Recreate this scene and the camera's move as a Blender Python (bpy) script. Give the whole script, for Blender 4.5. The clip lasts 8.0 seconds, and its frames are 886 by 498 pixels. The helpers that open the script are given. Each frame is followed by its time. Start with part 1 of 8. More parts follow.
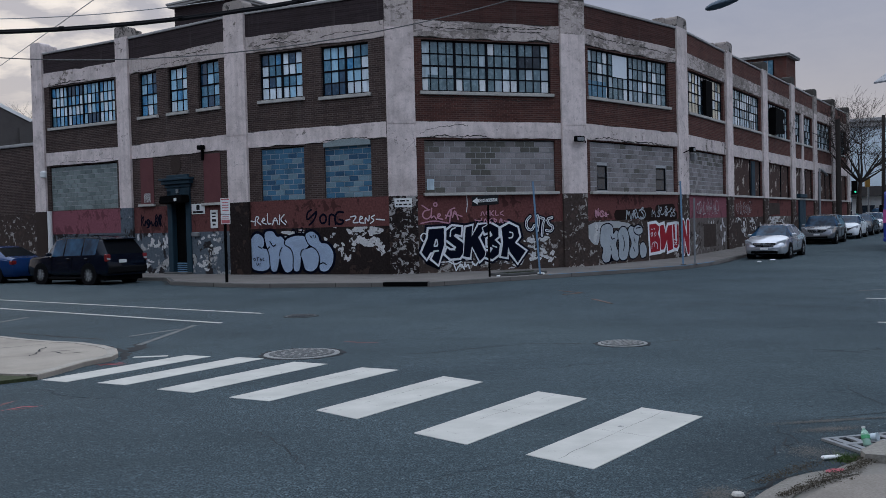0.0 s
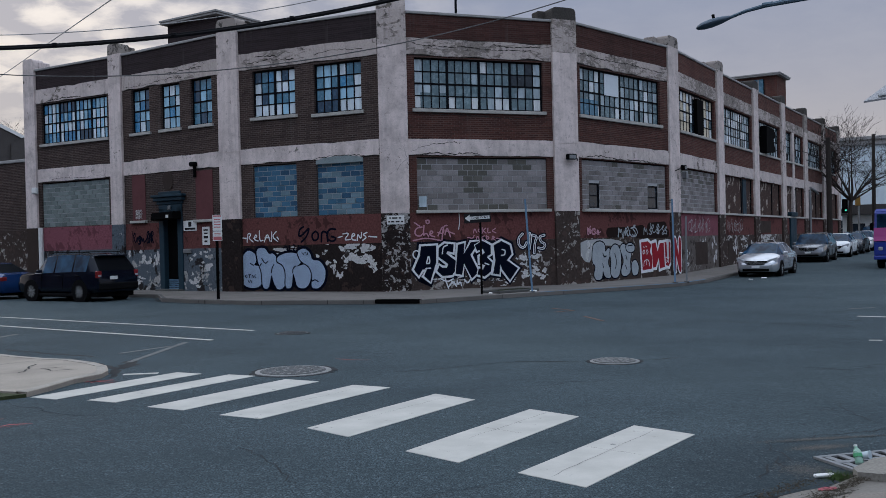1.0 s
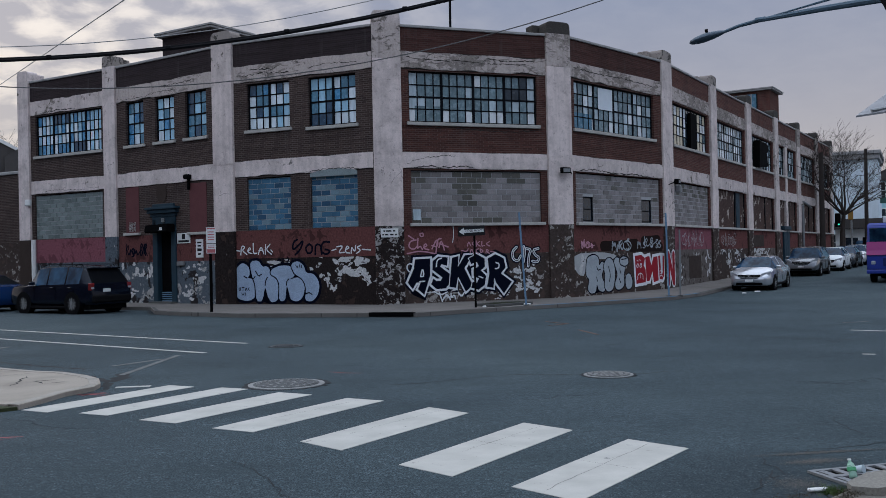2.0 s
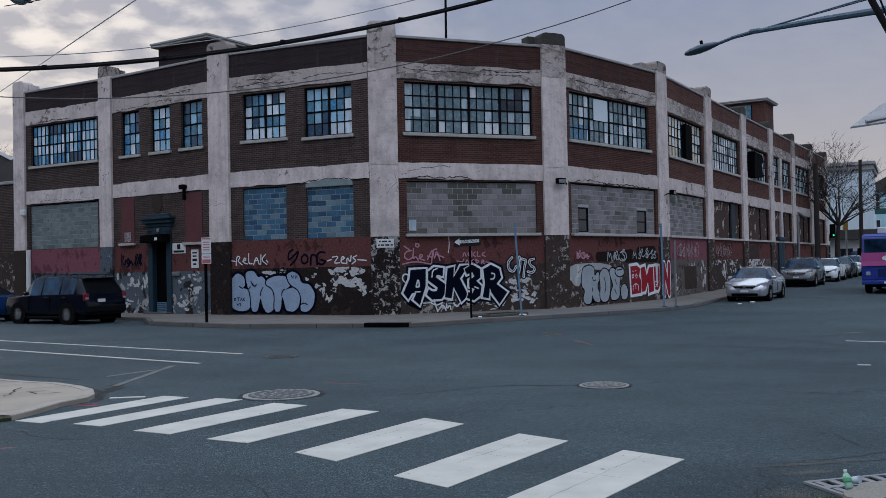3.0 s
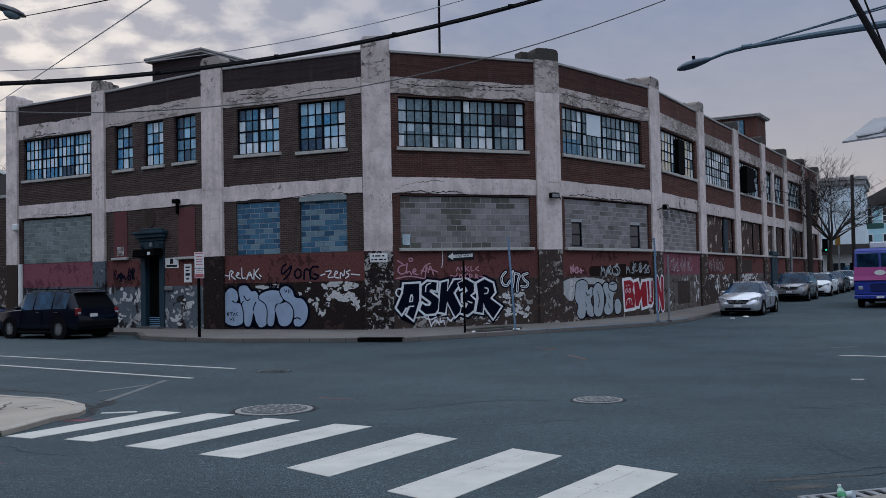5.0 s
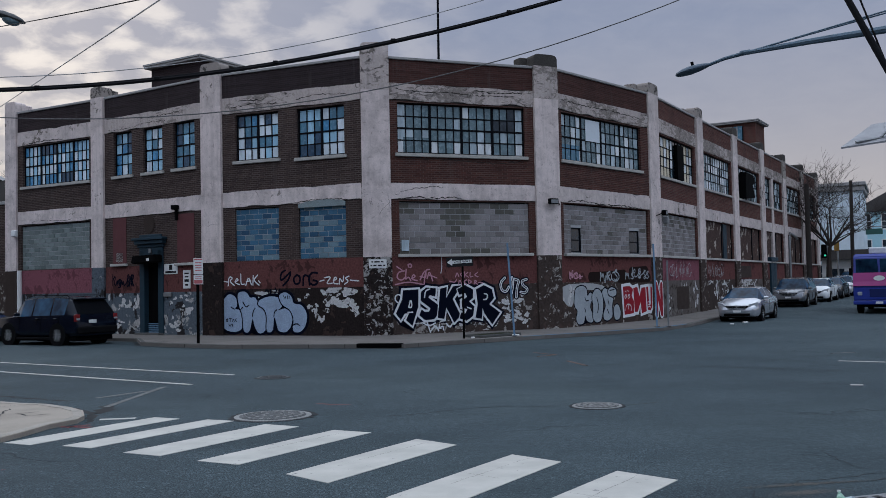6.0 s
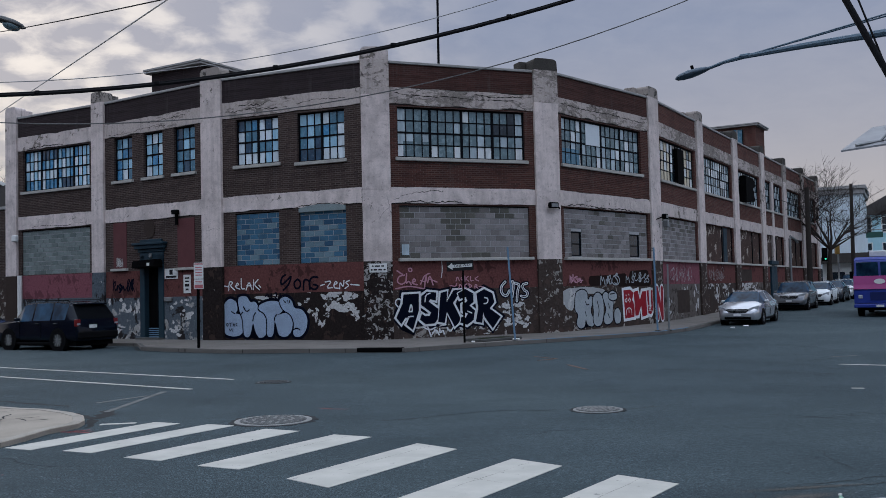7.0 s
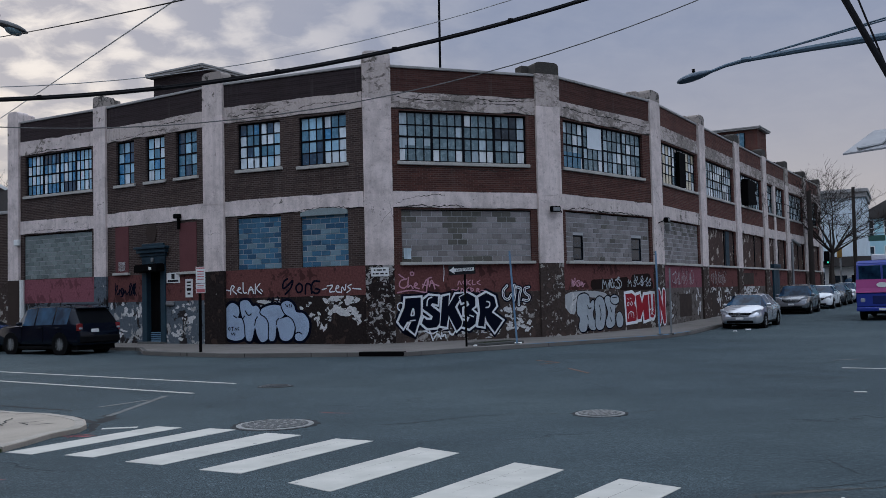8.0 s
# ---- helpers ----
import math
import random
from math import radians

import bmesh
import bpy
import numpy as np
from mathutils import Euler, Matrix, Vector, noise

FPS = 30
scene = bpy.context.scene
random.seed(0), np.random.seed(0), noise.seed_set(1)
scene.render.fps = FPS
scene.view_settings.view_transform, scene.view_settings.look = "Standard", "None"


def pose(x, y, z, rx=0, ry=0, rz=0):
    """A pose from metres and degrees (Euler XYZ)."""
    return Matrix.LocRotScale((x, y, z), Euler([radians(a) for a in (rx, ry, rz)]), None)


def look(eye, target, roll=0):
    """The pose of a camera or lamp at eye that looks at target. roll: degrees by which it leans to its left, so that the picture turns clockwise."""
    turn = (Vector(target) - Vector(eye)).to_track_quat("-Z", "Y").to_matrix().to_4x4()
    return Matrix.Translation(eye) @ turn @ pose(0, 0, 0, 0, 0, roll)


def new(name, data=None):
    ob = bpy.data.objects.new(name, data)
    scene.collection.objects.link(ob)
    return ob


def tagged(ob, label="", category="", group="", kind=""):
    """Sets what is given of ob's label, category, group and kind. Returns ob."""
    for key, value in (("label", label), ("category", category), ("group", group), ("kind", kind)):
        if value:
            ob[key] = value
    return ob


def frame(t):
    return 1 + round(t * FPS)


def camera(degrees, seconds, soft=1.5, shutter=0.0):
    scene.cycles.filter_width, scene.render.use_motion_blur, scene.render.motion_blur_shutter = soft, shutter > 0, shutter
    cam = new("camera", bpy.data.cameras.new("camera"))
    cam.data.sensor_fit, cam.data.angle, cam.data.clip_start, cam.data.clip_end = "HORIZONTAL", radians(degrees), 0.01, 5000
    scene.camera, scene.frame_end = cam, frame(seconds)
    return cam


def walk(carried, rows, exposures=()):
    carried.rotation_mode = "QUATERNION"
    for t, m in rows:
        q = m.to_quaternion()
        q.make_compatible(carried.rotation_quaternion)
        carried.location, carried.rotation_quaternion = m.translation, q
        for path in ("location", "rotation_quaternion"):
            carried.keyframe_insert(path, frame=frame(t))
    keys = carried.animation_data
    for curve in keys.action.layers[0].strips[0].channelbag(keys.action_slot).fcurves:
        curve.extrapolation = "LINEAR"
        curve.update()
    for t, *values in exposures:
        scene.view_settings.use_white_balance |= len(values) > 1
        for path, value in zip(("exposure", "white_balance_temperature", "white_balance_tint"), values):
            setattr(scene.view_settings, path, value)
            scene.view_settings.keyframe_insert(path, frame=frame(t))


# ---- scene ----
cam = camera(50.3, 8.0, soft=0.35)
PATH = [
    (0, -0.012, -0.022, 1.858, -0.409, -1.431, 1.463),
    (0.5, -0.012, -0.018, 1.857, -0.654, -0.868, 1.365),
    (1, -0.011, -0.015, 1.856, -0.877, -0.390, 1.339),
    (1.5, -0.011, -0.012, 1.855, -1.067, 0.042, 1.255),
    (2, -0.010, -0.010, 1.854, -1.240, 0.400, 1.208),
    (3.5, -0.008, -0.002, 1.851, -1.618, 1.291, 1.140),
    (4, -0.008, 0.001, 1.850, -1.736, 1.503, 1.120),
    (4.5, -0.007, 0.003, 1.849, -1.845, 1.710, 1.125),
    (6, -0.003, 0.009, 1.847, -1.943, 2.270, 1.210),
    (6.5, -0.002, 0.011, 1.846, -1.943, 2.416, 1.258),
    (7, -0.001, 0.013, 1.845, -1.914, 2.524, 1.332),
    (7.5, 0.001, 0.015, 1.844, -1.871, 2.632, 1.421),
    (8, 0.003, 0.017, 1.843, -1.794, 2.765, 1.393),
]
walk(cam, [(t, pose(x, y, z, 90 + pitch, roll, yaw)) for t, x, y, z, yaw, pitch, roll in PATH],
     [(0.0, 0.02, 6000, 7), (8.0, 0.0, 6000, 7)])

# ---- world, sun, exposure ----
world = bpy.data.worlds.new("overcast_evening_sky")
scene.world = world
world.use_nodes = True
wn, wl = world.node_tree.nodes, world.node_tree.links
wn.clear()


def wnode(kind, **values):
    n = wn.new(kind)
    for k, v in values.items():
        n.inputs[k].default_value = v
    return n


def wmath(op, a, b):
    n = wn.new("ShaderNodeMath")
    n.operation = op
    for i, v in enumerate((a, b)):
        if isinstance(v, (int, float)):
            n.inputs[i].default_value = v
        else:
            wl.new(v, n.inputs[i])
    return n.outputs[0]


def wmix(fac, a, b):
    n = wn.new("ShaderNodeMix")
    n.data_type = "RGBA"
    for socket, v in ((n.inputs[0], fac), (n.inputs[6], a), (n.inputs[7], b)):
        if isinstance(v, (int, float)):
            socket.default_value = v
        elif isinstance(v, tuple):
            socket.default_value = (*v, 1)
        else:
            wl.new(v, socket)
    return n.outputs[2]


def wramp(v, stops):
    n = wn.new("ShaderNodeValToRGB")
    n.color_ramp.elements[0].position, n.color_ramp.elements[0].color = stops[0][0], (*[stops[0][1]] * 3, 1)
    n.color_ramp.elements[1].position, n.color_ramp.elements[1].color = stops[-1][0], (*[stops[-1][1]] * 3, 1)
    for p, c in stops[1:-1]:
        n.color_ramp.elements.new(p).color = (c, c, c, 1)
    wl.new(v, n.inputs[0])
    return n.outputs[0]


SUN_ELEVATION, SUN_AZIMUTH = 13.0, -42.0      # degrees; the azimuth is turned from +y to the right
coord = wn.new("ShaderNodeTexCoord").outputs["Generated"]
split = wn.new("ShaderNodeSeparateXYZ")
wl.new(coord, split.inputs[0])
dx, dy, dz = split.outputs
up = wmath("MAXIMUM", dz, 0.0)
flat = wmath("ADD", up, 0.24)
plane = wn.new("ShaderNodeCombineXYZ")
wl.new(wmath("DIVIDE", dx, flat), plane.inputs[0])
wl.new(wmath("DIVIDE", dy, flat), plane.inputs[1])
big = wnode("ShaderNodeTexNoise", Scale=0.55, Detail=3.0, Roughness=0.5)
lumps = wnode("ShaderNodeTexVoronoi", Scale=12.0)
lumps.feature = "SMOOTH_F1"
lumps.inputs["Smoothness"].default_value = 0.8
lumpy = wnode("ShaderNodeTexNoise", Scale=3.0, Detail=5.0, Roughness=0.6)
puffs = wnode("ShaderNodeTexNoise", Scale=9.0, Detail=9.0, Roughness=0.62, Distortion=0.3)
for n in (big, puffs, lumpy):
    wl.new(plane.outputs[0], n.inputs["Vector"])
shove = wn.new("ShaderNodeVectorMath")
shove.operation = "MULTIPLY_ADD"
wl.new(lumpy.outputs["Color"], shove.inputs[0])
shove.inputs[1].default_value = (0.16, 0.16, 0.0)
wl.new(plane.outputs[0], shove.inputs[2])
wl.new(shove.outputs[0], lumps.inputs["Vector"])
# the cloud is thin towards the evening sun at the left, and closed towards the right
glow_side = wmath("SUBTRACT", wmath("MULTIPLY", dy, 0.30), wmath("MULTIPLY", dx, 1.0))
glow = wramp(glow_side, [(0.20, 0.0), (0.42, 0.48), (0.61, 1.0)])
broken = wramp(wmath("ADD", wmath("ADD", wmath("MULTIPLY", puffs.outputs[0], 0.55), wmath("MULTIPLY", wmath("SUBTRACT", 0.85, lumps.outputs["Distance"]), 0.42)), wmath("MULTIPLY", wmath("SUBTRACT", big.outputs[0], 0.5), 0.35)), [(0.35, 0.0), (0.435, 0.42), (0.50, 0.82), (0.57, 1.0)])
closed = wmix(wramp(wmath("ADD", wmath("MULTIPLY", puffs.outputs[0], 0.35), wmath("MULTIPLY", big.outputs[0], 0.65)), [(0.35, 0.0), (0.65, 1.0)]), (0.26, 0.287, 0.392), (0.355, 0.366, 0.45))
opened = wmix(broken, (0.51, 0.465, 0.485), (1.08, 0.93, 0.81))
cloud = wmix(glow, closed, opened)
# behind the camera the cover is thin and blue
cloud = wmix(wramp(dy, [(0.0, 0.75), (0.5, 0.0)]), cloud, (0.34, 0.45, 0.66))
low = wmix(wramp(up, [(0.0, 1.0), (0.10, 0.75), (0.16, 0.42), (0.26, 0.0)]), cloud, (0.56, 0.485, 0.455))
high = wmix(wramp(up, [(0.30, 0.0), (0.75, 1.0)]), low, (1.47, 1.55, 1.74))
sky = wn.new("ShaderNodeTexSky")
sky.sky_type, sky.sun_disc = "NISHITA", False
sky.sun_elevation, sky.sun_rotation = radians(SUN_ELEVATION), radians(SUN_AZIMUTH)
clear = wnode("ShaderNodeBackground", Strength=0.05)
wl.new(sky.outputs[0], clear.inputs[0])
cover = wnode("ShaderNodeBackground", Strength=1.0)
wl.new(high, cover.inputs[0])
both = wn.new("ShaderNodeMixShader")
both.inputs[0].default_value = 0.93
wl.new(clear.outputs[0], both.inputs[1])
wl.new(cover.outputs[0], both.inputs[2])
wl.new(both.outputs[0], wn.new("ShaderNodeOutputWorld").inputs[0])

sun = new("sun", bpy.data.lights.new("sun", "SUN"))
sun.data.energy, sun.data.angle, sun.data.color = 0.5, radians(25), (1.0, 0.95, 0.90)
a, e = radians(SUN_AZIMUTH), radians(SUN_ELEVATION)
sun.matrix_world = look((math.sin(a) * math.cos(e) * 60, math.cos(a) * math.cos(e) * 60, math.sin(e) * 60), (0, 0, 0))


# ---- materials ----
class Net:
    """A node material with a Principled surface, and short ways to add nodes to it."""

    def __init__(self, name, rough=0.8, metal=0.0, specular=0.5):
        self.mat = bpy.data.materials.new(name)
        self.mat.use_nodes = True
        self.n, self.l = self.mat.node_tree.nodes, self.mat.node_tree.links
        self.p = self.n["Principled BSDF"]
        self.p.inputs["Roughness"].default_value = rough
        self.p.inputs["Metallic"].default_value = metal
        self.p.inputs["Specular IOR Level"].default_value = specular
        self.at = self.n.new("ShaderNodeTexCoord").outputs["Object"]

    def put(self, socket, v):
        if isinstance(v, (int, float)):
            socket.default_value = v
        elif isinstance(v, tuple):
            socket.default_value = (*v, 1) if len(v) == 3 and socket.type == "RGBA" else v
        else:
            self.l.new(v, socket)

    def scaled(self, s):
        m = self.n.new("ShaderNodeMapping")
        m.inputs["Scale"].default_value = s
        self.l.new(self.at, m.inputs[0])
        return m.outputs[0]

    def noise(self, scale, detail=4.0, rough=0.55, vector=None, distortion=0.0):
        t = self.n.new("ShaderNodeTexNoise")
        for k, v in (("Scale", scale), ("Detail", detail), ("Roughness", rough), ("Distortion", distortion)):
            t.inputs[k].default_value = v
        self.l.new(vector or self.at, t.inputs["Vector"])
        return t.outputs[0]

    def ramp(self, v, a, b, lo=0.0, hi=1.0):
        r = self.n.new("ShaderNodeMapRange")
        for i, w in enumerate((v, a, b, lo, hi)):
            self.put(r.inputs[i], w)
        return r.outputs[0]

    def math(self, op, a, b=0.0):
        m = self.n.new("ShaderNodeMath")
        m.operation = op
        self.put(m.inputs[0], a)
        self.put(m.inputs[1], b)
        return m.outputs[0]

    def mix(self, fac, a, b, blend="MIX"):
        m = self.n.new("ShaderNodeMix")
        m.data_type, m.blend_type = "RGBA", blend
        for i, v in ((0, fac), (6, a), (7, b)):
            self.put(m.inputs[i], v)
        return m.outputs[2]

    def random(self):
        return self.n.new("ShaderNodeObjectInfo").outputs["Random"]

    def done(self, colour, bump=None, strength=0.3, depth=0.01, rough=None):
        self.put(self.p.inputs["Base Color"], colour)
        if rough is not None:
            self.put(self.p.inputs["Roughness"], rough)
        if bump is not None:
            b = self.n.new("ShaderNodeBump")
            b.inputs["Strength"].default_value, b.inputs["Distance"].default_value = strength, depth
            self.l.new(bump, b.inputs["Height"])
            self.l.new(b.outputs[0], self.p.inputs["Normal"])
        return self.mat


def plain(name, colour, rough=0.6, metal=0.0, vary=0.25, scale=6.0, bump=0.1, dirt=0.35, random_by=0.0, placed=False):
    """A painted or raw surface with grain and larger stains."""
    k = Net(name, rough, metal, 0.5 if metal or rough < 0.55 else 0.04 if max(colour) < 0.03 else 0.15)
    if placed:      # stains run on from piece to piece
        k.at = k.n.new("ShaderNodeNewGeometry").outputs["Position"]
    fine, wide = k.noise(scale * 9, 3), k.noise(scale * 0.35, 5, 0.65)
    dark = tuple(c * (1 - vary) for c in colour)
    c = k.mix(k.ramp(fine, 0.3, 0.7), dark, colour)
    c = k.mix(k.ramp(wide, 0.48, 0.72, 0, dirt), c, tuple(c * 0.45 + 0.01 for c in colour))
    if random_by:
        c = k.mix(k.math("MULTIPLY", k.random(), random_by), c, tuple(x * 0.35 for x in colour))
    return k.done(c, fine if bump else None, bump, 0.004, k.ramp(wide, 0.3, 0.7, max(rough - 0.1, 0.02), min(rough + 0.12, 1)))


def brick_material(name, one, two, joint):
    k = Net(name, 0.9, 0, 0.08)
    sep = k.n.new("ShaderNodeSeparateXYZ")
    k.l.new(k.at, sep.inputs[0])
    com = k.n.new("ShaderNodeCombineXYZ")
    k.l.new(k.math("ADD", sep.outputs[0], sep.outputs[1]), com.inputs[0])
    k.l.new(sep.outputs[2], com.inputs[1])
    b = k.n.new("ShaderNodeTexBrick")
    for key, v in (("Scale", 1.0), ("Brick Width", 0.215), ("Row Height", 0.075), ("Mortar Size", 0.011), ("Mortar Smooth", 0.3), ("Bias", -0.2)):
        b.inputs[key].default_value = v
    k.put(b.inputs["Color1"], one)
    k.put(b.inputs["Color2"], two)
    k.put(b.inputs["Mortar"], joint)
    k.l.new(com.outputs[0], b.inputs["Vector"])
    # the bed joints are raked out and read as pale and dark lines
    course = k.math("FRACT", k.math("DIVIDE", sep.outputs[2], 0.075))
    bed = k.math("MULTIPLY", k.ramp(course, 0.0, 0.26, 1, 0), k.ramp(k.noise(0.8, 4, 0.6), 0.36, 0.60, 0.25, 1))
    # courses weather one by one, and rain runs down in streaks
    rows = k.noise(1.0, 2, 0.6, k.scaled((0.35, 0.35, 9.0)))
    wide = k.noise(0.55, 5, 0.65)
    streak = k.noise(1.0, 4, 0.6, k.scaled((3.5, 3.5, 0.25)))
    c = k.mix(k.ramp(rows, 0.42, 0.68, 0, 0.55), b.outputs[0], tuple(x * 0.45 for x in one))
    c = k.mix(k.math("MULTIPLY", bed, 0.72), c, tuple(x * 1.15 for x in joint))
    c = k.mix(k.ramp(wide, 0.5, 0.75, 0, 0.6), c, (0.022, 0.017, 0.016))
    c = k.mix(k.ramp(streak, 0.58, 0.75, 0, 0.4), c, (0.11, 0.10, 0.095))
    return k.done(c, k.math("SUBTRACT", k.noise(60, 2), b.outputs["Fac"]), 0.8, 0.010)


def crazed(k, scale, thick, share):
    """Fine wandering cracks: the edges of warped cells, only here and there."""
    cell = k.n.new("ShaderNodeTexVoronoi")
    cell.feature = "DISTANCE_TO_EDGE"
    cell.inputs["Scale"].default_value = scale
    bent = k.n.new("ShaderNodeTexNoise")
    bent.inputs["Scale"].default_value, bent.inputs["Detail"].default_value = 0.8, 8
    k.l.new(k.at, bent.inputs["Vector"])
    add = k.n.new("ShaderNodeVectorMath")
    add.operation = "ADD"
    k.l.new(k.at, add.inputs[0])
    k.l.new(bent.outputs["Color"], add.inputs[1])
    k.l.new(add.outputs[0], cell.inputs["Vector"])
    return k.math("MULTIPLY", k.ramp(cell.outputs[0], 0.0, thick, 1, 0), k.ramp(k.noise(0.7, 3), share, share + 0.06))


def concrete_paint(name, paint=(0.72, 0.62, 0.595), bare=(0.21, 0.185, 0.17), worn=0.5):
    """Old pinkish white paint on concrete that flakes off to the grey cement."""
    k = Net(name, 0.85, 0, 0.15)
    k.at = k.n.new("ShaderNodeNewGeometry").outputs["Position"]
    flake = k.math("ADD", k.noise(3.4, 10, 0.72, distortion=0.5), k.math("MULTIPLY", k.math("SUBTRACT", k.noise(0.6, 3), 0.5), 0.55))
    off = k.ramp(flake, worn + 0.005, worn + 0.05)
    streak = k.noise(1.0, 5, 0.6, k.scaled((5.0, 5.0, 0.35)))
    grime = k.noise(1.3, 7, 0.7)
    c = k.mix(k.ramp(k.noise(26, 3), 0.3, 0.7), tuple(x * 0.84 for x in paint), paint)
    c = k.mix(k.ramp(streak, 0.46, 0.72, 0, 0.40), c, (0.30, 0.255, 0.245))
    c = k.mix(k.ramp(grime, 0.44, 0.70, 0, 0.68), c, (0.28, 0.24, 0.23))
    c = k.mix(k.ramp(k.noise(5.5, 9, 0.78), 0.55, 0.63, 0, 0.50), c, (0.22, 0.187, 0.175))
    raw = k.mix(k.ramp(k.noise(9, 4), 0.35, 0.65), bare, tuple(x * 0.55 for x in bare))
    line = crazed(k, 0.42, 0.006, 0.55)
    c = k.mix(k.math("MULTIPLY", line, 0.75), k.mix(off, c, raw), (0.055, 0.048, 0.045))
    return k.done(c, k.math("SUBTRACT", k.noise(30, 3), k.math("ADD", off, line)), 0.5, 0.009)


def spalled_material(name="spalled_lintel_concrete", lost=0.515):
    """Concrete that has lost its paint in long ragged flakes, with black cracks and rain stains."""
    k = Net(name, 0.9, 0, 0.12)
    k.at = k.n.new("ShaderNodeNewGeometry").outputs["Position"]
    wide = k.math("MULTIPLY", k.math("SUBTRACT", k.noise(0.45, 3), 0.5), 0.6)
    flake = k.math("ADD", k.noise(1.0, 10, 0.74, k.scaled((2.3, 2.3, 5.5)), 0.6), wide)
    off = k.ramp(flake, lost, lost + 0.03)
    edge = k.math("MULTIPLY", k.ramp(flake, lost - 0.022, lost - 0.002), k.ramp(flake, lost + 0.022, lost + 0.006))
    c = k.mix(k.ramp(k.noise(14, 6, 0.7), 0.3, 0.7), (0.37, 0.32, 0.30), (0.54, 0.465, 0.435))
    c = k.mix(k.ramp(k.noise(1.0, 5, 0.6, k.scaled((6.0, 6.0, 0.5))), 0.50, 0.70, 0, 0.5), c, (0.22, 0.19, 0.18))
    raw = k.mix(k.ramp(k.noise(8, 7, 0.72), 0.35, 0.65), (0.33, 0.29, 0.265), (0.17, 0.147, 0.132))
    raw = k.mix(k.ramp(k.noise(1.0, 8, 0.7, k.scaled((3.4, 3.4, 2.2))), 0.55, 0.63, 0, 0.8), raw, (0.048, 0.042, 0.040))
    c = k.mix(k.math("MULTIPLY", edge, 0.55), k.mix(off, c, raw), (0.050, 0.043, 0.040))
    line = crazed(k, 0.7, 0.010, 0.50)
    c = k.mix(k.math("MULTIPLY", line, 0.8), c, (0.040, 0.035, 0.034))
    return k.done(c, k.math("SUBTRACT", k.noise(22, 4), k.math("ADD", off, line)), 0.8, 0.016)


def peeling(name, coat=(0.014, 0.0105, 0.010), under=(0.40, 0.38, 0.37), third=(0.046, 0.031, 0.027), amount=0.625, size=2.1):
    """Layers of dark paint that flake off a pale render."""
    k = Net(name, 0.9, 0, 0.05)
    f = k.math("ADD", k.noise(size, 8, 0.62, distortion=0.6), k.math("MULTIPLY", k.math("SUBTRACT", k.noise(size * 0.3, 2), 0.5), 0.55))
    off = k.ramp(f, amount, amount + 0.02)
    some = k.ramp(k.noise(size * 0.8, 7, 0.6, k.scaled((1.0, 1.0, 0.8)), 0.5), 0.56, 0.59)
    c = k.mix(k.ramp(k.noise(14, 4), 0.3, 0.7), coat, tuple(x * 1.9 + 0.002 for x in coat))
    c = k.mix(some, c, third)
    pale = k.mix(k.ramp(k.noise(7, 5, 0.7), 0.35, 0.7), under, tuple(x * 0.5 for x in under))
    return k.done(k.mix(off, c, pale), k.math("SUBTRACT", k.noise(25, 3), off), 0.4, 0.008)


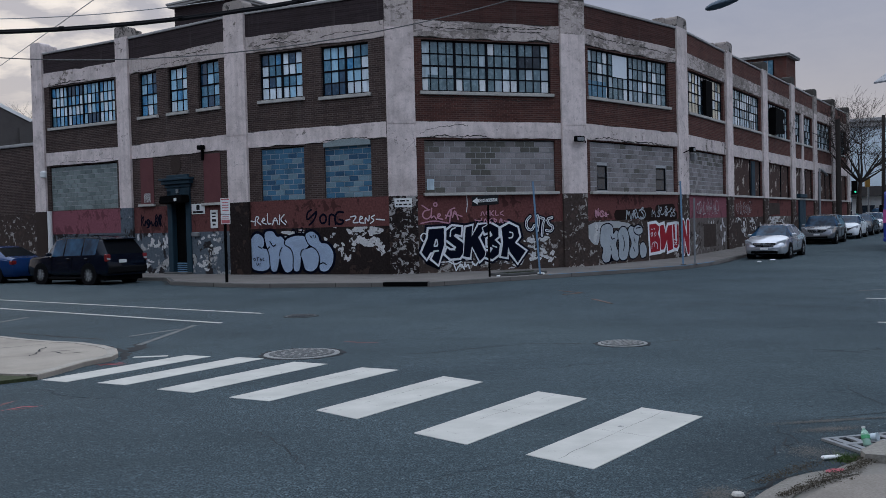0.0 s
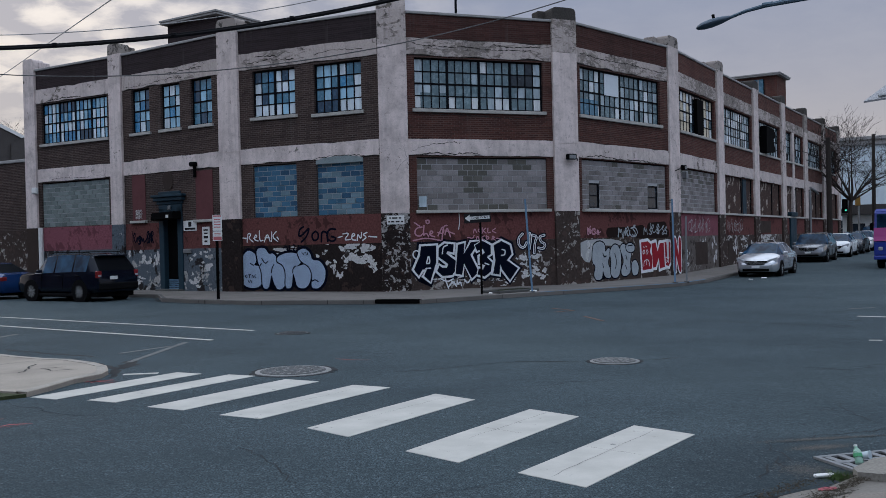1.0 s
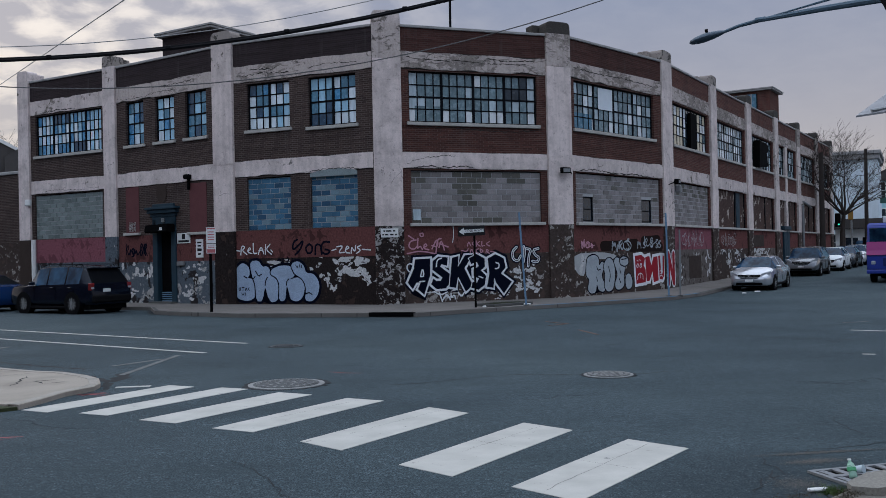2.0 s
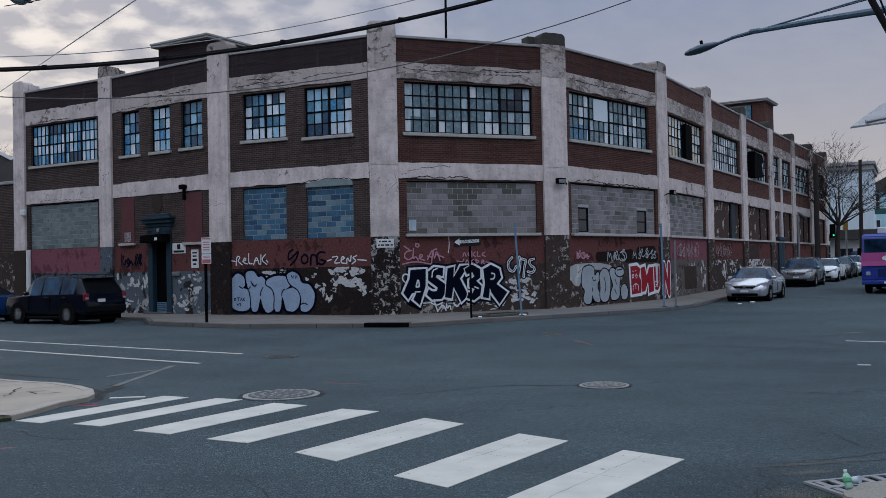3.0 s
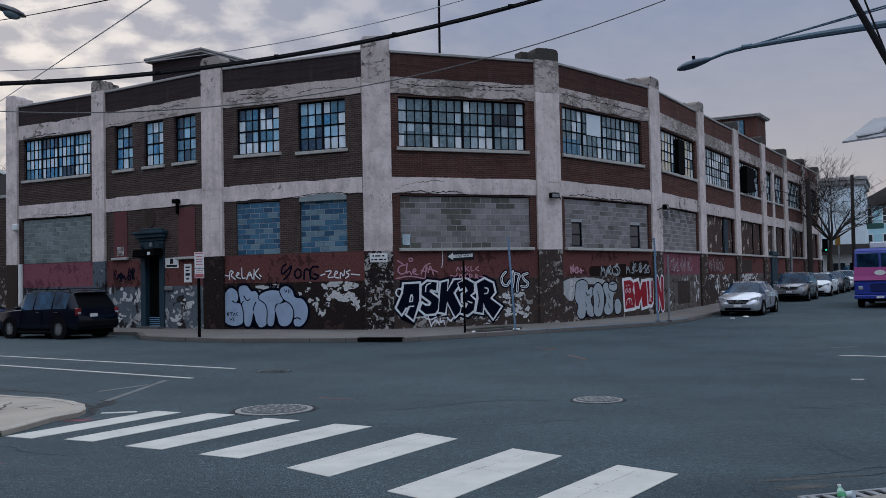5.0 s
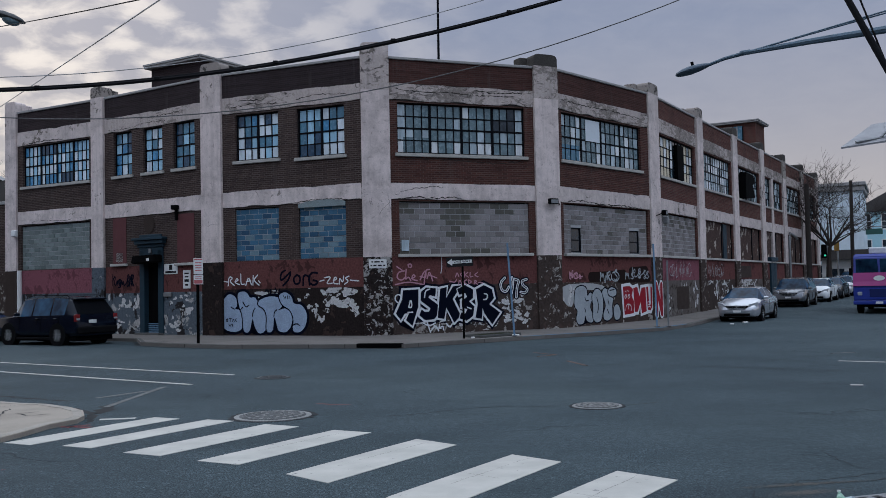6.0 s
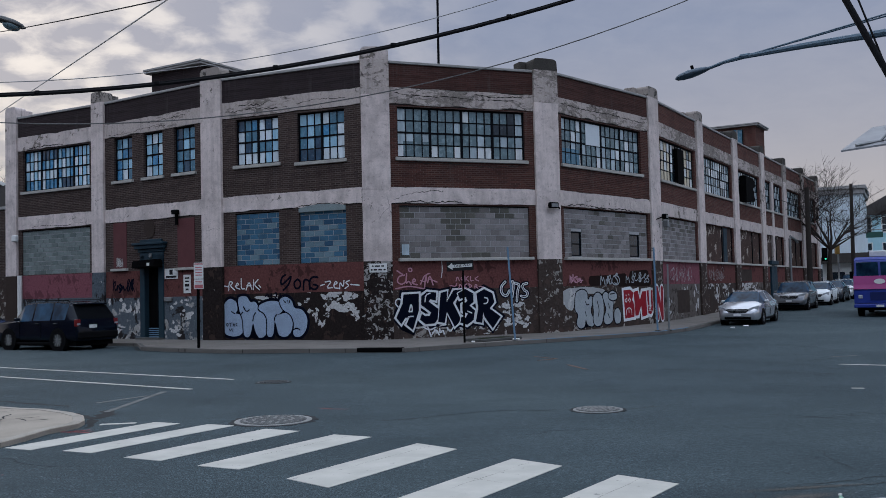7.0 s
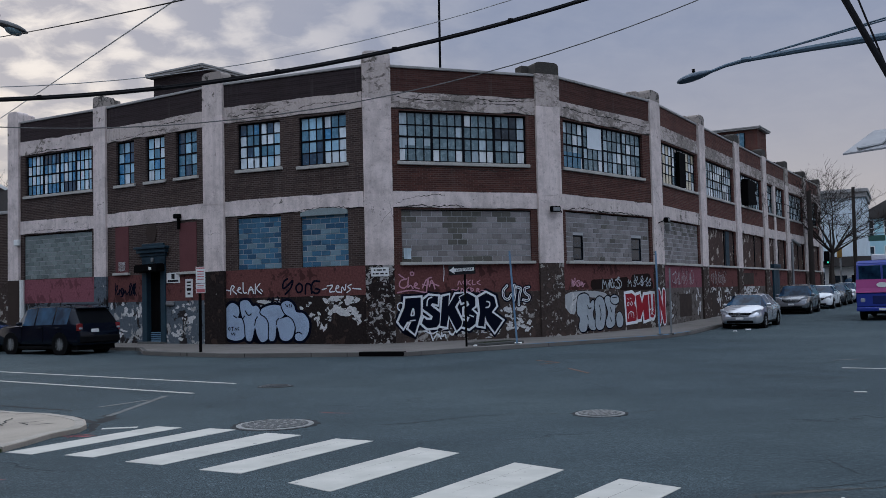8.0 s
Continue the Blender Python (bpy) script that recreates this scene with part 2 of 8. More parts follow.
def asphalt_material():
    k = Net("asphalt", 0.9, 0, 0.12)
    grit = k.noise(58, 3, 0.7)
    stone = k.noise(24, 2, 0.6)
    patch = k.noise(0.33, 5, 0.6)
    track = k.noise(0.09, 4, 0.6)
    c = k.mix(k.ramp(grit, 0.43, 0.58), (0.008, 0.0122, 0.0155), (0.108, 0.148, 0.170))
    c = k.mix(k.ramp(stone, 0.58, 0.66, 0, 0.6), c, (0.18, 0.22, 0.235))
    c = k.mix(k.ramp(k.noise(8.0, 5, 0.75), 0.40, 0.66, 0, 0.55), c, (0.030, 0.042, 0.050))
    c = k.mix(k.ramp(patch, 0.42, 0.64, 0, 0.60), c, (0.026, 0.038, 0.045))
    c = k.mix(k.ramp(track, 0.46, 0.66, 0, 0.50), c, (0.092, 0.120, 0.128))
    c = k.mix(k.ramp(k.noise(30, 2, 0.9), 0.44, 0.56, 0, 0.42), c, (0.020, 0.029, 0.035))
    c = k.mix(k.ramp(k.noise(13, 3, 0.6), 0.47, 0.60, 0, 0.38), c, (0.022, 0.034, 0.042))
    # a dark patch of damp, oily asphalt round the gutter of the near corner
    gap = k.n.new("ShaderNodeVectorMath")
    gap.operation = "DISTANCE"
    k.l.new(k.at, gap.inputs[0])
    gap.inputs[1].default_value = (2.7, 7.3, 0.0)
    damp = k.ramp(k.math("ADD", gap.outputs["Value"], k.math("MULTIPLY", k.noise(1.6, 5, 0.65), 1.6)), 1.3, 2.6, 0.5, 0.0)
    c = k.mix(damp, c, (0.016, 0.022, 0.027))
    c = k.mix(k.ramp(k.noise(1.0, 6, 0.7, k.scaled((0.5, 1.6, 1.0))), 0.50, 0.66, 0, 0.45), c, (0.030, 0.043, 0.050))
    # specks of pale grit and dark pits
    c = k.mix(k.ramp(k.noise(15, 3, 0.8), 0.62, 0.70, 0, 0.7), c, (0.17, 0.20, 0.215))
    c = k.mix(k.ramp(k.noise(11, 4, 0.8), 0.60, 0.68, 0, 0.75), c, (0.012, 0.016, 0.020))
    cell = k.n.new("ShaderNodeTexVoronoi")
    cell.feature = "DISTANCE_TO_EDGE"
    cell.inputs["Scale"].default_value = 0.42
    warp = k.n.new("ShaderNodeVectorMath")
    warp.operation = "ADD"
    k.l.new(k.at, warp.inputs[0])
    t = k.n.new("ShaderNodeTexNoise")
    t.inputs["Scale"].default_value, t.inputs["Detail"].default_value = 1.6, 6
    k.l.new(k.at, t.inputs["Vector"])
    k.l.new(t.outputs["Color"], warp.inputs[1])
    k.l.new(warp.outputs[0], cell.inputs["Vector"])
    crack = k.math("MULTIPLY", k.ramp(cell.outputs[0], 0.0, 0.011, 1, 0), k.ramp(k.noise(0.23, 3), 0.52, 0.6))
    c = k.mix(k.math("MULTIPLY", crack, 0.45), c, (0.014, 0.016, 0.018))
    return k.done(c, k.math("SUBTRACT", k.math("ADD", grit, stone), k.math("MULTIPLY", crack, 2.0)), 0.9, 0.008)


def paving_material(name, colour, slab=1.5):
    k = Net(name, 0.9, 0, 0.3)
    b = k.n.new("ShaderNodeTexBrick")
    b.offset = 0.0
    for key, v in (("Scale", 1.0), ("Brick Width", slab), ("Row Height", slab), ("Mortar Size", 0.012), ("Mortar Smooth", 0.1)):
        b.inputs[key].default_value = v
    k.put(b.inputs["Color1"], colour)
    k.put(b.inputs["Color2"], tuple(x * 0.8 for x in colour))
    k.put(b.inputs["Mortar"], tuple(x * 0.3 for x in colour))
    turn = k.n.new("ShaderNodeMapping")
    turn.inputs["Rotation"].default_value = (0, 0, radians(-32))
    k.l.new(k.at, turn.inputs[0])
    k.l.new(turn.outputs[0], b.inputs["Vector"])
    c = k.mix(k.ramp(k.noise(0.9, 6, 0.65), 0.45, 0.72, 0, 0.6), b.outputs[0], tuple(x * 0.42 for x in colour))
    c = k.mix(k.ramp(k.noise(45, 3), 0.35, 0.7, 0, 0.4), c, tuple(x * 0.5 for x in colour))
    return k.done(c, k.math("SUBTRACT", k.noise(50, 3), b.outputs["Fac"]), 0.35, 0.006)


def road_paint_material():
    k = Net("worn_road_paint", 0.75, 0, 0.35)
    worn = k.ramp(k.noise(5.5, 9, 0.72, distortion=0.3), 0.63, 0.68)
    c = k.mix(k.ramp(k.noise(2.2, 5), 0.35, 0.7), (0.37, 0.36, 0.33), (0.46, 0.445, 0.41))
    c = k.mix(k.ramp(k.noise(85, 2), 0.55, 0.75, 0, 0.5), c, (0.35, 0.35, 0.34))
    return k.done(k.mix(worn, c, (0.11, 0.115, 0.12)), k.noise(80, 2), 0.3, 0.004)


def glass_material(name, tint, rough=0.08, through_it=0.0, dusty=0.5):
    k = Net(name, rough, 0, 0.5)
    k.p.inputs["Transmission Weight"].default_value = through_it
    k.at = k.n.new("ShaderNodeNewGeometry").outputs["Position"]
    dust = k.noise(5, 5, 0.65)
    c = k.mix(k.ramp(dust, 0.42, 0.7, 0, dusty), tint, tuple(min(x * 1.7 + 0.04, 0.8) for x in tint))
    # old curtains, films and grime behind the pane
    hung = k.noise(1.0, 4, 0.6, k.scaled((6.5, 6.5, 1.6)))
    c = k.mix(k.ramp(hung, 0.48, 0.66, 0, 0.40), c, tuple(x * 0.35 for x in tint))
    c = k.mix(k.math("MULTIPLY", k.random(), 0.45), c, tuple(x * 0.5 for x in tint))
    return k.done(c, k.noise(1.7, 2), 0.08, 0.02, k.ramp(dust, 0.4, 0.7, rough, rough + 0.25))


ASPHALT = asphalt_material()
PAVING = paving_material("pavement_concrete", (0.17, 0.156, 0.145), 2.6)
DIM_PAVING = paving_material("dirty_corner_concrete", (0.19, 0.175, 0.155), 40.0)
WARM_PAVING = paving_material("worn_corner_concrete", (0.33, 0.29, 0.245), 40.0)
KERB = plain("kerb_concrete", (0.10, 0.10, 0.098), 0.9, vary=0.4, dirt=0.6)
KERB_BLUE = plain("blue_kerb_paint", (0.045, 0.15, 0.27), 0.7, vary=0.4, dirt=0.5)
ROAD_PAINT = road_paint_material()
RED_BOARD = plain("dull_red_board_paint", (0.125, 0.047, 0.050), 0.8, vary=0.2, dirt=0.3)
IRON = plain("cast_iron", (0.30, 0.30, 0.295), 0.7, 0.0, vary=0.5, scale=9, dirt=0.6)
BRICK_LEFT = brick_material("brown_brick", (0.070, 0.047, 0.041), (0.031, 0.021, 0.020), (0.125, 0.103, 0.095))
BRICK_MID = brick_material("red_brown_brick", (0.096, 0.039, 0.031), (0.045, 0.020, 0.018), (0.125, 0.088, 0.078))
BRICK_RIGHT = brick_material("dull_red_brick", (0.125, 0.050, 0.041), (0.068, 0.030, 0.026), (0.13, 0.090, 0.078))
BRICK_TOP = brick_material("dark_parapet_brick", (0.042, 0.031, 0.033), (0.030, 0.023, 0.025), (0.045, 0.036, 0.038))
BRICK_TOP_RED = brick_material("dark_red_parapet_brick", (0.080, 0.036, 0.031), (0.048, 0.023, 0.021), (0.080, 0.052, 0.046))
WHITE_CONCRETE = concrete_paint("flaking_white_paint", worn=0.665)
WORN_CONCRETE = concrete_paint("badly_flaked_white_paint", (0.64, 0.555, 0.53), (0.22, 0.19, 0.17), 0.595)
SPALLED = spalled_material()
SPALLED_LEFT = spalled_material("cracked_painted_lintel", 0.60)
DARK_CAP = plain("blackened_cap_concrete", (0.075, 0.068, 0.062), 0.95, vary=0.5, scale=3, bump=0.4, dirt=0.6)
BARE_CONCRETE = concrete_paint("weathered_bare_concrete", (0.30, 0.265, 0.24), (0.085, 0.077, 0.070), 0.54)
# for open cracks, and for shade painted on the band and lintel cores
CRACK_SHADE = plain("dark_crack_and_edge_shade", (0.050, 0.043, 0.039), 0.95, vary=0.5, bump=0.4)
COPING = plain("grey_coping_stone", (0.36, 0.35, 0.345), 0.85, vary=0.3, dirt=0.55)
SILL = plain("pale_sill_stone", (0.47, 0.45, 0.42), 0.85, vary=0.3, dirt=0.6)
RED_PAINT = peeling("dull_red_wall_paint", (0.082, 0.033, 0.031), (0.15, 0.085, 0.078), (0.060, 0.026, 0.025), 0.72)
PINK_PAINT = peeling("faded_pink_wall_paint", (0.135, 0.050, 0.063), (0.20, 0.11, 0.12), (0.125, 0.047, 0.059), 0.75)
PEEL = peeling("dark_paint_peeling_off_render", amount=0.70, size=3.2)
PEEL_MUCH = peeling("dark_paint_peeling_in_small_flakes", amount=0.545, size=6.5)
PEEL_BROWN = peeling("brown_paint_peeling_off_render", (0.036, 0.027, 0.024), (0.36, 0.335, 0.315), (0.075, 0.052, 0.045), 0.585, 4.2)
PEEL_DUST = peeling("grey_brown_paint_worn_thin", (0.078, 0.067, 0.062), (0.25, 0.235, 0.225), (0.045, 0.036, 0.033), 0.60, 3.6)
PEEL_GREY = peeling("grey_blue_paint_peeling", (0.062, 0.074, 0.088), (0.42, 0.41, 0.40), (0.026, 0.023, 0.024), 0.60, 2.2)
BLOCK_GREY = plain("grey_concrete_block", (0.325, 0.30, 0.30), 0.92, vary=0.35, scale=4, bump=0.4, dirt=0.75, random_by=0.42, placed=True)
BLOCK_GREEN = plain("grey_green_painted_block", (0.235, 0.275, 0.27), 0.85, vary=0.2, scale=4, bump=0.3, dirt=0.65, random_by=0.42, placed=True)
BLOCK_BLUE = plain("blue_painted_block", (0.070, 0.175, 0.28), 0.8, vary=0.3, scale=5, bump=0.3, dirt=0.7, random_by=0.42, placed=True)
BLOCK_PALE = plain("pale_blue_grey_block", (0.20, 0.30, 0.36), 0.85, vary=0.3, scale=5, bump=0.3, dirt=0.65, random_by=0.42, placed=True)
BLOCK_NAVY = plain("dark_blue_painted_block", (0.040, 0.105, 0.185), 0.8, vary=0.3, scale=5, bump=0.3, dirt=0.6, random_by=0.3, placed=True)
BLOCK_BROWN = plain("stained_brown_grey_block", (0.25, 0.228, 0.222), 0.92, vary=0.4, scale=5, bump=0.4, dirt=0.8, random_by=0.45, placed=True)
BLOCK_MOSS = plain("dark_green_stained_block", (0.175, 0.213, 0.208), 0.9, vary=0.3, scale=4, bump=0.3, dirt=0.6, random_by=0.3, placed=True)
BLOCK_DAMP = plain("damp_mossy_block", (0.145, 0.138, 0.12), 0.9, vary=0.35, scale=4, bump=0.4, dirt=0.75, random_by=0.42, placed=True)
MORTAR = plain("pale_mortar", (0.42, 0.42, 0.43), 0.95, vary=0.3, bump=0.3)
STEEL_DARK = plain("dark_steel_window_bars", (0.006, 0.007, 0.010), 0.7, 0.0, vary=0.3)
GLASS_DARK = glass_material("dark_old_glass", (0.010, 0.020, 0.032), 0.05)
GLASS_TEAL = glass_material("grey_teal_dusty_glass", (0.130, 0.195, 0.225), 0.15)
GLASS_BLUE = glass_material("blue_painted_glass", (0.055, 0.23, 0.43), 0.18)
GLASS_SKY = glass_material("pale_blue_glass", (0.34, 0.58, 0.76), 0.35, dusty=0.2)
GLASS_SLATE = glass_material("slate_blue_glass", (0.075, 0.20, 0.30), 0.12)
GLASS_NAVY = glass_material("dark_blue_pane", (0.014, 0.055, 0.11), 0.08)
GLASS_PALE = glass_material("pale_frosted_glass", (0.42, 0.51, 0.57), 0.4, dusty=0.2)
# yellow light through the window is put into this pane colour
GLASS_LIT_YELLOW = glass_material("dusty_pane_lit_yellow", (0.62, 0.55, 0.40), 0.3, dusty=0.2)
GLASS_MILKY = glass_material("milky_blue_pane", (0.72, 0.82, 0.90), 0.4, dusty=0.2)
GLASS_WHITE = glass_material("white_board_pane", (0.74, 0.78, 0.81), 0.5, dusty=0.2)
BOARD = plain("dark_brown_boards", (0.052, 0.036, 0.030), 0.8, vary=0.5, dirt=0.5)
BOARD_PEEL = peeling("boards_with_torn_posters", (0.048, 0.032, 0.028), (0.46, 0.41, 0.36), (0.085, 0.052, 0.042), 0.555, 1.5)
TEAL_WOOD = plain("dark_teal_painted_wood", (0.020, 0.044, 0.064), 0.6, vary=0.3)
BLACK = plain("matt_black", (0.003, 0.003, 0.0035), 0.9, vary=0.3)
RUBBER = plain("tyre_rubber", (0.008, 0.008, 0.009), 0.95, vary=0.3)
METAL_GREY = plain("galvanised_steel", (0.25, 0.26, 0.27), 0.5, 0.6, vary=0.3)
POST_BLUE = plain("light_blue_post_paint", (0.15, 0.25, 0.37), 0.6, vary=0.25)
METAL_BLUE = plain("blue_grey_painted_steel", (0.075, 0.125, 0.18), 0.55, 0.2, vary=0.3)
LAMP_BLUE = plain("blue_grey_lamp_housing", (0.07, 0.10, 0.14), 0.55, 0.2, vary=0.2)
WHITE = plain("white_enamel", (0.70, 0.70, 0.69), 0.5, vary=0.1, bump=0.02, dirt=0.2)
SIGN_RED = plain("faded_red_enamel", (0.45, 0.12, 0.13), 0.5, vary=0.1, dirt=0.2)
INK = plain("black_sign_ink", (0.02, 0.02, 0.022), 0.6, vary=0.1)
WOOD_POLE = plain("weathered_pole_wood", (0.038, 0.031, 0.028), 0.9, vary=0.4)
BARK = plain("grey_brown_bark", (0.045, 0.036, 0.032), 0.95, vary=0.4)
ROOF_FELT = plain("grey_roof_felt", (0.075, 0.068, 0.066), 0.9)
CABLE = plain("black_cable_sheath", (0.014, 0.014, 0.016), 0.7)
SPRAY_WHITE = plain("white_spray_paint", (0.72, 0.74, 0.77), 0.6, vary=0.15, dirt=0.25)
SPRAY_GREY = plain("silver_grey_spray_paint", (0.40, 0.41, 0.42), 0.6, vary=0.2, dirt=0.3)
SPRAY_SILVER = plain("silver_bubble_spray_paint", (0.36, 0.40, 0.44), 0.5, vary=0.3, scale=5, dirt=0.5)
SPRAY_PALE_BLUE = plain("pale_blue_spray_paint", (0.36, 0.45, 0.60), 0.6, vary=0.35, scale=4, dirt=0.5)
SPRAY_BLACK = plain("blue_black_spray_paint", (0.003, 0.005, 0.014), 0.9, vary=0.3, dirt=0.2)
SPRAY_RED = plain("red_spray_paint", (0.28, 0.010, 0.022), 0.65, vary=0.2, dirt=0.25)
SPRAY_PINK = plain("pink_spray_paint", (0.50, 0.26, 0.33), 0.6, vary=0.2, dirt=0.3)
SPRAY_MARK = plain("orange_red_marking_spray", (0.34, 0.085, 0.095), 0.8, vary=0.4, dirt=0.5)


# ---- building blocks ----
def box(bm, x0, x1, y0, y1, z0, z1):
    v = [bm.verts.new(p) for p in ((x0, y0, z0), (x1, y0, z0), (x1, y1, z0), (x0, y1, z0), (x0, y0, z1), (x1, y0, z1), (x1, y1, z1), (x0, y1, z1))]
    for f in ((3, 2, 1, 0), (4, 5, 6, 7), (0, 1, 5, 4), (1, 2, 6, 5), (2, 3, 7, 6), (3, 0, 4, 7)):
        bm.faces.new([v[i] for i in f])
    return v


def boxes(*dims, bevel=0.0):
    bm = bmesh.new()
    for d in dims:
        box(bm, *d)
    if bevel:
        bmesh.ops.bevel(bm, geom=bm.edges[:], offset=bevel, segments=1, affect="EDGES")
    return bm


def prism(outline, y0, y1, bevel=0.0):
    """An outline in x and z, drawn out from y0 to y1."""
    bm = bmesh.new()
    a = [bm.verts.new((x, y0, z)) for x, z in outline]
    b = [bm.verts.new((x, y1, z)) for x, z in outline]
    bm.faces.new(a)
    bm.faces.new(b[::-1])
    for i in range(len(a)):
        j = (i + 1) % len(a)
        bm.faces.new((a[j], a[i], b[i], b[j]))
    bmesh.ops.recalc_face_normals(bm, faces=bm.faces[:])
    if bevel:
        bmesh.ops.bevel(bm, geom=bm.edges[:], offset=bevel, segments=2, affect="EDGES")
    return bm


def tube(bm, points, radii, sides=8, caps=True):
    """A round rod along points; radii: one number or one for each point."""
    points = [Vector(p) for p in points]
    radii = [radii] * len(points) if isinstance(radii, (int, float)) else radii
    rings = []
    for i, p in enumerate(points):
        along = (points[min(i + 1, len(points) - 1)] - points[max(i - 1, 0)]).normalized()
        side = along.cross(Vector((0, 0, 1)) if abs(along.z) < 0.9 else Vector((1, 0, 0))).normalized()
        other = side.cross(along)
        rings.append([bm.verts.new(p + radii[i] * (math.cos(q) * side + math.sin(q) * other)) for q in (2 * math.pi * k / sides for k in range(sides))])
    for r, s in zip(rings, rings[1:]):
        for k in range(sides):
            bm.faces.new((r[k], r[(k + 1) % sides], s[(k + 1) % sides], s[k]))
    if caps:
        bm.faces.new(rings[0][::-1])
        bm.faces.new(rings[-1])
    return bm


def rod(points, radii, sides=8):
    return tube(bmesh.new(), points, radii, sides)


def mesh_of(name, bm, material, smooth=False):
    if smooth:
        for f in bm.faces:
            f.smooth = True
        bm.normal_update()
        for ed in bm.edges:
            if len(ed.link_faces) == 2 and ed.calc_face_angle(0) > radians(38):
                ed.smooth = False
    me = bpy.data.meshes.new(name)
    bm.to_mesh(me)
    bm.free()
    me.materials.append(material)
    return me


def part(name, bm, material, parent=None, label="", m=None, smooth=False):
    """Links a bmesh (or a mesh that is shared) as one object, under a thing or a part."""
    ob = new(name, bm if isinstance(bm, bpy.types.Mesh) else mesh_of(name, bm, material, smooth))
    ob.parent = parent
    if m is not None:
        ob.matrix_basis = m
    if label:
        ob["label"] = label
    return ob


def thing(name, label, category, m=None, group="", kind=""):
    ob = new(name)
    ob.empty_display_size = 0.2
    if m is not None:
        ob.matrix_basis = m
    return tagged(ob, label, category, group, kind)


def solid(name, bm, material, label, category, group="", kind="", m=None, smooth=False):
    return tagged(part(name, bm, material, None, "", m, smooth), label, category, group, kind)


# ---- ground ----
STREET = Vector((0.53845, 0.84266))           # the long street, away from the crossing
ACROSS = Vector((0.84266, -0.53845))          # from the long wall over the kerb to the roadway
CORNER = Vector((11.45, 42.79))               # where the long wall begins


def rise(x, y):
    """The long street climbs gently behind the crossing."""
    return 0.015 * max(0.0, x * STREET.x + y * STREET.y - 38.0)


def street(u, off, z=0.0):
    p = CORNER + STREET * u + ACROSS * off
    return Vector((p.x, p.y, rise(p.x, p.y) + z))


bm = bmesh.new()
us, vs = [-400, -80, -20, 38, 60, 90, 130, 400], [-400, -60, 0, 60, 400]
grid = [[bm.verts.new((*(STREET * u + ACROSS * v), 0.015 * min(max(0.0, u - 38.0), 130))) for v in vs] for u in us]
for r, s in zip(grid, grid[1:]):
    for k in range(len(vs) - 1):
        bm.faces.new((r[k], r[k + 1], s[k + 1], s[k]))
bmesh.ops.recalc_face_normals(bm, faces=bm.faces[:])
if sum(f.normal.z for f in bm.faces) < 0:
    bmesh.ops.reverse_faces(bm, faces=bm.faces[:])
solid("road", bm, ASPHALT, "worn dark grey asphalt roadway of a wide street crossing", "road", kind="structure")

# the far pavement round the building's corner: kerb line from left to right
KERB_LINE = [(-60.0, 67.1), (-10.4, 36.2), (-9.5, 33.5), (-8.2, 32.2), (-5.95, 30.5), (-3.06, 29.65), (-0.24, 28.8), (1.2, 29.85), (3.75, 31.5), (6.1, 32.95), (9.5, 35.45), (11.2, 37.9), (13.4, 41.55)]
LONG_KERB = [CORNER + STREET * u + ACROSS * 2.3 for u in (0.0, 10.0, 30.0, 60.0, 100.0)]


def ground_sheet(points, top, bottom, extra=0.0):
    """A slab with that outline, whose top follows the ground."""
    bm = bmesh.new()
    t = [bm.verts.new((x, y, rise(x, y) + top)) for x, y in points]
    b = [bm.verts.new((x, y, rise(x, y) + bottom)) for x, y in points]
    ed = [bm.edges.new((t[i], t[(i + 1) % len(t)])) for i in range(len(t))]
    bmesh.ops.triangle_fill(bm, edges=ed, use_beauty=True)
    for i in range(len(t)):
        j = (i + 1) % len(t)
        bm.faces.new((t[i], t[j], b[j], b[i]))
    bmesh.ops.recalc_face_normals(bm, faces=bm.faces[:])
    return bm


def kerb_strip(points, width, top, inward):
    """A kerb stone run with a rounded upper edge; inward: +1 where the pavement lies to the left of the run."""
    bm = bmesh.new()
    pts = [Vector(p) for p in points]
    rows = []
    for i, p in enumerate(pts):
        d = (pts[min(i + 1, len(pts) - 1)] - pts[max(i - 1, 0)]).normalized()
        n = Vector((-d.y, d.x)) * inward
        z = rise(p.x, p.y)
        rows.append([bm.verts.new((p.x + n.x * w, p.y + n.y * w, z + h)) for w, h in ((0, -0.05), (0.01, top - 0.03), (0.035, top), (width, top + 0.002), (width, -0.05))])
    for r, s in zip(rows, rows[1:]):
        for k in range(4):
            bm.faces.new((r[k], s[k], s[k + 1], r[k + 1]))
    bmesh.ops.recalc_face_normals(bm, faces=bm.faces[:])
    return bm


def finer(points, step=1.0):
    out = []
    for p, q in zip(points, points[1:]):
        n = max(1, int((Vector(q) - Vector(p)).length / step))
        out += [tuple(Vector(p).lerp(Vector(q), i / n)) for i in range(n)]
    return out + [tuple(points[-1])]


inner = [(p.x, p.y) for p in (CORNER + STREET * u - ACROSS * 0.3 for u in (100.0, 60.0, 30.0, 10.0, 0.0))] + [(11.0, 42.3), (5.4, 37.4), (-1.2, 35.2), (-7.9, 38.0), (-18.6, 45.0), (-60.0, 71.0)]
outer = KERB_LINE[:-1] + [tuple(p) for p in LONG_KERB]
solid("pavement", ground_sheet([(x, y) for x, y in outer] + inner, 0.12, -0.1), PAVING, "worn grey concrete pavement along the factory walls", "pavement", kind="structure")
solid("kerb", kerb_strip(outer[:9], 0.16, 0.123, 1), KERB, "low weathered concrete kerb round the corner", "kerb", kind="structure")
solid("kerb", kerb_strip(outer[8:12], 0.16, 0.123, 1), KERB_BLUE, "kerb with worn blue paint", "kerb", kind="structure")
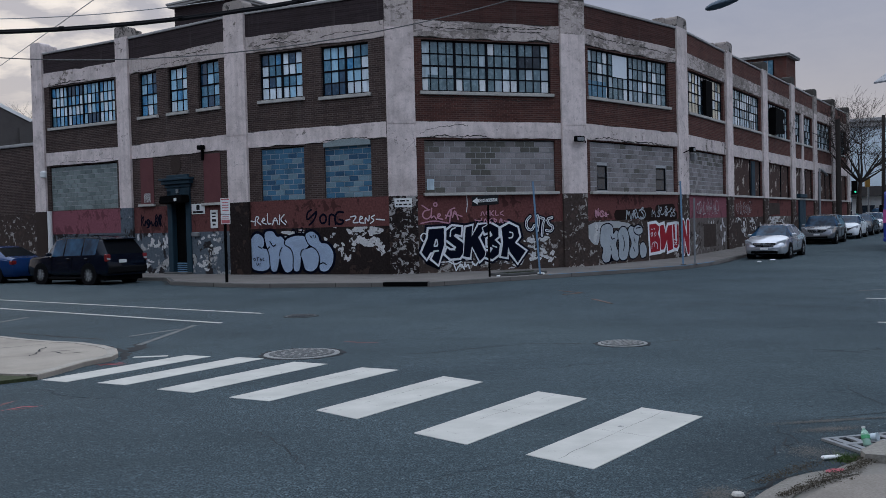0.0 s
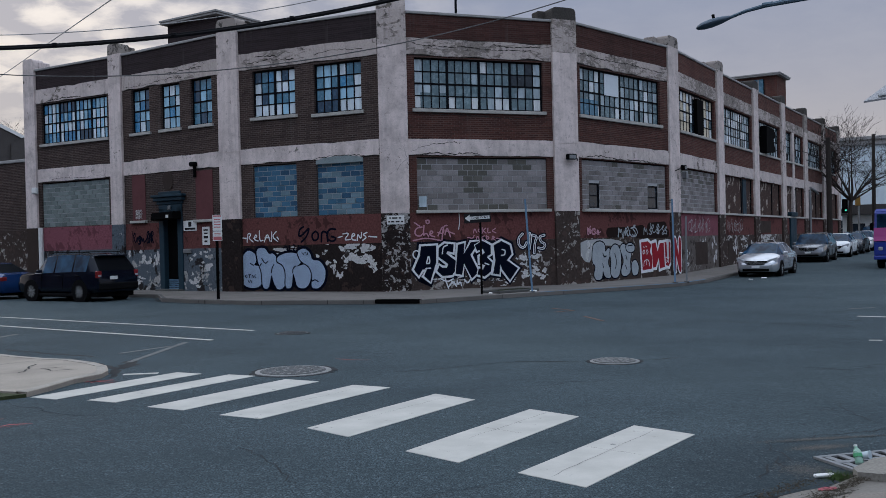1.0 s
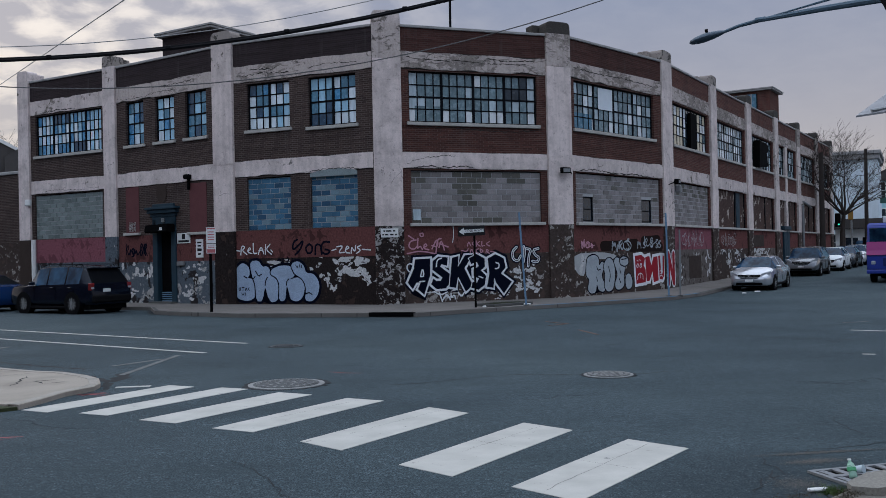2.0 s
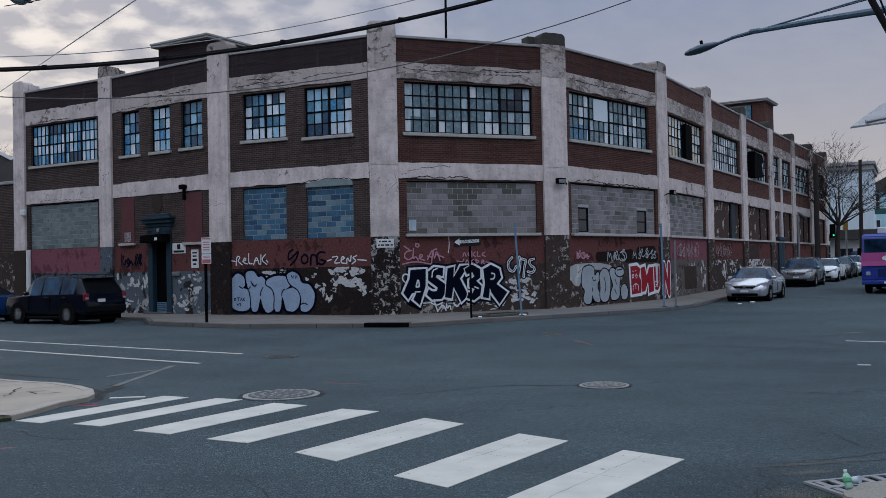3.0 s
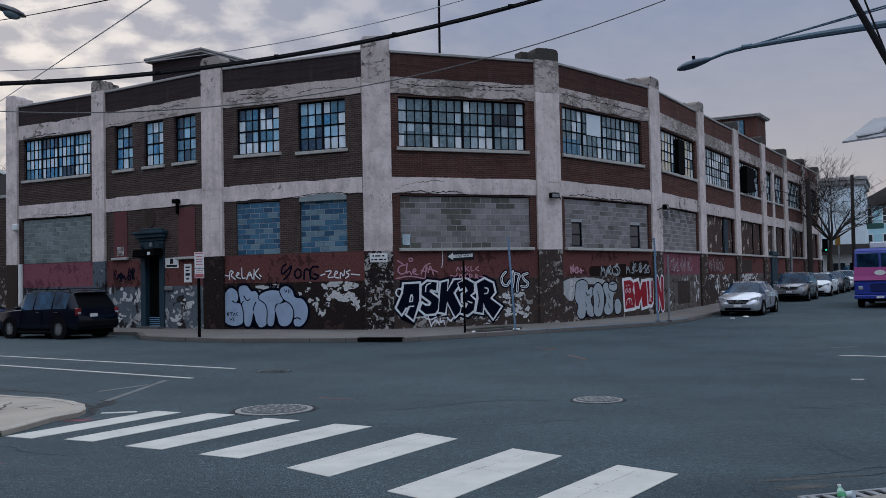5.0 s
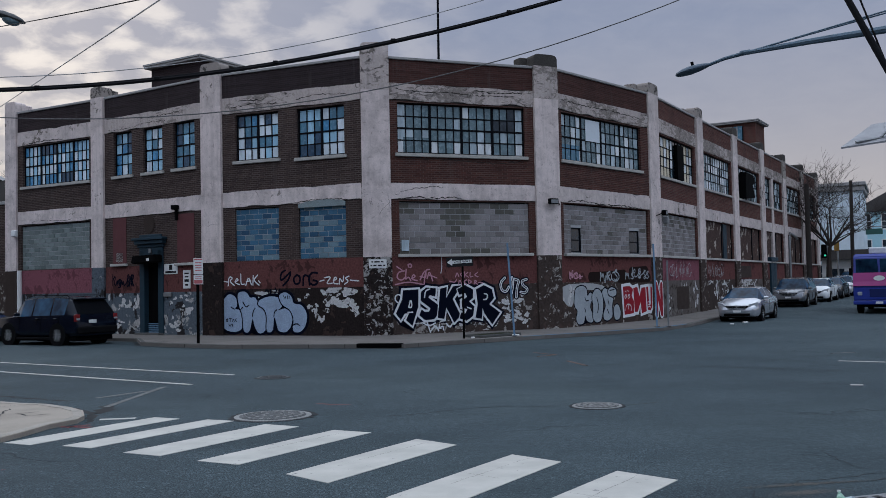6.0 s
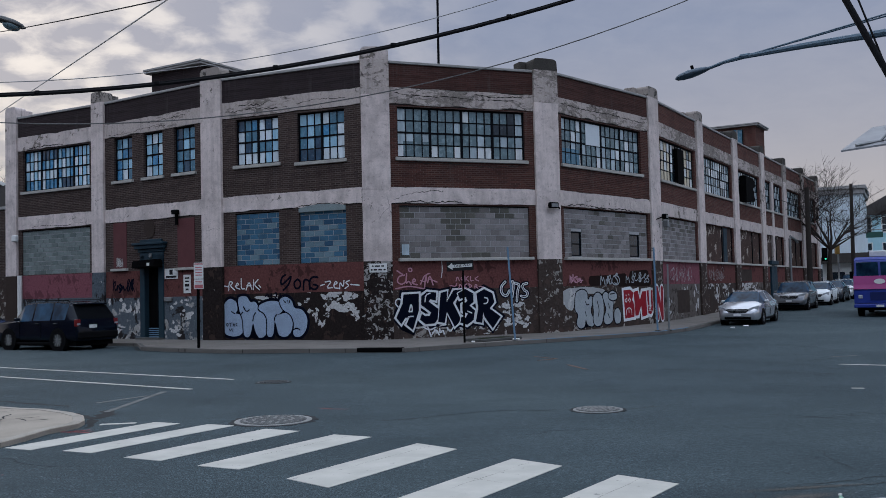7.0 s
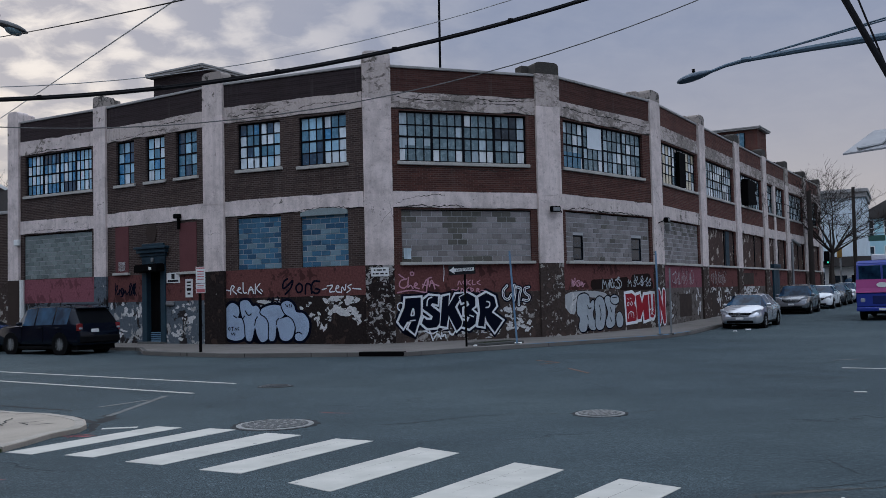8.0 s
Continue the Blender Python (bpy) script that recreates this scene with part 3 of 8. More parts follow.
solid("kerb", kerb_strip(outer[11:], 0.16, 0.123, 1), KERB, "low weathered concrete kerb of the long street", "kerb", kind="structure")

# ---- the factory ----
factory = thing("factory_building", "derelict two-storey brick factory with flaking white frame and graffiti", "building")
NODES = {"0a": (-18.80, 44.71), "0": (-18.15, 44.32), "1a": (-13.81, 41.64), "1b": (-13.17, 41.25), "2a": (-8.18, 37.67), "2b": (-7.28, 37.07), "3a": (-1.72, 34.42),
         "3b": (-0.68, 34.54), "4a": (4.89, 36.43), "4b": (5.88, 36.87), "5a": (10.74, 41.78), "5b": (11.45, 42.79)}
PILASTERS = [6.8, 14.35, 21.7, 29.0, 36.2, 43.0]       # along the long wall
Z_BASE, Z_RED, Z_WHITE, Z_BAND, Z_BRICK, Z_SILL, Z_HEAD, Z_TOP, Z_COPING = -0.1, 1.9, 2.97, 5.07, 5.70, 6.78, 8.74, 9.40, 10.27


def bay_frame(a, b):
    a, b = Vector(a), Vector(b)
    x = (b - a).normalized()
    return Matrix(((x.x, -x.y, 0, a.x), (x.y, x.x, 0, a.y), (0, 0, 1, 0), (0, 0, 0, 1))), (b - a).length


def panel(length, z0, z1, holes=(), front=0.0, back=0.32, start=0.0):
    """A piece of wall with openings (u0, u1, z0, z1) right through it."""
    bm = bmesh.new()
    cuts = sorted({start, length, *(h[0] for h in holes), *(h[1] for h in holes)})
    for u0, u1 in zip(cuts, cuts[1:]):
        z = z0
        for h in sorted((h for h in holes if h[0] <= u0 and h[1] >= u1), key=lambda h: h[2]):
            if h[2] > z:
                box(bm, u0, u1, front, back, z, h[2])
            z = h[3]
        if z < z1:
            box(bm, u0, u1, front, back, z, z1)
    bmesh.ops.remove_doubles(bm, verts=bm.verts[:], dist=1e-4)
    return bm


PANES = {"d": GLASS_DARK, "t": GLASS_TEAL, "b": GLASS_BLUE, "p": GLASS_PALE, "w": GLASS_WHITE}
BLUISH = dict(PANES, d=GLASS_NAVY, t=GLASS_SLATE, p=GLASS_SKY, w=GLASS_MILKY)
YELLOW_LIT = dict(PANES, p=GLASS_LIT_YELLOW)


def window(m, u0, u1, z0, z1, cols, rows, group, letters, label="", sill=True, palette=PANES):
    """A steel factory window: frame, heavy mullions after every `group` panes, thin bars, and one object for each pane."""
    w, h = u1 - u0, z1 - z0
    win = part("window", boxes((0, 0.05, 0, 0.07, 0, h), (w - 0.05, w, 0, 0.07, 0, h), (0.05, w - 0.05, 0, 0.07, 0, 0.05), (0.05, w - 0.05, 0, 0.07, h - 0.05, h)), STEEL_DARK, factory, label, m @ pose(u0, 0.11, z0))
    cw, rh = (w - 0.1) / cols, (h - 0.1) / rows
    shapes = {t: mesh_of("glazing_bar", boxes((-t, t, 0.012 if t < 0.03 else 0.0, 0.06, 0.05, h - 0.05)), STEEL_DARK) for t in (0.050, 0.021)}
    for c in range(1, cols):
        part("glazing_bar", shapes[0.050 if c % group == 0 else 0.021], None, win, "", pose(0.05 + c * cw, 0, 0))
    for r in range(1, rows):
        t = 0.035 if rows == 4 and r == 2 else 0.022
        part("cross_bar", boxes((0.05, w - 0.05, 0.016, 0.055, -t, t)), STEEL_DARK, win, "", pose(0, 0, 0.05 + r * rh))
    meshes = {}
    for r in range(rows):
        for c in range(cols):
            k = letters[(r * cols + c) % len(letters)]
            if k == "x":
                continue
            if k not in meshes:
                meshes[k] = mesh_of("pane", boxes((-cw / 2 + 0.01, cw / 2 - 0.01, -0.003, 0.003, -rh / 2 + 0.01, rh / 2 - 0.01)), palette[k])
            part("pane", meshes[k], None, win, "", pose(0.05 + (c + 0.5) * cw, 0.035, h - 0.05 - (r + 0.5) * rh, random.uniform(-0.8, 0.8), 0, random.uniform(-0.8, 0.8)))
    if sill:
        part("sill", boxes((-0.1, w + 0.1, -0.2, 0.14, -0.13, -0.004), bevel=0.012), SILL, win)
    return win


def infill(m, u0, u1, z0, z1, material, label, holes=(), damp=None, second=None, share=0.0, third=None):
    """An opening walled up with concrete blocks, laid in running bond and set back a little."""
    z1 -= 0.045        # the old lintel has dropped away from the top course
    fill = part("block_infill", panel(u1 - u0, 0, z1 - z0, [(a - u0, b - u0, c - z0, d - z0) for a, b, c, d in holes], 0.0, 0.12), MORTAR, factory, label, m @ pose(u0, 0.09, z0))
    w, h = u1 - u0, z1 - z0
    rows = round(h / 0.203)
    rh = h / rows
    meshes = {}
    for r in range(rows):
        u = -0.2 if r % 2 else 0.0
        while u < w - 0.03:
            a, b = max(u, 0.0), min(u + 0.406, w)
            u += 0.406
            za, zb = r * rh, (r + 1) * rh
            for ha, hb, hc, hd in holes:
                if zb > hc - z0 + 0.03 and za < hd - z0 - 0.03:
                    if a < ha - u0 < b:
                        b = ha - u0
                    elif a < hb - u0 < b:
                        a = hb - u0
                    elif a >= ha - u0 and b <= hb - u0:
                        a = b
            if b - a < 0.05:
                continue
            mat = material
            pick = random.random()
            if second and pick < share:
                mat = second
            elif third and pick > 1 - third[1]:
                mat = third[0]
            if damp and damp(u0 + (a + b) / 2, z0 + za):
                mat = BLOCK_DAMP
            key = (round(b - a, 2), mat.name)
            if key not in meshes:
                meshes[key] = mesh_of("concrete_block", boxes((-(b - a) / 2 + 0.011, (b - a) / 2 - 0.011, -0.010, 0.02, -rh / 2 + 0.011, rh / 2 - 0.011), bevel=0.004), mat)
            part("concrete_block", meshes[key], None, fill, "", pose((a + b) / 2, random.uniform(-0.004, 0.002), (za + zb) / 2))
    return fill


def ragged(length, z0, z1, seed, bite=0.05, y=-0.035):
    """The front of an old concrete band, whose arrises have crumbled away unevenly."""
    bm, n = bmesh.new(), max(4, int(length / 0.11))
    rows = []
    for i in range(n + 1):
        x = length * i / n
        lo = max(0.0, noise.noise((x * 1.1, seed, 0.3)) * 1.5 - 0.1) * bite + max(0.0, noise.noise((x * 5.1, seed, 7.7))) * bite * 0.45
        hi = max(0.0, noise.noise((x * 1.3, seed, 4.3)) * 1.5 - 0.25) * bite + max(0.0, noise.noise((x * 6.3, seed, 9.1))) * bite * 0.3
        rows.append([bm.verts.new(p) for p in ((x, 0.02, z0 + lo), (x, y, z0 + lo + 0.008), (x, y, z1 - hi - 0.008), (x, 0.02, z1 - hi))])
    for r, q in zip(rows, rows[1:]):
        for k in range(3):
            bm.faces.new((r[k], q[k], q[k + 1], r[k + 1]))
    return bm


def wall_crack(m, points, width, seed, y=-0.039):
    """A dark open crack that wanders over the wall."""
    r, line = random.Random(seed), finer(points, 0.10)
    line = [(u + r.uniform(-0.03, 0.03), z + r.uniform(-0.03, 0.03)) for u, z in line]
    bm = bmesh.new()
    rows = []
    for i, (u, z) in enumerate(line):
        w = width * 0.30 * r.uniform(0.25, 1.4) * (0.15 if i in (0, len(line) - 1) else 1)
        rows.append((bm.verts.new((u, y, z - w)), bm.verts.new((u + 0.3 * w, y, z + w))))
    for a, b in zip(rows, rows[1:]):
        bm.faces.new((a[0], b[0], b[1], a[1]))
    return part("wall_crack", bm, CRACK_SHADE, factory, "dark open crack in the concrete", m)


def bay(m, length, brick, base, upper, lower, red=RED_PAINT, ground=None, lintel=WHITE_CONCRETE, band=WHITE_CONCRETE, low_top=Z_RED, door=(), top=None):
    """One bay of the front between two pilasters; upper and lower: the openings of the two floors."""
    part("plinth_wall", panel(length, Z_BASE, low_top, door), base, factory, "", m)
    part("painted_wall", panel(length, low_top, Z_WHITE, door), red, factory, "", m)
    part("lower_wall", panel(length, Z_WHITE, Z_BAND, list(lower) + list(door)), ground or brick, factory, "", m)
    seed = round(m.translation.x * 3.7)
    # the dark colour of both cores paints the shadow line along the bands
    core = part("band_core", boxes((0, length, 0.0, 0.32, Z_BAND, Z_BRICK)), CRACK_SHADE, factory, "core coloured dark for the shade behind the crumbled edge", m)
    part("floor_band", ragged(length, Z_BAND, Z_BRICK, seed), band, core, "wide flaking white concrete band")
    part("spandrel_wall", panel(length, Z_BRICK, Z_SILL), brick, factory, "", m)
    part("upper_wall", panel(length, Z_SILL, Z_HEAD, upper), brick, factory, "", m)
    core = part("lintel_core", boxes((0, length, 0.0, 0.32, Z_HEAD, Z_TOP)), CRACK_SHADE, factory, "core coloured dark for the shade behind the crumbled edge", m)
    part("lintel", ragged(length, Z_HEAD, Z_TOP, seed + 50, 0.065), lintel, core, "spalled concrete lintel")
    part("parapet", panel(length, Z_TOP, Z_COPING), top or BRICK_TOP, factory, "", m)
    part("coping", boxes((0, length, -0.06, 0.38, Z_COPING, Z_COPING + 0.1), bevel=0.015), COPING, factory, "", m)


def pilaster(m, width, base, cap=WORN_CONCRETE, shaft=WHITE_CONCRETE, upper=WORN_CONCRETE, top=10.86, proud=0.12, behind=True):
    post = part("pilaster", boxes((0, width, -proud, 0.36, Z_WHITE, 5.58), (0.0, width, -proud, 0.36, 5.60, Z_TOP - 0.3), (0.004, width - 0.004, -proud + 0.012, 0.35, 5.57, 5.61)), shaft, factory, "flaking white concrete pilaster", m)
    part("pilaster_foot", boxes((0, width, -proud + 0.01, 0.36, Z_BASE, Z_WHITE)), base, post)
    part("pilaster_head", boxes((0, width, -proud, 0.36, Z_TOP - 0.3, Z_COPING + 0.12)), upper, post)
    r = width * 0.5
    arc = [(r - r * math.copysign(abs(math.cos(q)) ** 0.36, math.cos(q)), Z_COPING + 0.12 + (top - Z_COPING - 0.12) * max(math.sin(q), 0.0) ** 0.34) for q in (math.pi * i / 10 for i in range(11))]
    part("pilaster_cap", prism(arc, -proud, 0.45, 0.0), cap, post)
    if behind:
        part("cap_block", boxes((-0.28, width * 0.75, 0.45, 0.95, Z_COPING - 0.3, top - 0.06), bevel=0.03), cap, post)
    return post


def pattern(n, weights, seed):
    r = random.Random(seed)
    return "".join(r.choices(list(weights), list(weights.values()), k=n))


frames = {k: bay_frame(NODES[k[:2].strip()], NODES[k[2:].strip()]) for k in ("0a0 ", "0 1a", "1a1b", "1b2a", "2a2b", "2b3a", "3a3b", "3b4a", "4a4b", "4b5a", "5a5b")}
B1, B2, B3, B4, B5 = (frames[k] for k in ("0 1a", "1b2a", "2b3a", "3b4a", "4b5a"))
LONG = bay_frame(CORNER, CORNER + STREET * 50)[0]

# bay one: a wide blue window over a walled-up opening
bay(*B1, BRICK_LEFT, PEEL_GREY, [(0.35, 4.85, 6.84, 8.70)], [(0.22, 4.86, 3.0, 5.04)], red=PINK_PAINT, lintel=WORN_CONCRETE)
window(B1[0], 0.35, 4.85, 6.84, 8.70, 16, 4, 4, "bpwpddbdpbppbpppwpwpbpbwpwpbwpwppwpwwpwwbwpbpwpwtbpbwbbbpdddwpwp", "wide steel window with blue and white panes", palette=BLUISH)
infill(B1[0], 0.22, 4.86, 3.0, 5.04, BLOCK_GREEN, "window opening walled up with grey-green painted blocks", second=BLOCK_MOSS, share=0.22)
# bay two: three narrow windows over the door
W2 = [(0.6, 1.8, 6.86, 8.72), (2.54, 3.74, 6.86, 8.72), (4.42, 5.68, 6.86, 8.74)]
DOOR = [(2.44, 3.62, 0.15, 3.62)]
bay(*B2, BRICK_LEFT, PEEL_GREY, W2, [], red=RED_PAINT, ground=BRICK_LEFT, low_top=1.85, door=DOOR, lintel=SPALLED_LEFT)
for w, pat in zip(W2, ("tpdpbdbppbwt", "pwpptwpbpwpp", "dttdptttptdt")):
    window(B2[0], *w, 3, 4, 9, pat, "narrow steel window with blue-grey panes", palette=BLUISH)
# bay three: two windows over two blue walled-up ones
W3 = [(0.62, 2.58, 6.87, 8.67), (3.42, 5.46, 6.80, 8.66)]
L3 = [(0.56, 2.56, 2.99, 5.02), (3.45, 5.47, 2.99, 5.04)]
bay(*B3, BRICK_LEFT, PEEL, W3, L3, lintel=SPALLED_LEFT)
window(B3[0], *W3[0], 6, 4, 3, "dtbwdwwttwwpwdpttpwwwwpw", "steel window with dark, blue and white panes", palette=BLUISH)
window(B3[0], *W3[1], 6, 4, 3, "pppwtttptbtwtpdppwdddwww", "steel window with dark, blue and white panes", palette=BLUISH)
infill(B3[0], *L3[0], BLOCK_BLUE, "window opening walled up with blue painted blocks", second=BLOCK_PALE, share=0.22, third=(BLOCK_NAVY, 0.30))
infill(B3[0], *L3[1], BLOCK_PALE, "window opening walled up with blue and grey blocks", second=BLOCK_BLUE, share=0.36, third=(BLOCK_NAVY, 0.14))
arch = [(3.45, 4.90), (5.47, 4.90), (5.47, 5.06), (5.2, 5.13), (4.8, 5.17), (4.3, 5.17), (3.8, 5.13), (3.45, 5.04)]
part("mortar_arch", prism(arch, -0.043, 0.06, 0.008), plain("grey_green_mortar", (0.26, 0.31, 0.32), 0.92, vary=0.35, scale=5, bump=0.4, dirt=0.6, placed=True), factory, "rough mortar arch over the walled-up window", B3[0])
# bay four, across the corner
bay(*B4, BRICK_MID, PEEL_BROWN, [(0.30, 5.50, 6.80, 8.69)], [(0.32, 5.60, 3.06, 5.02)], lintel=SPALLED, top=BRICK_TOP_RED)
window(B4[0], 0.30, 5.50, 6.80, 8.69, 16, 4, 4, "ptttttttwtttttdppttttttpttttdddppptpttttttpttptpwxxxwttwtpwwtttw", "wide steel window with grey panes, some boarded white")
part("torn_sheet", boxes((0.57, 1.58, 0.135, 0.15, 6.86, 7.42)), GLASS_TEAL, factory, "grey-blue sheet behind a broken window corner", B4[0])
infill(B4[0], 0.32, 5.60, 3.06, 5.02, BLOCK_GREY, "wide window opening walled up with grey damp-stained blocks",
       damp=lambda u, z: (abs(u - 2.55 - 0.25 * (z - 4)) < 0.35 + 0.55 * max(0, z - 3.9) and z > 3.5) or (z > 4.5 and math.sin(u * 3.1) > 0.3) or (z < 3.25 and math.sin(u * 2.3) > 0.35), second=BLOCK_BROWN, share=0.42)
part("sill", boxes((0.24, 5.70, -0.16, 0.05, 2.95, 3.06), bevel=0.012), SILL, factory, "", B4[0])
part("notice", boxes((0.40, 0.68, 0.035, 0.046, 3.18, 3.58)), GLASS_PALE, factory, "faded grey notice on the blocks", B4[0])
# bay five
H5 = [(0.88, 1.60, 3.10, 4.10), (5.25, 6.06, 3.10, 4.10)]
bay(*B5, BRICK_MID, PEEL_BROWN, [(0.30, 6.28, 6.78, 8.69)], [(0.30, 6.70, 3.05, 5.04)], lintel=SPALLED, band=WORN_CONCRETE, top=BRICK_TOP_RED)
window(B5[0], 0.30, 6.28, 6.78, 8.69, 16, 4, 4, "pttwttttttttptttttwptttppttptwtpttptpttpptpwppttddtwtttwptpttwpt", "wide steel window with grey and white panes")
part("torn_sheet", boxes((0.42, 1.70, 0.135, 0.145, 6.84, 7.45)), GLASS_SLATE, factory, "grey-blue sheet behind a broken window corner", B5[0])
part("white_board", boxes((2.12, 3.16, 0.09, 0.105, 7.72, 8.60)), plain("white_painted_board", (0.62, 0.67, 0.72), 0.6, vary=0.1, dirt=0.2), factory, "white board fixed over window panes", B5[0])
infill(B5[0], 0.30, 6.70, 3.05, 5.04, BLOCK_GREY, "wide opening walled up with grey blocks round two small windows", holes=H5, second=BLOCK_DAMP, share=0.06, third=(BLOCK_BROWN, 0.30))
part("sill", boxes((0.25, 6.75, -0.16, 0.05, 2.94, 3.05), bevel=0.012), SILL, factory, "", B5[0])
for h in H5:
    window(B5[0], *h, 1, 2, 9, "dd", "small dark sash window set in the blocks", sill=False)
# pilasters of the corner and the left front
pilaster(frames["0a0 "][0], frames["0a0 "][1], BOARD, WHITE_CONCRETE)
pilaster(frames["1a1b"][0], frames["1a1b"][1], PEEL_GREY, BARE_CONCRETE)
pilaster(frames["2a2b"][0], frames["2a2b"][1], PEEL, BARE_CONCRETE)
pilaster(frames["3a3b"][0], frames["3a3b"][1], PEEL_MUCH, WORN_CONCRETE, behind=False, upper=SPALLED_LEFT)
pilaster(frames["4a4b"][0], frames["4a4b"][1], PEEL_BROWN, DARK_CAP, upper=SPALLED)
pilaster(frames["5a5b"][0], frames["5a5b"][1], PEEL_BROWN, BARE_CONCRETE, proud=0.08)
# the long front
u = 0.0
glazing = [{"p": 5, "w": 4, "t": 1}, {"t": 4, "p": 5, "w": 3}, {"t": 3, "p": 5, "w": 2}, {"t": 4, "p": 3, "d": 1}, {"p": 4, "t": 3, "w": 1}, {"t": 4, "p": 2, "d": 1}]
for i, c in enumerate(PILASTERS):
    end = c - 0.55
    m, n = LONG @ pose(u, 0, 0), end - u
    up_w, low_w = (0.28, n - 0.28, 6.76, 8.68), (0.25, n - 0.25, 3.06, 5.05)
    brick = BRICK_RIGHT
    bay(m, n, brick, PEEL_BROWN if i % 2 else PEEL_DUST, [up_w], [low_w], red=PINK_PAINT if i == 0 else RED_PAINT, lintel=SPALLED, band=WORN_CONCRETE, top=BRICK_RIGHT)
    cols = 12 if i < 4 else 10
    pat = pattern(cols * 4, glazing[i], i + 3)
    if i == 0:
        pat = "".join("d" if (k % cols) in (5, 6) else q for k, q in enumerate(pat))
    window(m, *up_w, cols, 4, 4, pat, "steel factory window with dusty panes, some broken", palette=YELLOW_LIT if i == 0 else PANES)
    if i == 0:
        infill(m, *low_w, BLOCK_GREY, "opening walled up with grey blocks", damp=lambda u, z: z > 4.3 and math.sin(u * 5 + z * 9) > 0.2, second=BLOCK_BROWN, share=0.35)
    else:
        sheet = part("window_board", boxes((low_w[0], low_w[1], 0.12, 0.15, low_w[2], low_w[3])), BOARD_PEEL, factory, "boarded-up opening with torn brown sheets", m)
        for q in (0.0, 0.64, 1.0):
            x = low_w[0] + q * (low_w[1] - low_w[0])
            part("batten", boxes((max(x - 0.05, low_w[0]), min(x + 0.05, low_w[1]), 0.07, 0.118, low_w[2], low_w[3])), STEEL_DARK, sheet)
        if i == 1:
            part("dark_gap", boxes((low_w[0] + 0.64 * n, low_w[0] + 0.76 * n, 0.08, 0.119, low_w[2] + 0.02, low_w[3] - 0.02)), TEAL_WOOD, sheet, "dark blue board")
    part("sill", boxes((0.1, n - 0.1, -0.12, 0.05, 2.95, 3.06), bevel=0.012), SILL, factory, "", m)
    pilaster(LONG @ pose(end, 0, 0), 1.1, PEEL_BROWN, DARK_CAP if i else BARE_CONCRETE, WORN_CONCRETE if i > 1 else WHITE_CONCRETE, BARE_CONCRETE if i > 2 else WORN_CONCRETE)
    if i == 3:
        part("thin_pilaster", boxes((0.38 * n, 0.38 * n + 0.62, -0.06, 0.1, Z_WHITE, Z_HEAD), bevel=0.01), WORN_CONCRETE, factory, "narrow white concrete post between windows", m)
    u = c + 0.55
for m, pts, w, seed in ((B3[0], [(3.3, 5.10), (3.7, 5.16), (4.4, 5.19), (5.1, 5.18), (5.6, 5.09)], 0.05, 1), (B4[0], [(0.4, 5.10), (0.9, 5.18), (1.6, 5.14), (2.6, 5.17), (2.9, 5.09)], 0.06, 2), (B4[0], [(0.1, 5.2), (0.5, 5.4), (1.1, 5.52), (2.0, 5.58)], 0.03, 3),
                        (B5[0], [(0.5, 5.12), (1.6, 5.20), (2.8, 5.12), (4.6, 5.13), (6.2, 5.09)], 0.07, 4), (B5[0], [(1.7, 5.5), (1.9, 5.3), (2.0, 5.12)], 0.03, 5), (B1[0], [(1.0, 5.18), (1.9, 5.22), (3.0, 5.14), (3.8, 5.16)], 0.03, 6),
                        (B1[0], [(0.6, 8.80), (2.0, 8.86), (3.2, 8.80)], 0.06, 7), (B2[0], [(0.3, 8.86), (1.6, 8.84), (3.1, 8.95), (4.0, 8.9)], 0.04, 8), (B2[0], [(2.2, 9.2), (3.4, 9.14), (5.2, 9.22)], 0.05, 9), (B3[0], [(0.3, 8.98), (1.4, 9.05), (2.6, 8.96)], 0.06, 10),
                        (B3[0], [(0.8, 9.22), (1.8, 9.16), (2.2, 9.26)], 0.06, 11), (B3[0], [(3.4, 9.02), (4.4, 9.12), (5.6, 9.04)], 0.04, 12), (B4[0], [(0.2, 9.18), (1.4, 9.08), (2.4, 9.14), (3.6, 9.06), (5.2, 9.12)], 0.06, 13), (B4[0], [(3.4, 9.26), (4.2, 9.2), (5.4, 9.28)], 0.08, 14),
                        (B5[0], [(0.2, 9.2), (1.8, 9.1), (3.6, 9.16), (6.4, 9.08)], 0.06, 15), (B5[0], [(0.2, 6.62), (2.6, 6.66), (6.4, 6.63)], 0.03, 16), (B4[0], [(0.3, 6.62), (2.0, 6.60), (4.2, 6.50), (5.5, 6.62)], 0.06, 17)):
    wall_crack(m, pts, w, seed, -0.039 if pts[0][1] > 8.7 or pts[0][1] < 6 else -0.004)

# end walls, back and roof close the building
end = CORNER + STREET * 43.55
back_r, back_l = end - ACROSS * 30, Vector(NODES["0a"]) + STREET * 26
for a, b, name in ((Vector(NODES["0a"]) + STREET * 26, Vector(NODES["0a"]), "end_wall"), (end, back_r, "end_wall"), (back_r, back_l, "back_wall")):
    m, n = bay_frame(a, b)
    part(name, boxes((0, n, 0.02, 0.32, Z_BASE, Z_COPING)), BRICK_LEFT, factory, "", m)
outline = [Vector(NODES[k]) for k in ("0a", "1a", "2a", "3a", "4a", "5a", "5b")] + [end, back_r, back_l]
middle = sum(outline, Vector((0, 0))) / len(outline)
outline = [p + (middle - p).normalized() * 0.25 for p in outline]
bm = bmesh.new()
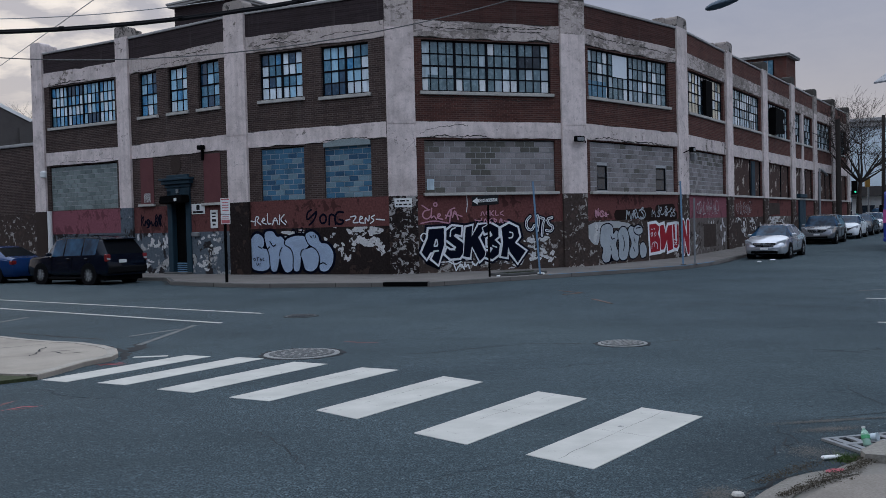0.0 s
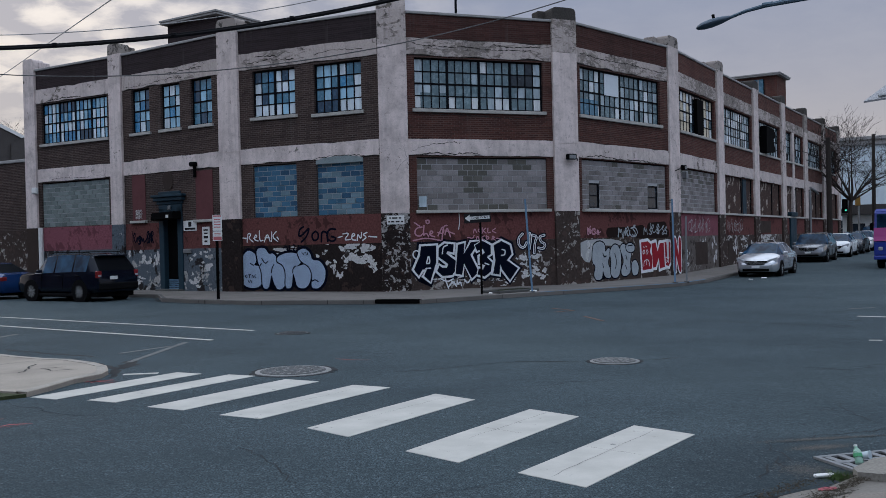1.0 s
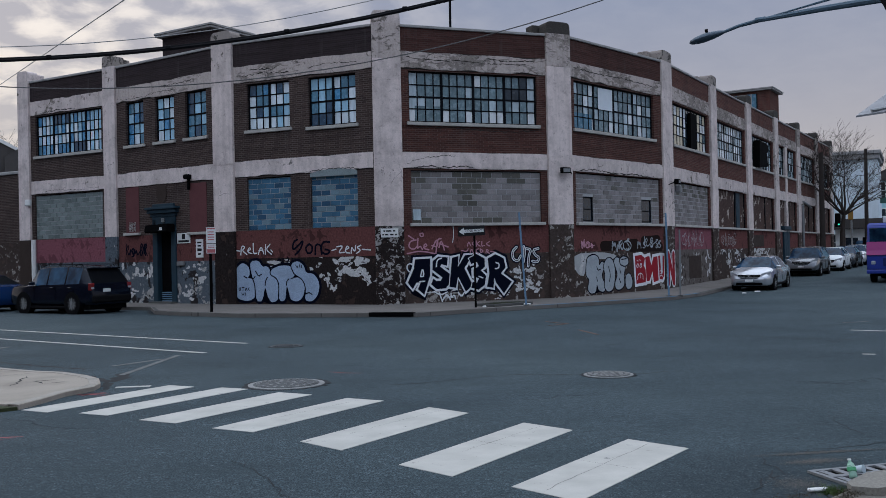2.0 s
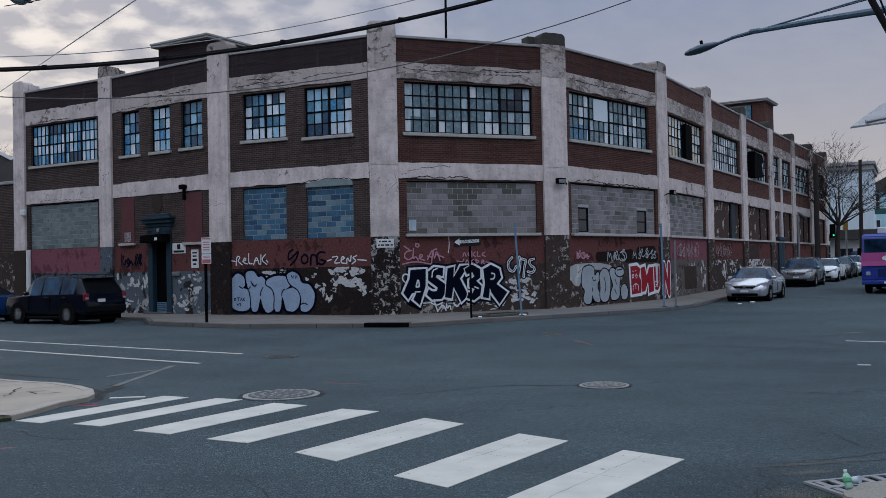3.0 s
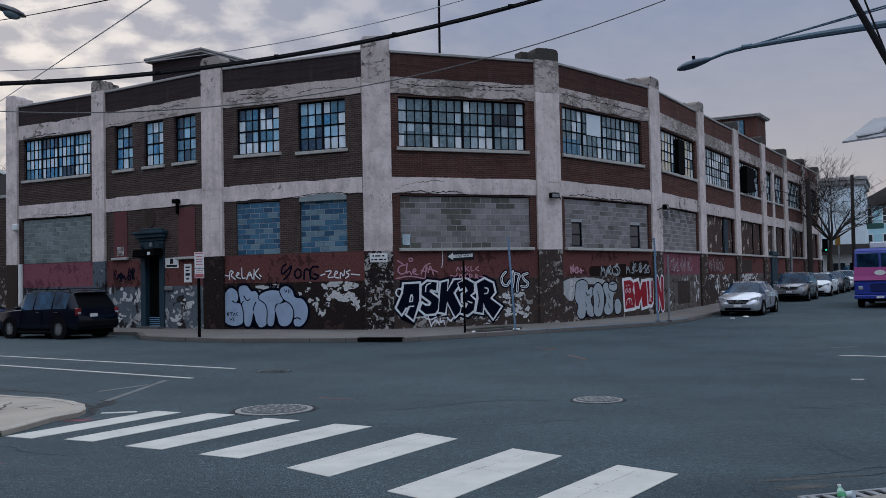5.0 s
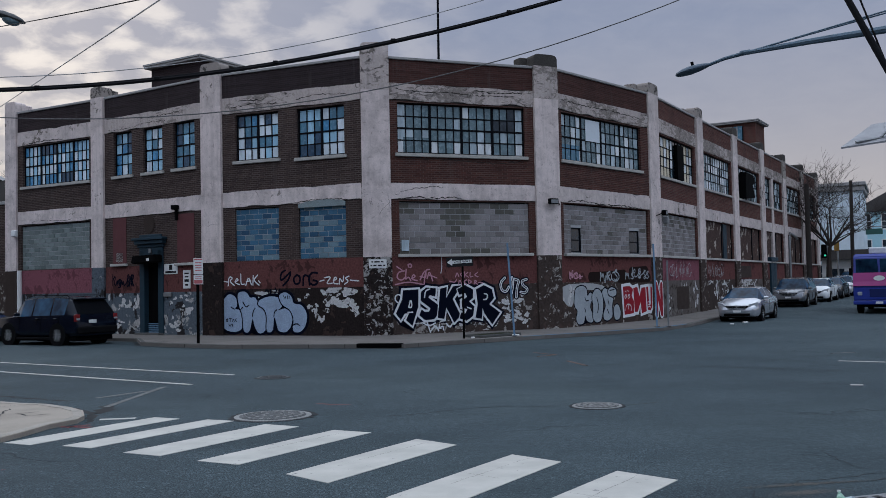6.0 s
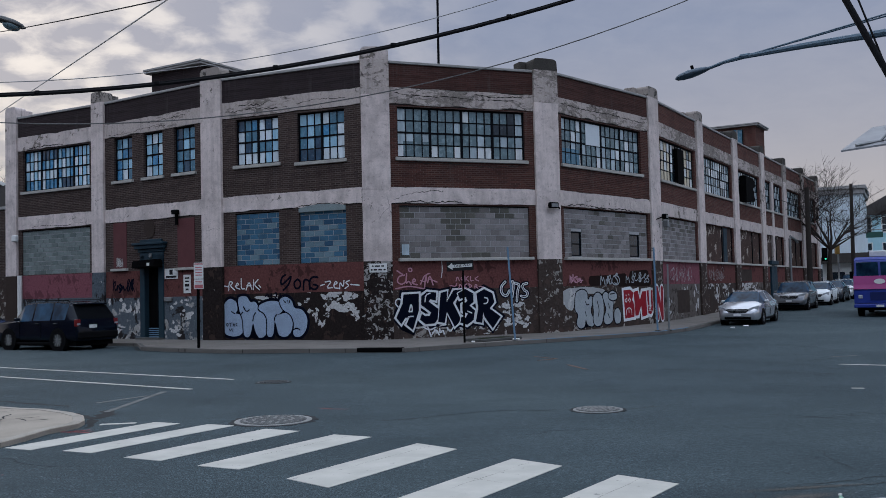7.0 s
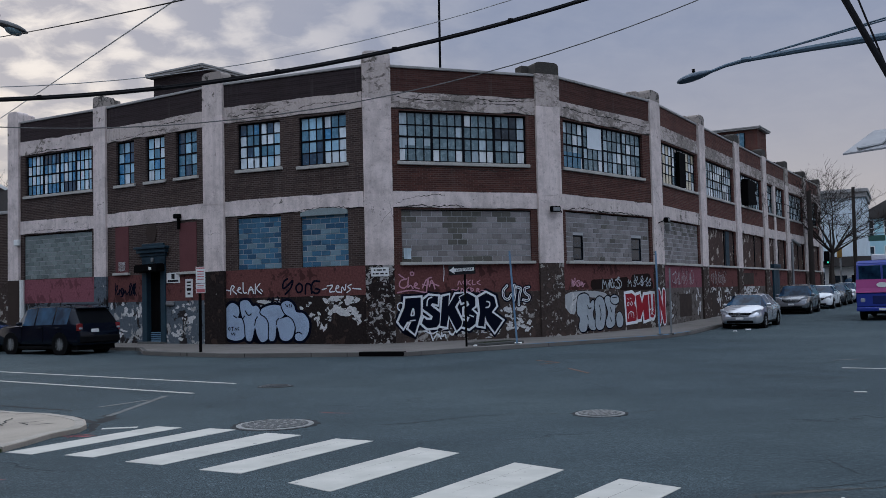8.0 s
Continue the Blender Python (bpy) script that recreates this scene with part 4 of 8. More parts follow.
lo = [bm.verts.new((p.x, p.y, 9.5)) for p in outline]
hi = [bm.verts.new((p.x, p.y, 9.7)) for p in outline]
bm.faces.new(lo[::-1])
bm.faces.new(hi)
for i in range(len(lo)):
    j = (i + 1) % len(lo)
    bm.faces.new((lo[i], lo[j], hi[j], hi[i]))
part("roof", bm, ROOF_FELT, factory, "flat felt roof behind the parapet")


def penthouse(corner, left, deep, top, brick, glazed=False):
    """A stair head on the roof, with an overhanging slab."""
    m = Matrix(((0.834, 0.552, 0, corner[0]), (-0.552, 0.834, 0, corner[1]), (0, 0, 1, 0), (0, 0, 0, 1)))
    head = part("stair_head", boxes((-left, 0, 0, deep, 9.7, top)), brick, factory, "brick stair head on the roof", m)
    part("roof_slab", boxes((-left - 0.25, 0.3, -0.3, deep + 0.3, top, top + 0.09), (-left - 0.22, 0.26, -0.26, deep + 0.26, top - 0.1, top), bevel=0.01), COPING, head)
    if glazed:
        part("stair_window", boxes((-left + 0.6, -0.9, -0.03, 0.02, 10.2, top - 0.3)), GLASS_SLATE, head)
        for i in range(7):
            x = -left + 0.6 + i * (left - 1.5) / 6
            part("bar", boxes((x - 0.035, x + 0.035, -0.06, -0.031, 10.2, top - 0.3)), COPING if i == 5 else STEEL_DARK, head)
    return head


penthouse((-9.1, 41.6), 3.1, 2.2, 12.15, BRICK_TOP)
penthouse((25.1, 67.0), 3.9, 2.7, 13.35, BRICK_RIGHT, True)
part("mast", rod([(1.36, 40.0, 9.7), (1.40, 40.0, 16.6)], [0.055, 0.045]), STEEL_DARK, factory, "thin dark roof mast")

# the entrance
d = B2[0]
door = part("entrance_door", boxes((2.62, 3.44, 0.16, 0.22, 0.60, 3.10), (2.62, 3.44, 0.13, 0.20, 0.15, 0.62)), BLACK, factory, "dark steel entrance door with a louvred foot", d)
for i in range(5):
    part("louvre", boxes((2.66, 3.40, 0.09, 0.128, 0.19 + i * 0.085, 0.235 + i * 0.085), bevel=0.006), POST_BLUE, door)
part("door_frame", boxes((2.30, 2.60, -0.06, 0.2, 0.15, 3.60), (3.46, 3.76, -0.06, 0.2, 0.15, 3.60), (2.30, 3.76, -0.06, 0.2, 3.18, 3.72), bevel=0.015), TEAL_WOOD, door, "dark teal painted wooden surround")
part("cornice", boxes((2.05, 4.0, -0.28, 0.0, 4.02, 4.12), (2.12, 3.93, -0.2, 0.0, 3.86, 4.018), (2.22, 3.84, -0.1, 0.0, 3.72, 3.858), (2.35, 3.7, -0.1, 0.0, 4.122, 4.25), bevel=0.015), TEAL_WOOD, door, "dark teal cornice over the door")
part("awning", prism([(2.36, 3.36), (3.74, 3.40), (3.78, 3.08), (2.30, 3.05)], -0.5, -0.065, 0.03), BLACK, door, "small black awning box")
part("awning_label", boxes((3.30, 3.46, -0.512, -0.502, 3.14, 3.26)), WHITE, door, "small white label")
part("porch_lamp", boxes((2.96, 3.12, -0.14, -0.065, 3.48, 3.66), bevel=0.02), METAL_GREY, door)
part("step", boxes((2.3, 3.76, -0.35, 0.1, 0.1, 0.19), bevel=0.02), KERB, door)
for u0, u1, z0, z1, t in ((0.55, 1.42, 3.10, 5.05, RED_BOARD), (4.62, 5.63, 3.02, 5.0, RED_BOARD)):
    board = part("red_board", boxes((u0, u1, -0.03, -0.004, z0, z1), bevel=0.006), t, factory, "faded red board over a window", d)
    part("sill", boxes((u0 - 0.08, u1 + 0.08, -0.14, -0.002, z0 - 0.11, z0 - 0.004), bevel=0.01), SILL, board)
bm = bmesh.new()
bmesh.ops.create_circle(bm, cap_ends=True, segments=20, radius=0.33, matrix=Matrix.Translation((2.9, -0.03, 4.72)) @ pose(0, 0, 0, 90, 0, 0) @ Matrix.Diagonal((1, 1.3, 1, 1)))
part("medallion", bm, BOARD, factory, "faded oval plaque", d)


def plate(m, u0, u1, z0, z1, bars, label, back=WHITE, ink=INK, y=-0.03):
    """A sign whose small print is plain bars (u0, u1, z0, z1 as shares of the plate)."""
    p = part("wall_sign", boxes((u0, u1, y, y + 0.02, z0, z1), bevel=0.004), back, factory, label, m)
    for a, b, c, e in bars:
        part("print", boxes((u0 + a * (u1 - u0), u0 + b * (u1 - u0), y - 0.004, y - 0.001, z0 + c * (z1 - z0), z0 + e * (z1 - z0))), ink, p)
    return p


plate(d, 0.75, 1.20, 3.16, 3.56, [], "blank white plate on the wall")
plate(d, 3.82, 4.62, 2.58, 3.0, [(0.38, 0.62, 0.4, 0.9), (0.1, 0.9, 0.1, 0.3)], "pale notice with a dark mark beside the door")
plate(d, 4.95, 5.38, 1.98, 2.72, [(0.2, 0.8, 0.78, 0.86), (0.25, 0.75, 0.6, 0.68), (0.2, 0.8, 0.36, 0.5), (0.3, 0.7, 0.15, 0.25)], "white paper notice on the wall")
part("letter_flap", boxes((3.80, 4.28, -0.08, -0.002, 1.66, 1.84), bevel=0.02), METAL_GREY, factory, "pale metal letter flap", d)
plate(frames["3a3b"][0], 0.20, 0.84, 2.56, 2.88, [(0.14, 0.24, 0.64, 0.8), (0.3, 0.6, 0.64, 0.8), (0.68, 0.82, 0.64, 0.8), (0.08, 0.18, 0.22, 0.38), (0.24, 0.42, 0.22, 0.38), (0.5, 0.72, 0.22, 0.38), (0.8, 0.92, 0.22, 0.38)],
      "white street name board on the corner pilaster", y=-0.14)


def flood(m, u, z, flip=1):
    """A floodlight on a bracket."""
    lamp = part("floodlight", boxes((u - 0.2, u + 0.2, -0.42, -0.22, z - 0.11, z + 0.11), bevel=0.03), BLACK, factory, "black wall floodlight", m)
    part("bracket", rod([(u + 0.1 * flip, -0.3, z), (u + 0.35 * flip, -0.2, z - 0.08), (u + 0.45 * flip, -0.02, z - 0.16)], 0.025, 6), BLACK, lamp)
    part("lens", boxes((u - 0.15, u + 0.15, -0.43, -0.418, z - 0.08, z + 0.06)), METAL_GREY, lamp)


flood(frames["4a4b"][0], 0.62, 5.06)
flood(LONG, -0.25, 4.98, -1)
part("camera_box", boxes((0.05, 0.3, -0.35, -0.1, 4.5, 4.85), bevel=0.04), METAL_GREY, factory, "pale security camera", LONG)
lamp = part("porch_bracket", boxes((4.50, 4.80, -0.26, -0.04, 5.18, 5.36), bevel=0.03), BLACK, factory, "black lamp box over the entrance", d)
part("stem", boxes((4.60, 4.70, -0.14, -0.031, 4.75, 5.18), bevel=0.015), BLACK, lamp)
part("small_bracket", boxes((0.62, 0.95, -0.3, -0.12, 4.55, 4.85), bevel=0.04), WHITE, factory, "white security camera", frames["0a0 "][0])
part("drain_pipe", rod([(0.2, -0.08, 0.1), (0.2, -0.08, 2.98)], 0.11, 10), WHITE, factory, "white drain pipe", B1[0])
part("drain_pipe", rod([(29.6, -0.2, 0.1), (29.6, -0.2, 4.9), (29.9, -0.2, 5.2), (31.2, -0.3, 5.0), (31.5, -0.4, 4.8)], 0.09, 8), METAL_GREY, factory, "grey conduit pipe on the wall", LONG)
side = part("side_door", boxes((23.4, 25.2, -0.12, 0.05, 0.1, 3.1), (23.2, 25.4, -0.2, 0.05, 3.1, 3.35), bevel=0.02), TEAL_WOOD, factory, "dark teal side door with a small hood", LONG)
ac = part("hanging_vent", prism([(16.0, 6.75), (18.4, 6.95), (18.0, 7.7), (18.5, 7.9), (18.2, 8.35), (16.1, 8.4)], -0.3, 0.1, 0.03), BLACK, factory, "black broken vent box hanging from a window", LONG)
# a solid black box stands for the darkness of an open gap
part("open_sash", boxes((2.9, 3.9, -0.05, 0.1, 6.8, 8.5), bevel=0.01), BLACK, factory, "black box painted for the shade in a broken window's gap", LONG)


# ---- graffiti ----
GLYPHS = {
    "A": [[(0.0, 0), (0.45, 1), (0.6, 1), (1, 0)], [(0.22, 0.38), (0.8, 0.38)]],
    "S": [[(0.95, 0.82), (0.6, 1), (0.2, 0.93), (0.06, 0.72), (0.3, 0.56), (0.72, 0.45), (0.93, 0.24), (0.7, 0.03), (0.3, 0), (0.03, 0.18)]],
    "K": [[(0.12, 0), (0.12, 1)], [(0.95, 1), (0.2, 0.48), (1, 0)]],
    "3": [[(0.05, 0.93), (0.6, 1), (0.9, 0.78), (0.42, 0.54), (0.92, 0.3), (0.6, 0), (0.05, 0.06)]],
    "R": [[(0.12, 0), (0.12, 1), (0.7, 1), (0.95, 0.76), (0.66, 0.52), (0.2, 0.48)], [(0.5, 0.48), (1, 0)]],
    "D": [[(0.1, 0), (0.1, 1), (0.62, 0.95), (0.95, 0.5), (0.62, 0.05), (0.1, 0)]],
    "M": [[(0.02, 0), (0.1, 1), (0.5, 0.35), (0.9, 1), (0.98, 0)]],
    "U": [[(0.05, 1), (0.08, 0.22), (0.5, 0), (0.92, 0.22), (0.95, 1)]],
    "N": [[(0.05, 0), (0.05, 1), (0.95, 0), (0.95, 1)]],
    "O": [[(0.5 + 0.45 * math.cos(q), 0.5 + 0.5 * math.sin(q)) for q in (math.pi * i / 6 for i in range(13))]],
}


def letters(text, u0, u1, z0, z1, lean=0.0, tilt=0.0, seed=1, overlap=1.0):
    r, out = random.Random(seed), []
    w = (u1 - u0) / len(text)
    for i, ch in enumerate(text):
        dz, k = r.uniform(-0.05, 0.05), r.uniform(0.94, 1.06)
        for line in GLYPHS[ch]:
            out.append([(u0 + (i + 0.06 + 0.88 * overlap * x) * w + lean * z, z0 + dz + tilt * i + z * (z1 - z0) * k) for x, z in line])
    return out


def rounded(line, times=2):
    for _ in range(times):
        if len(line) < 3:
            return line
        new_line = [line[0]]
        for p, q in zip(line, line[1:]):
            new_line += [(0.75 * p[0] + 0.25 * q[0], 0.75 * p[1] + 0.25 * q[1]), (0.25 * p[0] + 0.75 * q[0], 0.25 * p[1] + 0.75 * q[1])]
        line = new_line + [line[-1]]
    return line


def spray(name, lines, width, material, m, lift, label="", soft=1, uneven=0.0):
    """Sprayed strokes on a wall: flat ribbons with round ends, a few millimetres proud."""
    r, y, first = random.Random(len(lines) * 7 + int(width * 100)), -lift, None
    for line in lines:
        bm = bmesh.new()
        line = rounded(line, soft)
        line = [p for i, p in enumerate(line) if i == 0 or (Vector(p) - Vector(line[i - 1])).length > 1e-4]
        rings = []
        for p in line:
            y -= 0.00006
            k = width / 2 * (1 + r.uniform(-uneven, uneven))
            rings.append([bm.verts.new((p[0] + k * math.cos(q), y, p[1] + k * math.sin(q))) for q in (math.pi * i / 8 for i in range(16))])
            bm.faces.new(rings[-1])
        for p, q, one, two in zip(line, line[1:], rings, rings[1:]):
            i = round((math.atan2(q[1] - p[1], q[0] - p[0]) + math.pi / 2) / (math.pi / 8)) % 16
            bm.faces.new((one[i], two[i], two[i - 8], one[i - 8]))
        if first is None:
            first = part(name, bm, material, factory, label, m)
        else:
            part("stroke", bm, material, first)
    return first


def tag(u0, u1, z0, z1, seed, loops=7):
    """A quick signature nobody can read: loops and spikes along a line."""
    r, lines = random.Random(seed), []
    loops = round(loops * 1.7)
    w = (u1 - u0) / loops * 1.25
    pts = []
    for i in range(loops):
        c, kind = u0 + (i + 0.5) * (u1 - u0) / loops + r.uniform(-0.5, 0.5) * w, r.randint(0, 3)
        lo, hi = z0 + r.uniform(0, 0.15) * (z1 - z0), z1 - r.uniform(0, 0.4) * (z1 - z0)
        mid, h = (lo + hi) / 2, (hi - lo) / 2
        if kind == 0:      # a round loop
            pts += [(c + 0.8 * w * math.cos(q) + 0.2 * (mid - z0), mid + h * math.sin(q)) for q in (math.pi * (k / 4 + 0.8) for k in range(9))]
        elif kind == 1:    # an upright with a bowl
            pts += [(c - 0.3 * w, hi), (c - 0.34 * w, lo), (c - 0.3 * w, mid), (c + 0.2 * w, hi - 0.1 * h), (c + 0.35 * w, mid + 0.2 * h), (c - 0.1 * w, mid - 0.1 * h), (c + 0.4 * w, lo)]
        elif kind == 2:    # a double wave
            pts += [(c - 0.4 * w, lo), (c - 0.3 * w, hi), (c - 0.05 * w, lo + 0.4 * h), (c + 0.15 * w, hi - 0.3 * h), (c + 0.4 * w, lo)]
        else:              # a curl
            pts += [(c + 0.35 * w, hi - 0.2 * h), (c, hi), (c - 0.35 * w, mid + 0.3 * h), (c + 0.3 * w, mid - 0.3 * h), (c, lo), (c - 0.4 * w, lo + 0.3 * h)]
        if r.random() < 0.15:
            lines.append(pts)
            pts = []
    if len(pts) > 1:
        lines.append(pts)
    if r.random() < 0.5:
        lines.append([(u1 - 0.2 * w, z0 + 0.3 * (z1 - z0)), (u1 + 0.5 * w, z0 + 0.35 * (z1 - z0))])
    return lines


def fat(text, spans, z0, z1, m, coats, seed, label, soft=1):
    """Fat letters that overlap: each is sprayed in its coats (width, material) over the one before; spans: its u0 and u1."""
    lift = 0.004
    for i, (ch, (u0, u1)) in enumerate(zip(text, spans)):
        lines = letters(ch, u0, u1, z0, z1, seed=seed + i)
        for width, material in coats:
            spray("graffiti", lines, width, material, m, lift, label, soft)
            lift += 0.0035


class Sketch:
    """Paper with squares for a mural: points on it become places on a wall (u along it, z up)."""

    def __init__(self, m, x0, y0, u0, z0, ku, kz, tilt=0.0):
        self.m, self.x0, self.y0, self.u0, self.z0, self.ku, self.kz, self.tilt = m, x0, y0, u0, z0, ku, kz, tilt

    def at(self, points):
        return [(self.u0 + (x - self.x0) * self.ku, self.z0 - (y - self.y0) * self.kz - (x - self.x0) * self.tilt) for x, y in points]


def closed_curve(points, times):
    """Cuts the corners of a closed outline, which makes it round."""
    for _ in range(times):
        out = []
        for p, q in zip(points, points[1:] + points[:1]):
            out += [(0.78 * p[0] + 0.22 * q[0], 0.78 * p[1] + 0.22 * q[1]), (0.22 * p[0] + 0.78 * q[0], 0.22 * p[1] + 0.78 * q[1])]
        points = out
    return points


def swollen(points, by):
    """A closed outline grown outwards, with its corners kept sharp."""
    pts = [Vector(p) for p in points]
    area = sum(p.x * q.y - q.x * p.y for p, q in zip(pts, pts[1:] + pts[:1]))
    side, out = (1 if area > 0 else -1), []
    for p, q, r in zip(pts[-1:] + pts[:-1], pts, pts[1:] + pts[:1]):
        d, e = (q - p).normalized(), (r - q).normalized()
        n1, n2 = Vector((d.y, -d.x)) * side, Vector((e.y, -e.x)) * side
        n = (n1 + n2).normalized() if (n1 + n2).length > 1e-4 else n1
        out.append(tuple(q + n * by / max(0.78, n.dot(n1))))
    return out


def fill(points, material, m, lift, label="", parent=None, name="graffiti"):
    """A filled shape of spray paint."""
    bm = bmesh.new()
    bm.faces.new([bm.verts.new((u, -lift, z)) for u, z in points])
    if bm.faces[:][0].normal.y > 0:
        bmesh.ops.reverse_faces(bm, faces=bm.faces[:])
    return part(name, bm, material, parent or factory, label, None if parent else m)


# pale blue bubble piece on bay three
page = Sketch(B3[0], 155, 320, -0.10, 1.80, 0.00870, 0.0074, 0.0001)
BUBBLES = [[(195, 326), (232, 345), (238, 390), (222, 408), (255, 412), (274, 460), (260, 518), (215, 530), (168, 518), (153, 470), (166, 424), (152, 402), (165, 356)],
           [(236, 322), (285, 314), (306, 352), (330, 343), (352, 378), (352, 398), (388, 396), (404, 450), (386, 522), (350, 538), (328, 500), (318, 446), (302, 532), (268, 528), (266, 440), (248, 398)],
           [(352, 362), (400, 342), (452, 344), (478, 370), (472, 398), (440, 418), (500, 398), (528, 440), (516, 502), (490, 528), (450, 522), (440, 470), (430, 442), (424, 526), (388, 528), (394, 440), (378, 404), (346, 388)],
           [(452, 336), (490, 318), (522, 342), (530, 382), (572, 384), (600, 430), (592, 492), (560, 528), (522, 522), (532, 460), (516, 412), (472, 388)]]
for i, shape in enumerate(BUBBLES):
    fill(swollen(closed_curve(page.at(shape), 2), 0.10), SPRAY_BLACK, page.m, 0.004 + 0.0004 * i, "black outline of a bubble-letter graffiti")
for i, shape in enumerate(BUBBLES):
    line = closed_curve(page.at(shape), 2)
    rim = fill(swollen(line, 0.048), SPRAY_BLACK, page.m, 0.008 + 0.002 * i, "pale blue bubble letter with a black rim")
    fill(line, SPRAY_PALE_BLUE, page.m, 0.009 + 0.002 * i, "pale blue spray fill", rim, "fill")
for lines, width in (([[(268, 372), (285, 400), (300, 388)], [(318, 446), (322, 420), (332, 404)], [(430, 444), (432, 424), (444, 412)], [(205, 398), (222, 408)], [(255, 412), (266, 400)], [(525, 490), (545, 480), (560, 490)]], 0.045),
                     ([[(178, 462), (186, 458), (186, 474), (178, 472), (178, 462)], [(194, 458), (206, 457)], [(200, 458), (199, 474)], [(212, 474), (216, 458), (222, 474)], [(232, 458), (226, 466), (234, 473)], [(192, 488), (198, 500), (206, 486)], [(212, 486), (210, 500)],
                       [(480, 340), (488, 356), (492, 342)], [(500, 340), (502, 356)], [(510, 342), (509, 354)]], 0.030),
                     ([[(385, 318), (400, 308), (408, 330), (396, 342)], [(416, 306), (412, 334), (428, 330)], [(440, 300), (446, 318), (432, 330), (452, 334)], [(462, 306), (460, 332)]], 0.055)):
    spray("graffiti", [page.at(q) for q in lines], width, SPRAY_BLACK, page.m, 0.019, "small black marks on bubble letters", 1)
# black letters with white edges across the corner bay: A S K 3 R
page = Sketch(B4[0], 165, 300, 0.06, 1.80, 0.00764, 0.00700, 0.00022)
FAT = [[(210, 308), (288, 302), (286, 392), (254, 494), (222, 464), (238, 428), (216, 430), (196, 464), (172, 430), (204, 356)],
       [(378, 296), (330, 292), (300, 316), (298, 362), (334, 390), (348, 402), (340, 420), (316, 420), (302, 408), (290, 438), (318, 464), (366, 460), (392, 424), (386, 382), (352, 356), (338, 344), (346, 332), (374, 340)],
       [(400, 298), (434, 288), (430, 346), (468, 284), (512, 278), (464, 352), (506, 442), (470, 478), (430, 398), (418, 458), (384, 452)],
       [(488, 300), (530, 276), (572, 300), (572, 346), (550, 364), (578, 392), (570, 442), (536, 468), (498, 456), (506, 424), (528, 430), (540, 408), (512, 396), (512, 360), (540, 340), (530, 318), (500, 330)],
       [(588, 300), (630, 276), (674, 298), (684, 346), (658, 380), (716, 424), (672, 488), (630, 428), (622, 402), (616, 458), (582, 452), (596, 380)]]
for by, material, lift in ((0.165, SPRAY_BLACK, 0.004), (0.082, SPRAY_WHITE, 0.007)):
    for i, shape in enumerate(FAT):
        fill(swollen(page.at(shape), by), material, page.m, lift + 0.0003 * i, "outline of large graffiti letters")
for i, shape in enumerate(FAT):
    rim = fill(swollen(page.at(shape), 0.032), SPRAY_WHITE, page.m, 0.010 + 0.002 * i, "large blue-black graffiti letter with a white outline")
    fill(page.at(shape), SPRAY_BLACK, page.m, 0.011 + 0.002 * i, "blue-black spray fill", rim, "fill")
spray("graffiti", [page.at(q) for q in ([(200, 340), (186, 328), (170, 338), (168, 358), (180, 372)], [(236, 396), (248, 352), (254, 396), (238, 398)], [(232, 424), (256, 422)], [(632, 322), (650, 326), (646, 352), (628, 354)], [(540, 396), (560, 404)], [(345, 300), (322, 310), (318, 345)])], 0.05, SPRAY_WHITE, page.m, 0.022, "white inner lines of graffiti letters", 1)
spray("graffiti", [page.at(q) for q in ([(306, 478), (340, 496), (372, 480)], [(330, 478), (346, 528)], [(350, 520), (372, 488), (388, 520)], [(392, 486), (392, 512), (410, 492), (414, 516)], [(430, 482), (446, 506), (460, 484)])], 0.05, SPRAY_WHITE, page.m, 0.006, "quick white spray-painted tag", 1)
# pink and white tags above and beside it
spray("graffiti", [page.at(q) for q in ([(218, 206), (188, 212), (178, 244), (205, 258), (226, 236)], [(228, 198), (222, 256), (238, 234), (250, 256)], [(255, 246), (276, 234), (262, 222), (254, 250), (282, 256)], [(238, 172), (254, 168), (256, 186), (240, 188), (238, 172)], [(298, 252), (326, 192), (330, 242), (298, 234)], [(318, 274), (326, 200), (346, 196)],
                                        [(334, 244), (346, 200), (362, 256)], [(340, 224), (382, 240)], [(180, 184), (206, 202)], [(172, 278), (238, 262), (312, 276)])], 0.05, SPRAY_PINK, page.m, 0.006, "pale pink spray-painted tag", 2)
spray("graffiti", [page.at(q) for q in ([(482, 234), (490, 208), (500, 232)], [(520, 208), (506, 220), (520, 234)], [(530, 206), (530, 234)], [(548, 208), (532, 222), (550, 234)], [(560, 208), (558, 234), (574, 230)], [(600, 208), (580, 222), (602, 232)], [(450, 258), (480, 264), (486, 248)], [(496, 272), (504, 246), (514, 272)], [(540, 248), (522, 260), (540, 272)],
                                        [(550, 248), (552, 272), (568, 258), (552, 250)], [(580, 270), (584, 248), (596, 258), (584, 262), (598, 272)], [(604, 262), (626, 264)])], 0.04, SPRAY_PINK, page.m, 0.006, "small pale pink spray-painted tag", 1)
for width, material, lift in ((0.20, SPRAY_BLACK, 0.005), (0.10, SPRAY_WHITE, 0.008), (0.030, SPRAY_BLACK, 0.011)):
    spray("graffiti", [page.at(q) for q in ([(746, 236), (722, 262), (726, 302), (752, 314), (768, 284)], [(786, 232), (792, 262), (782, 318)], [(800, 242), (826, 250), (812, 284), (808, 340)], [(866, 242), (838, 250), (846, 278), (872, 292), (860, 318), (832, 312)])], width, material, page.m, lift, "white spray-painted tag with dark edges", 1)
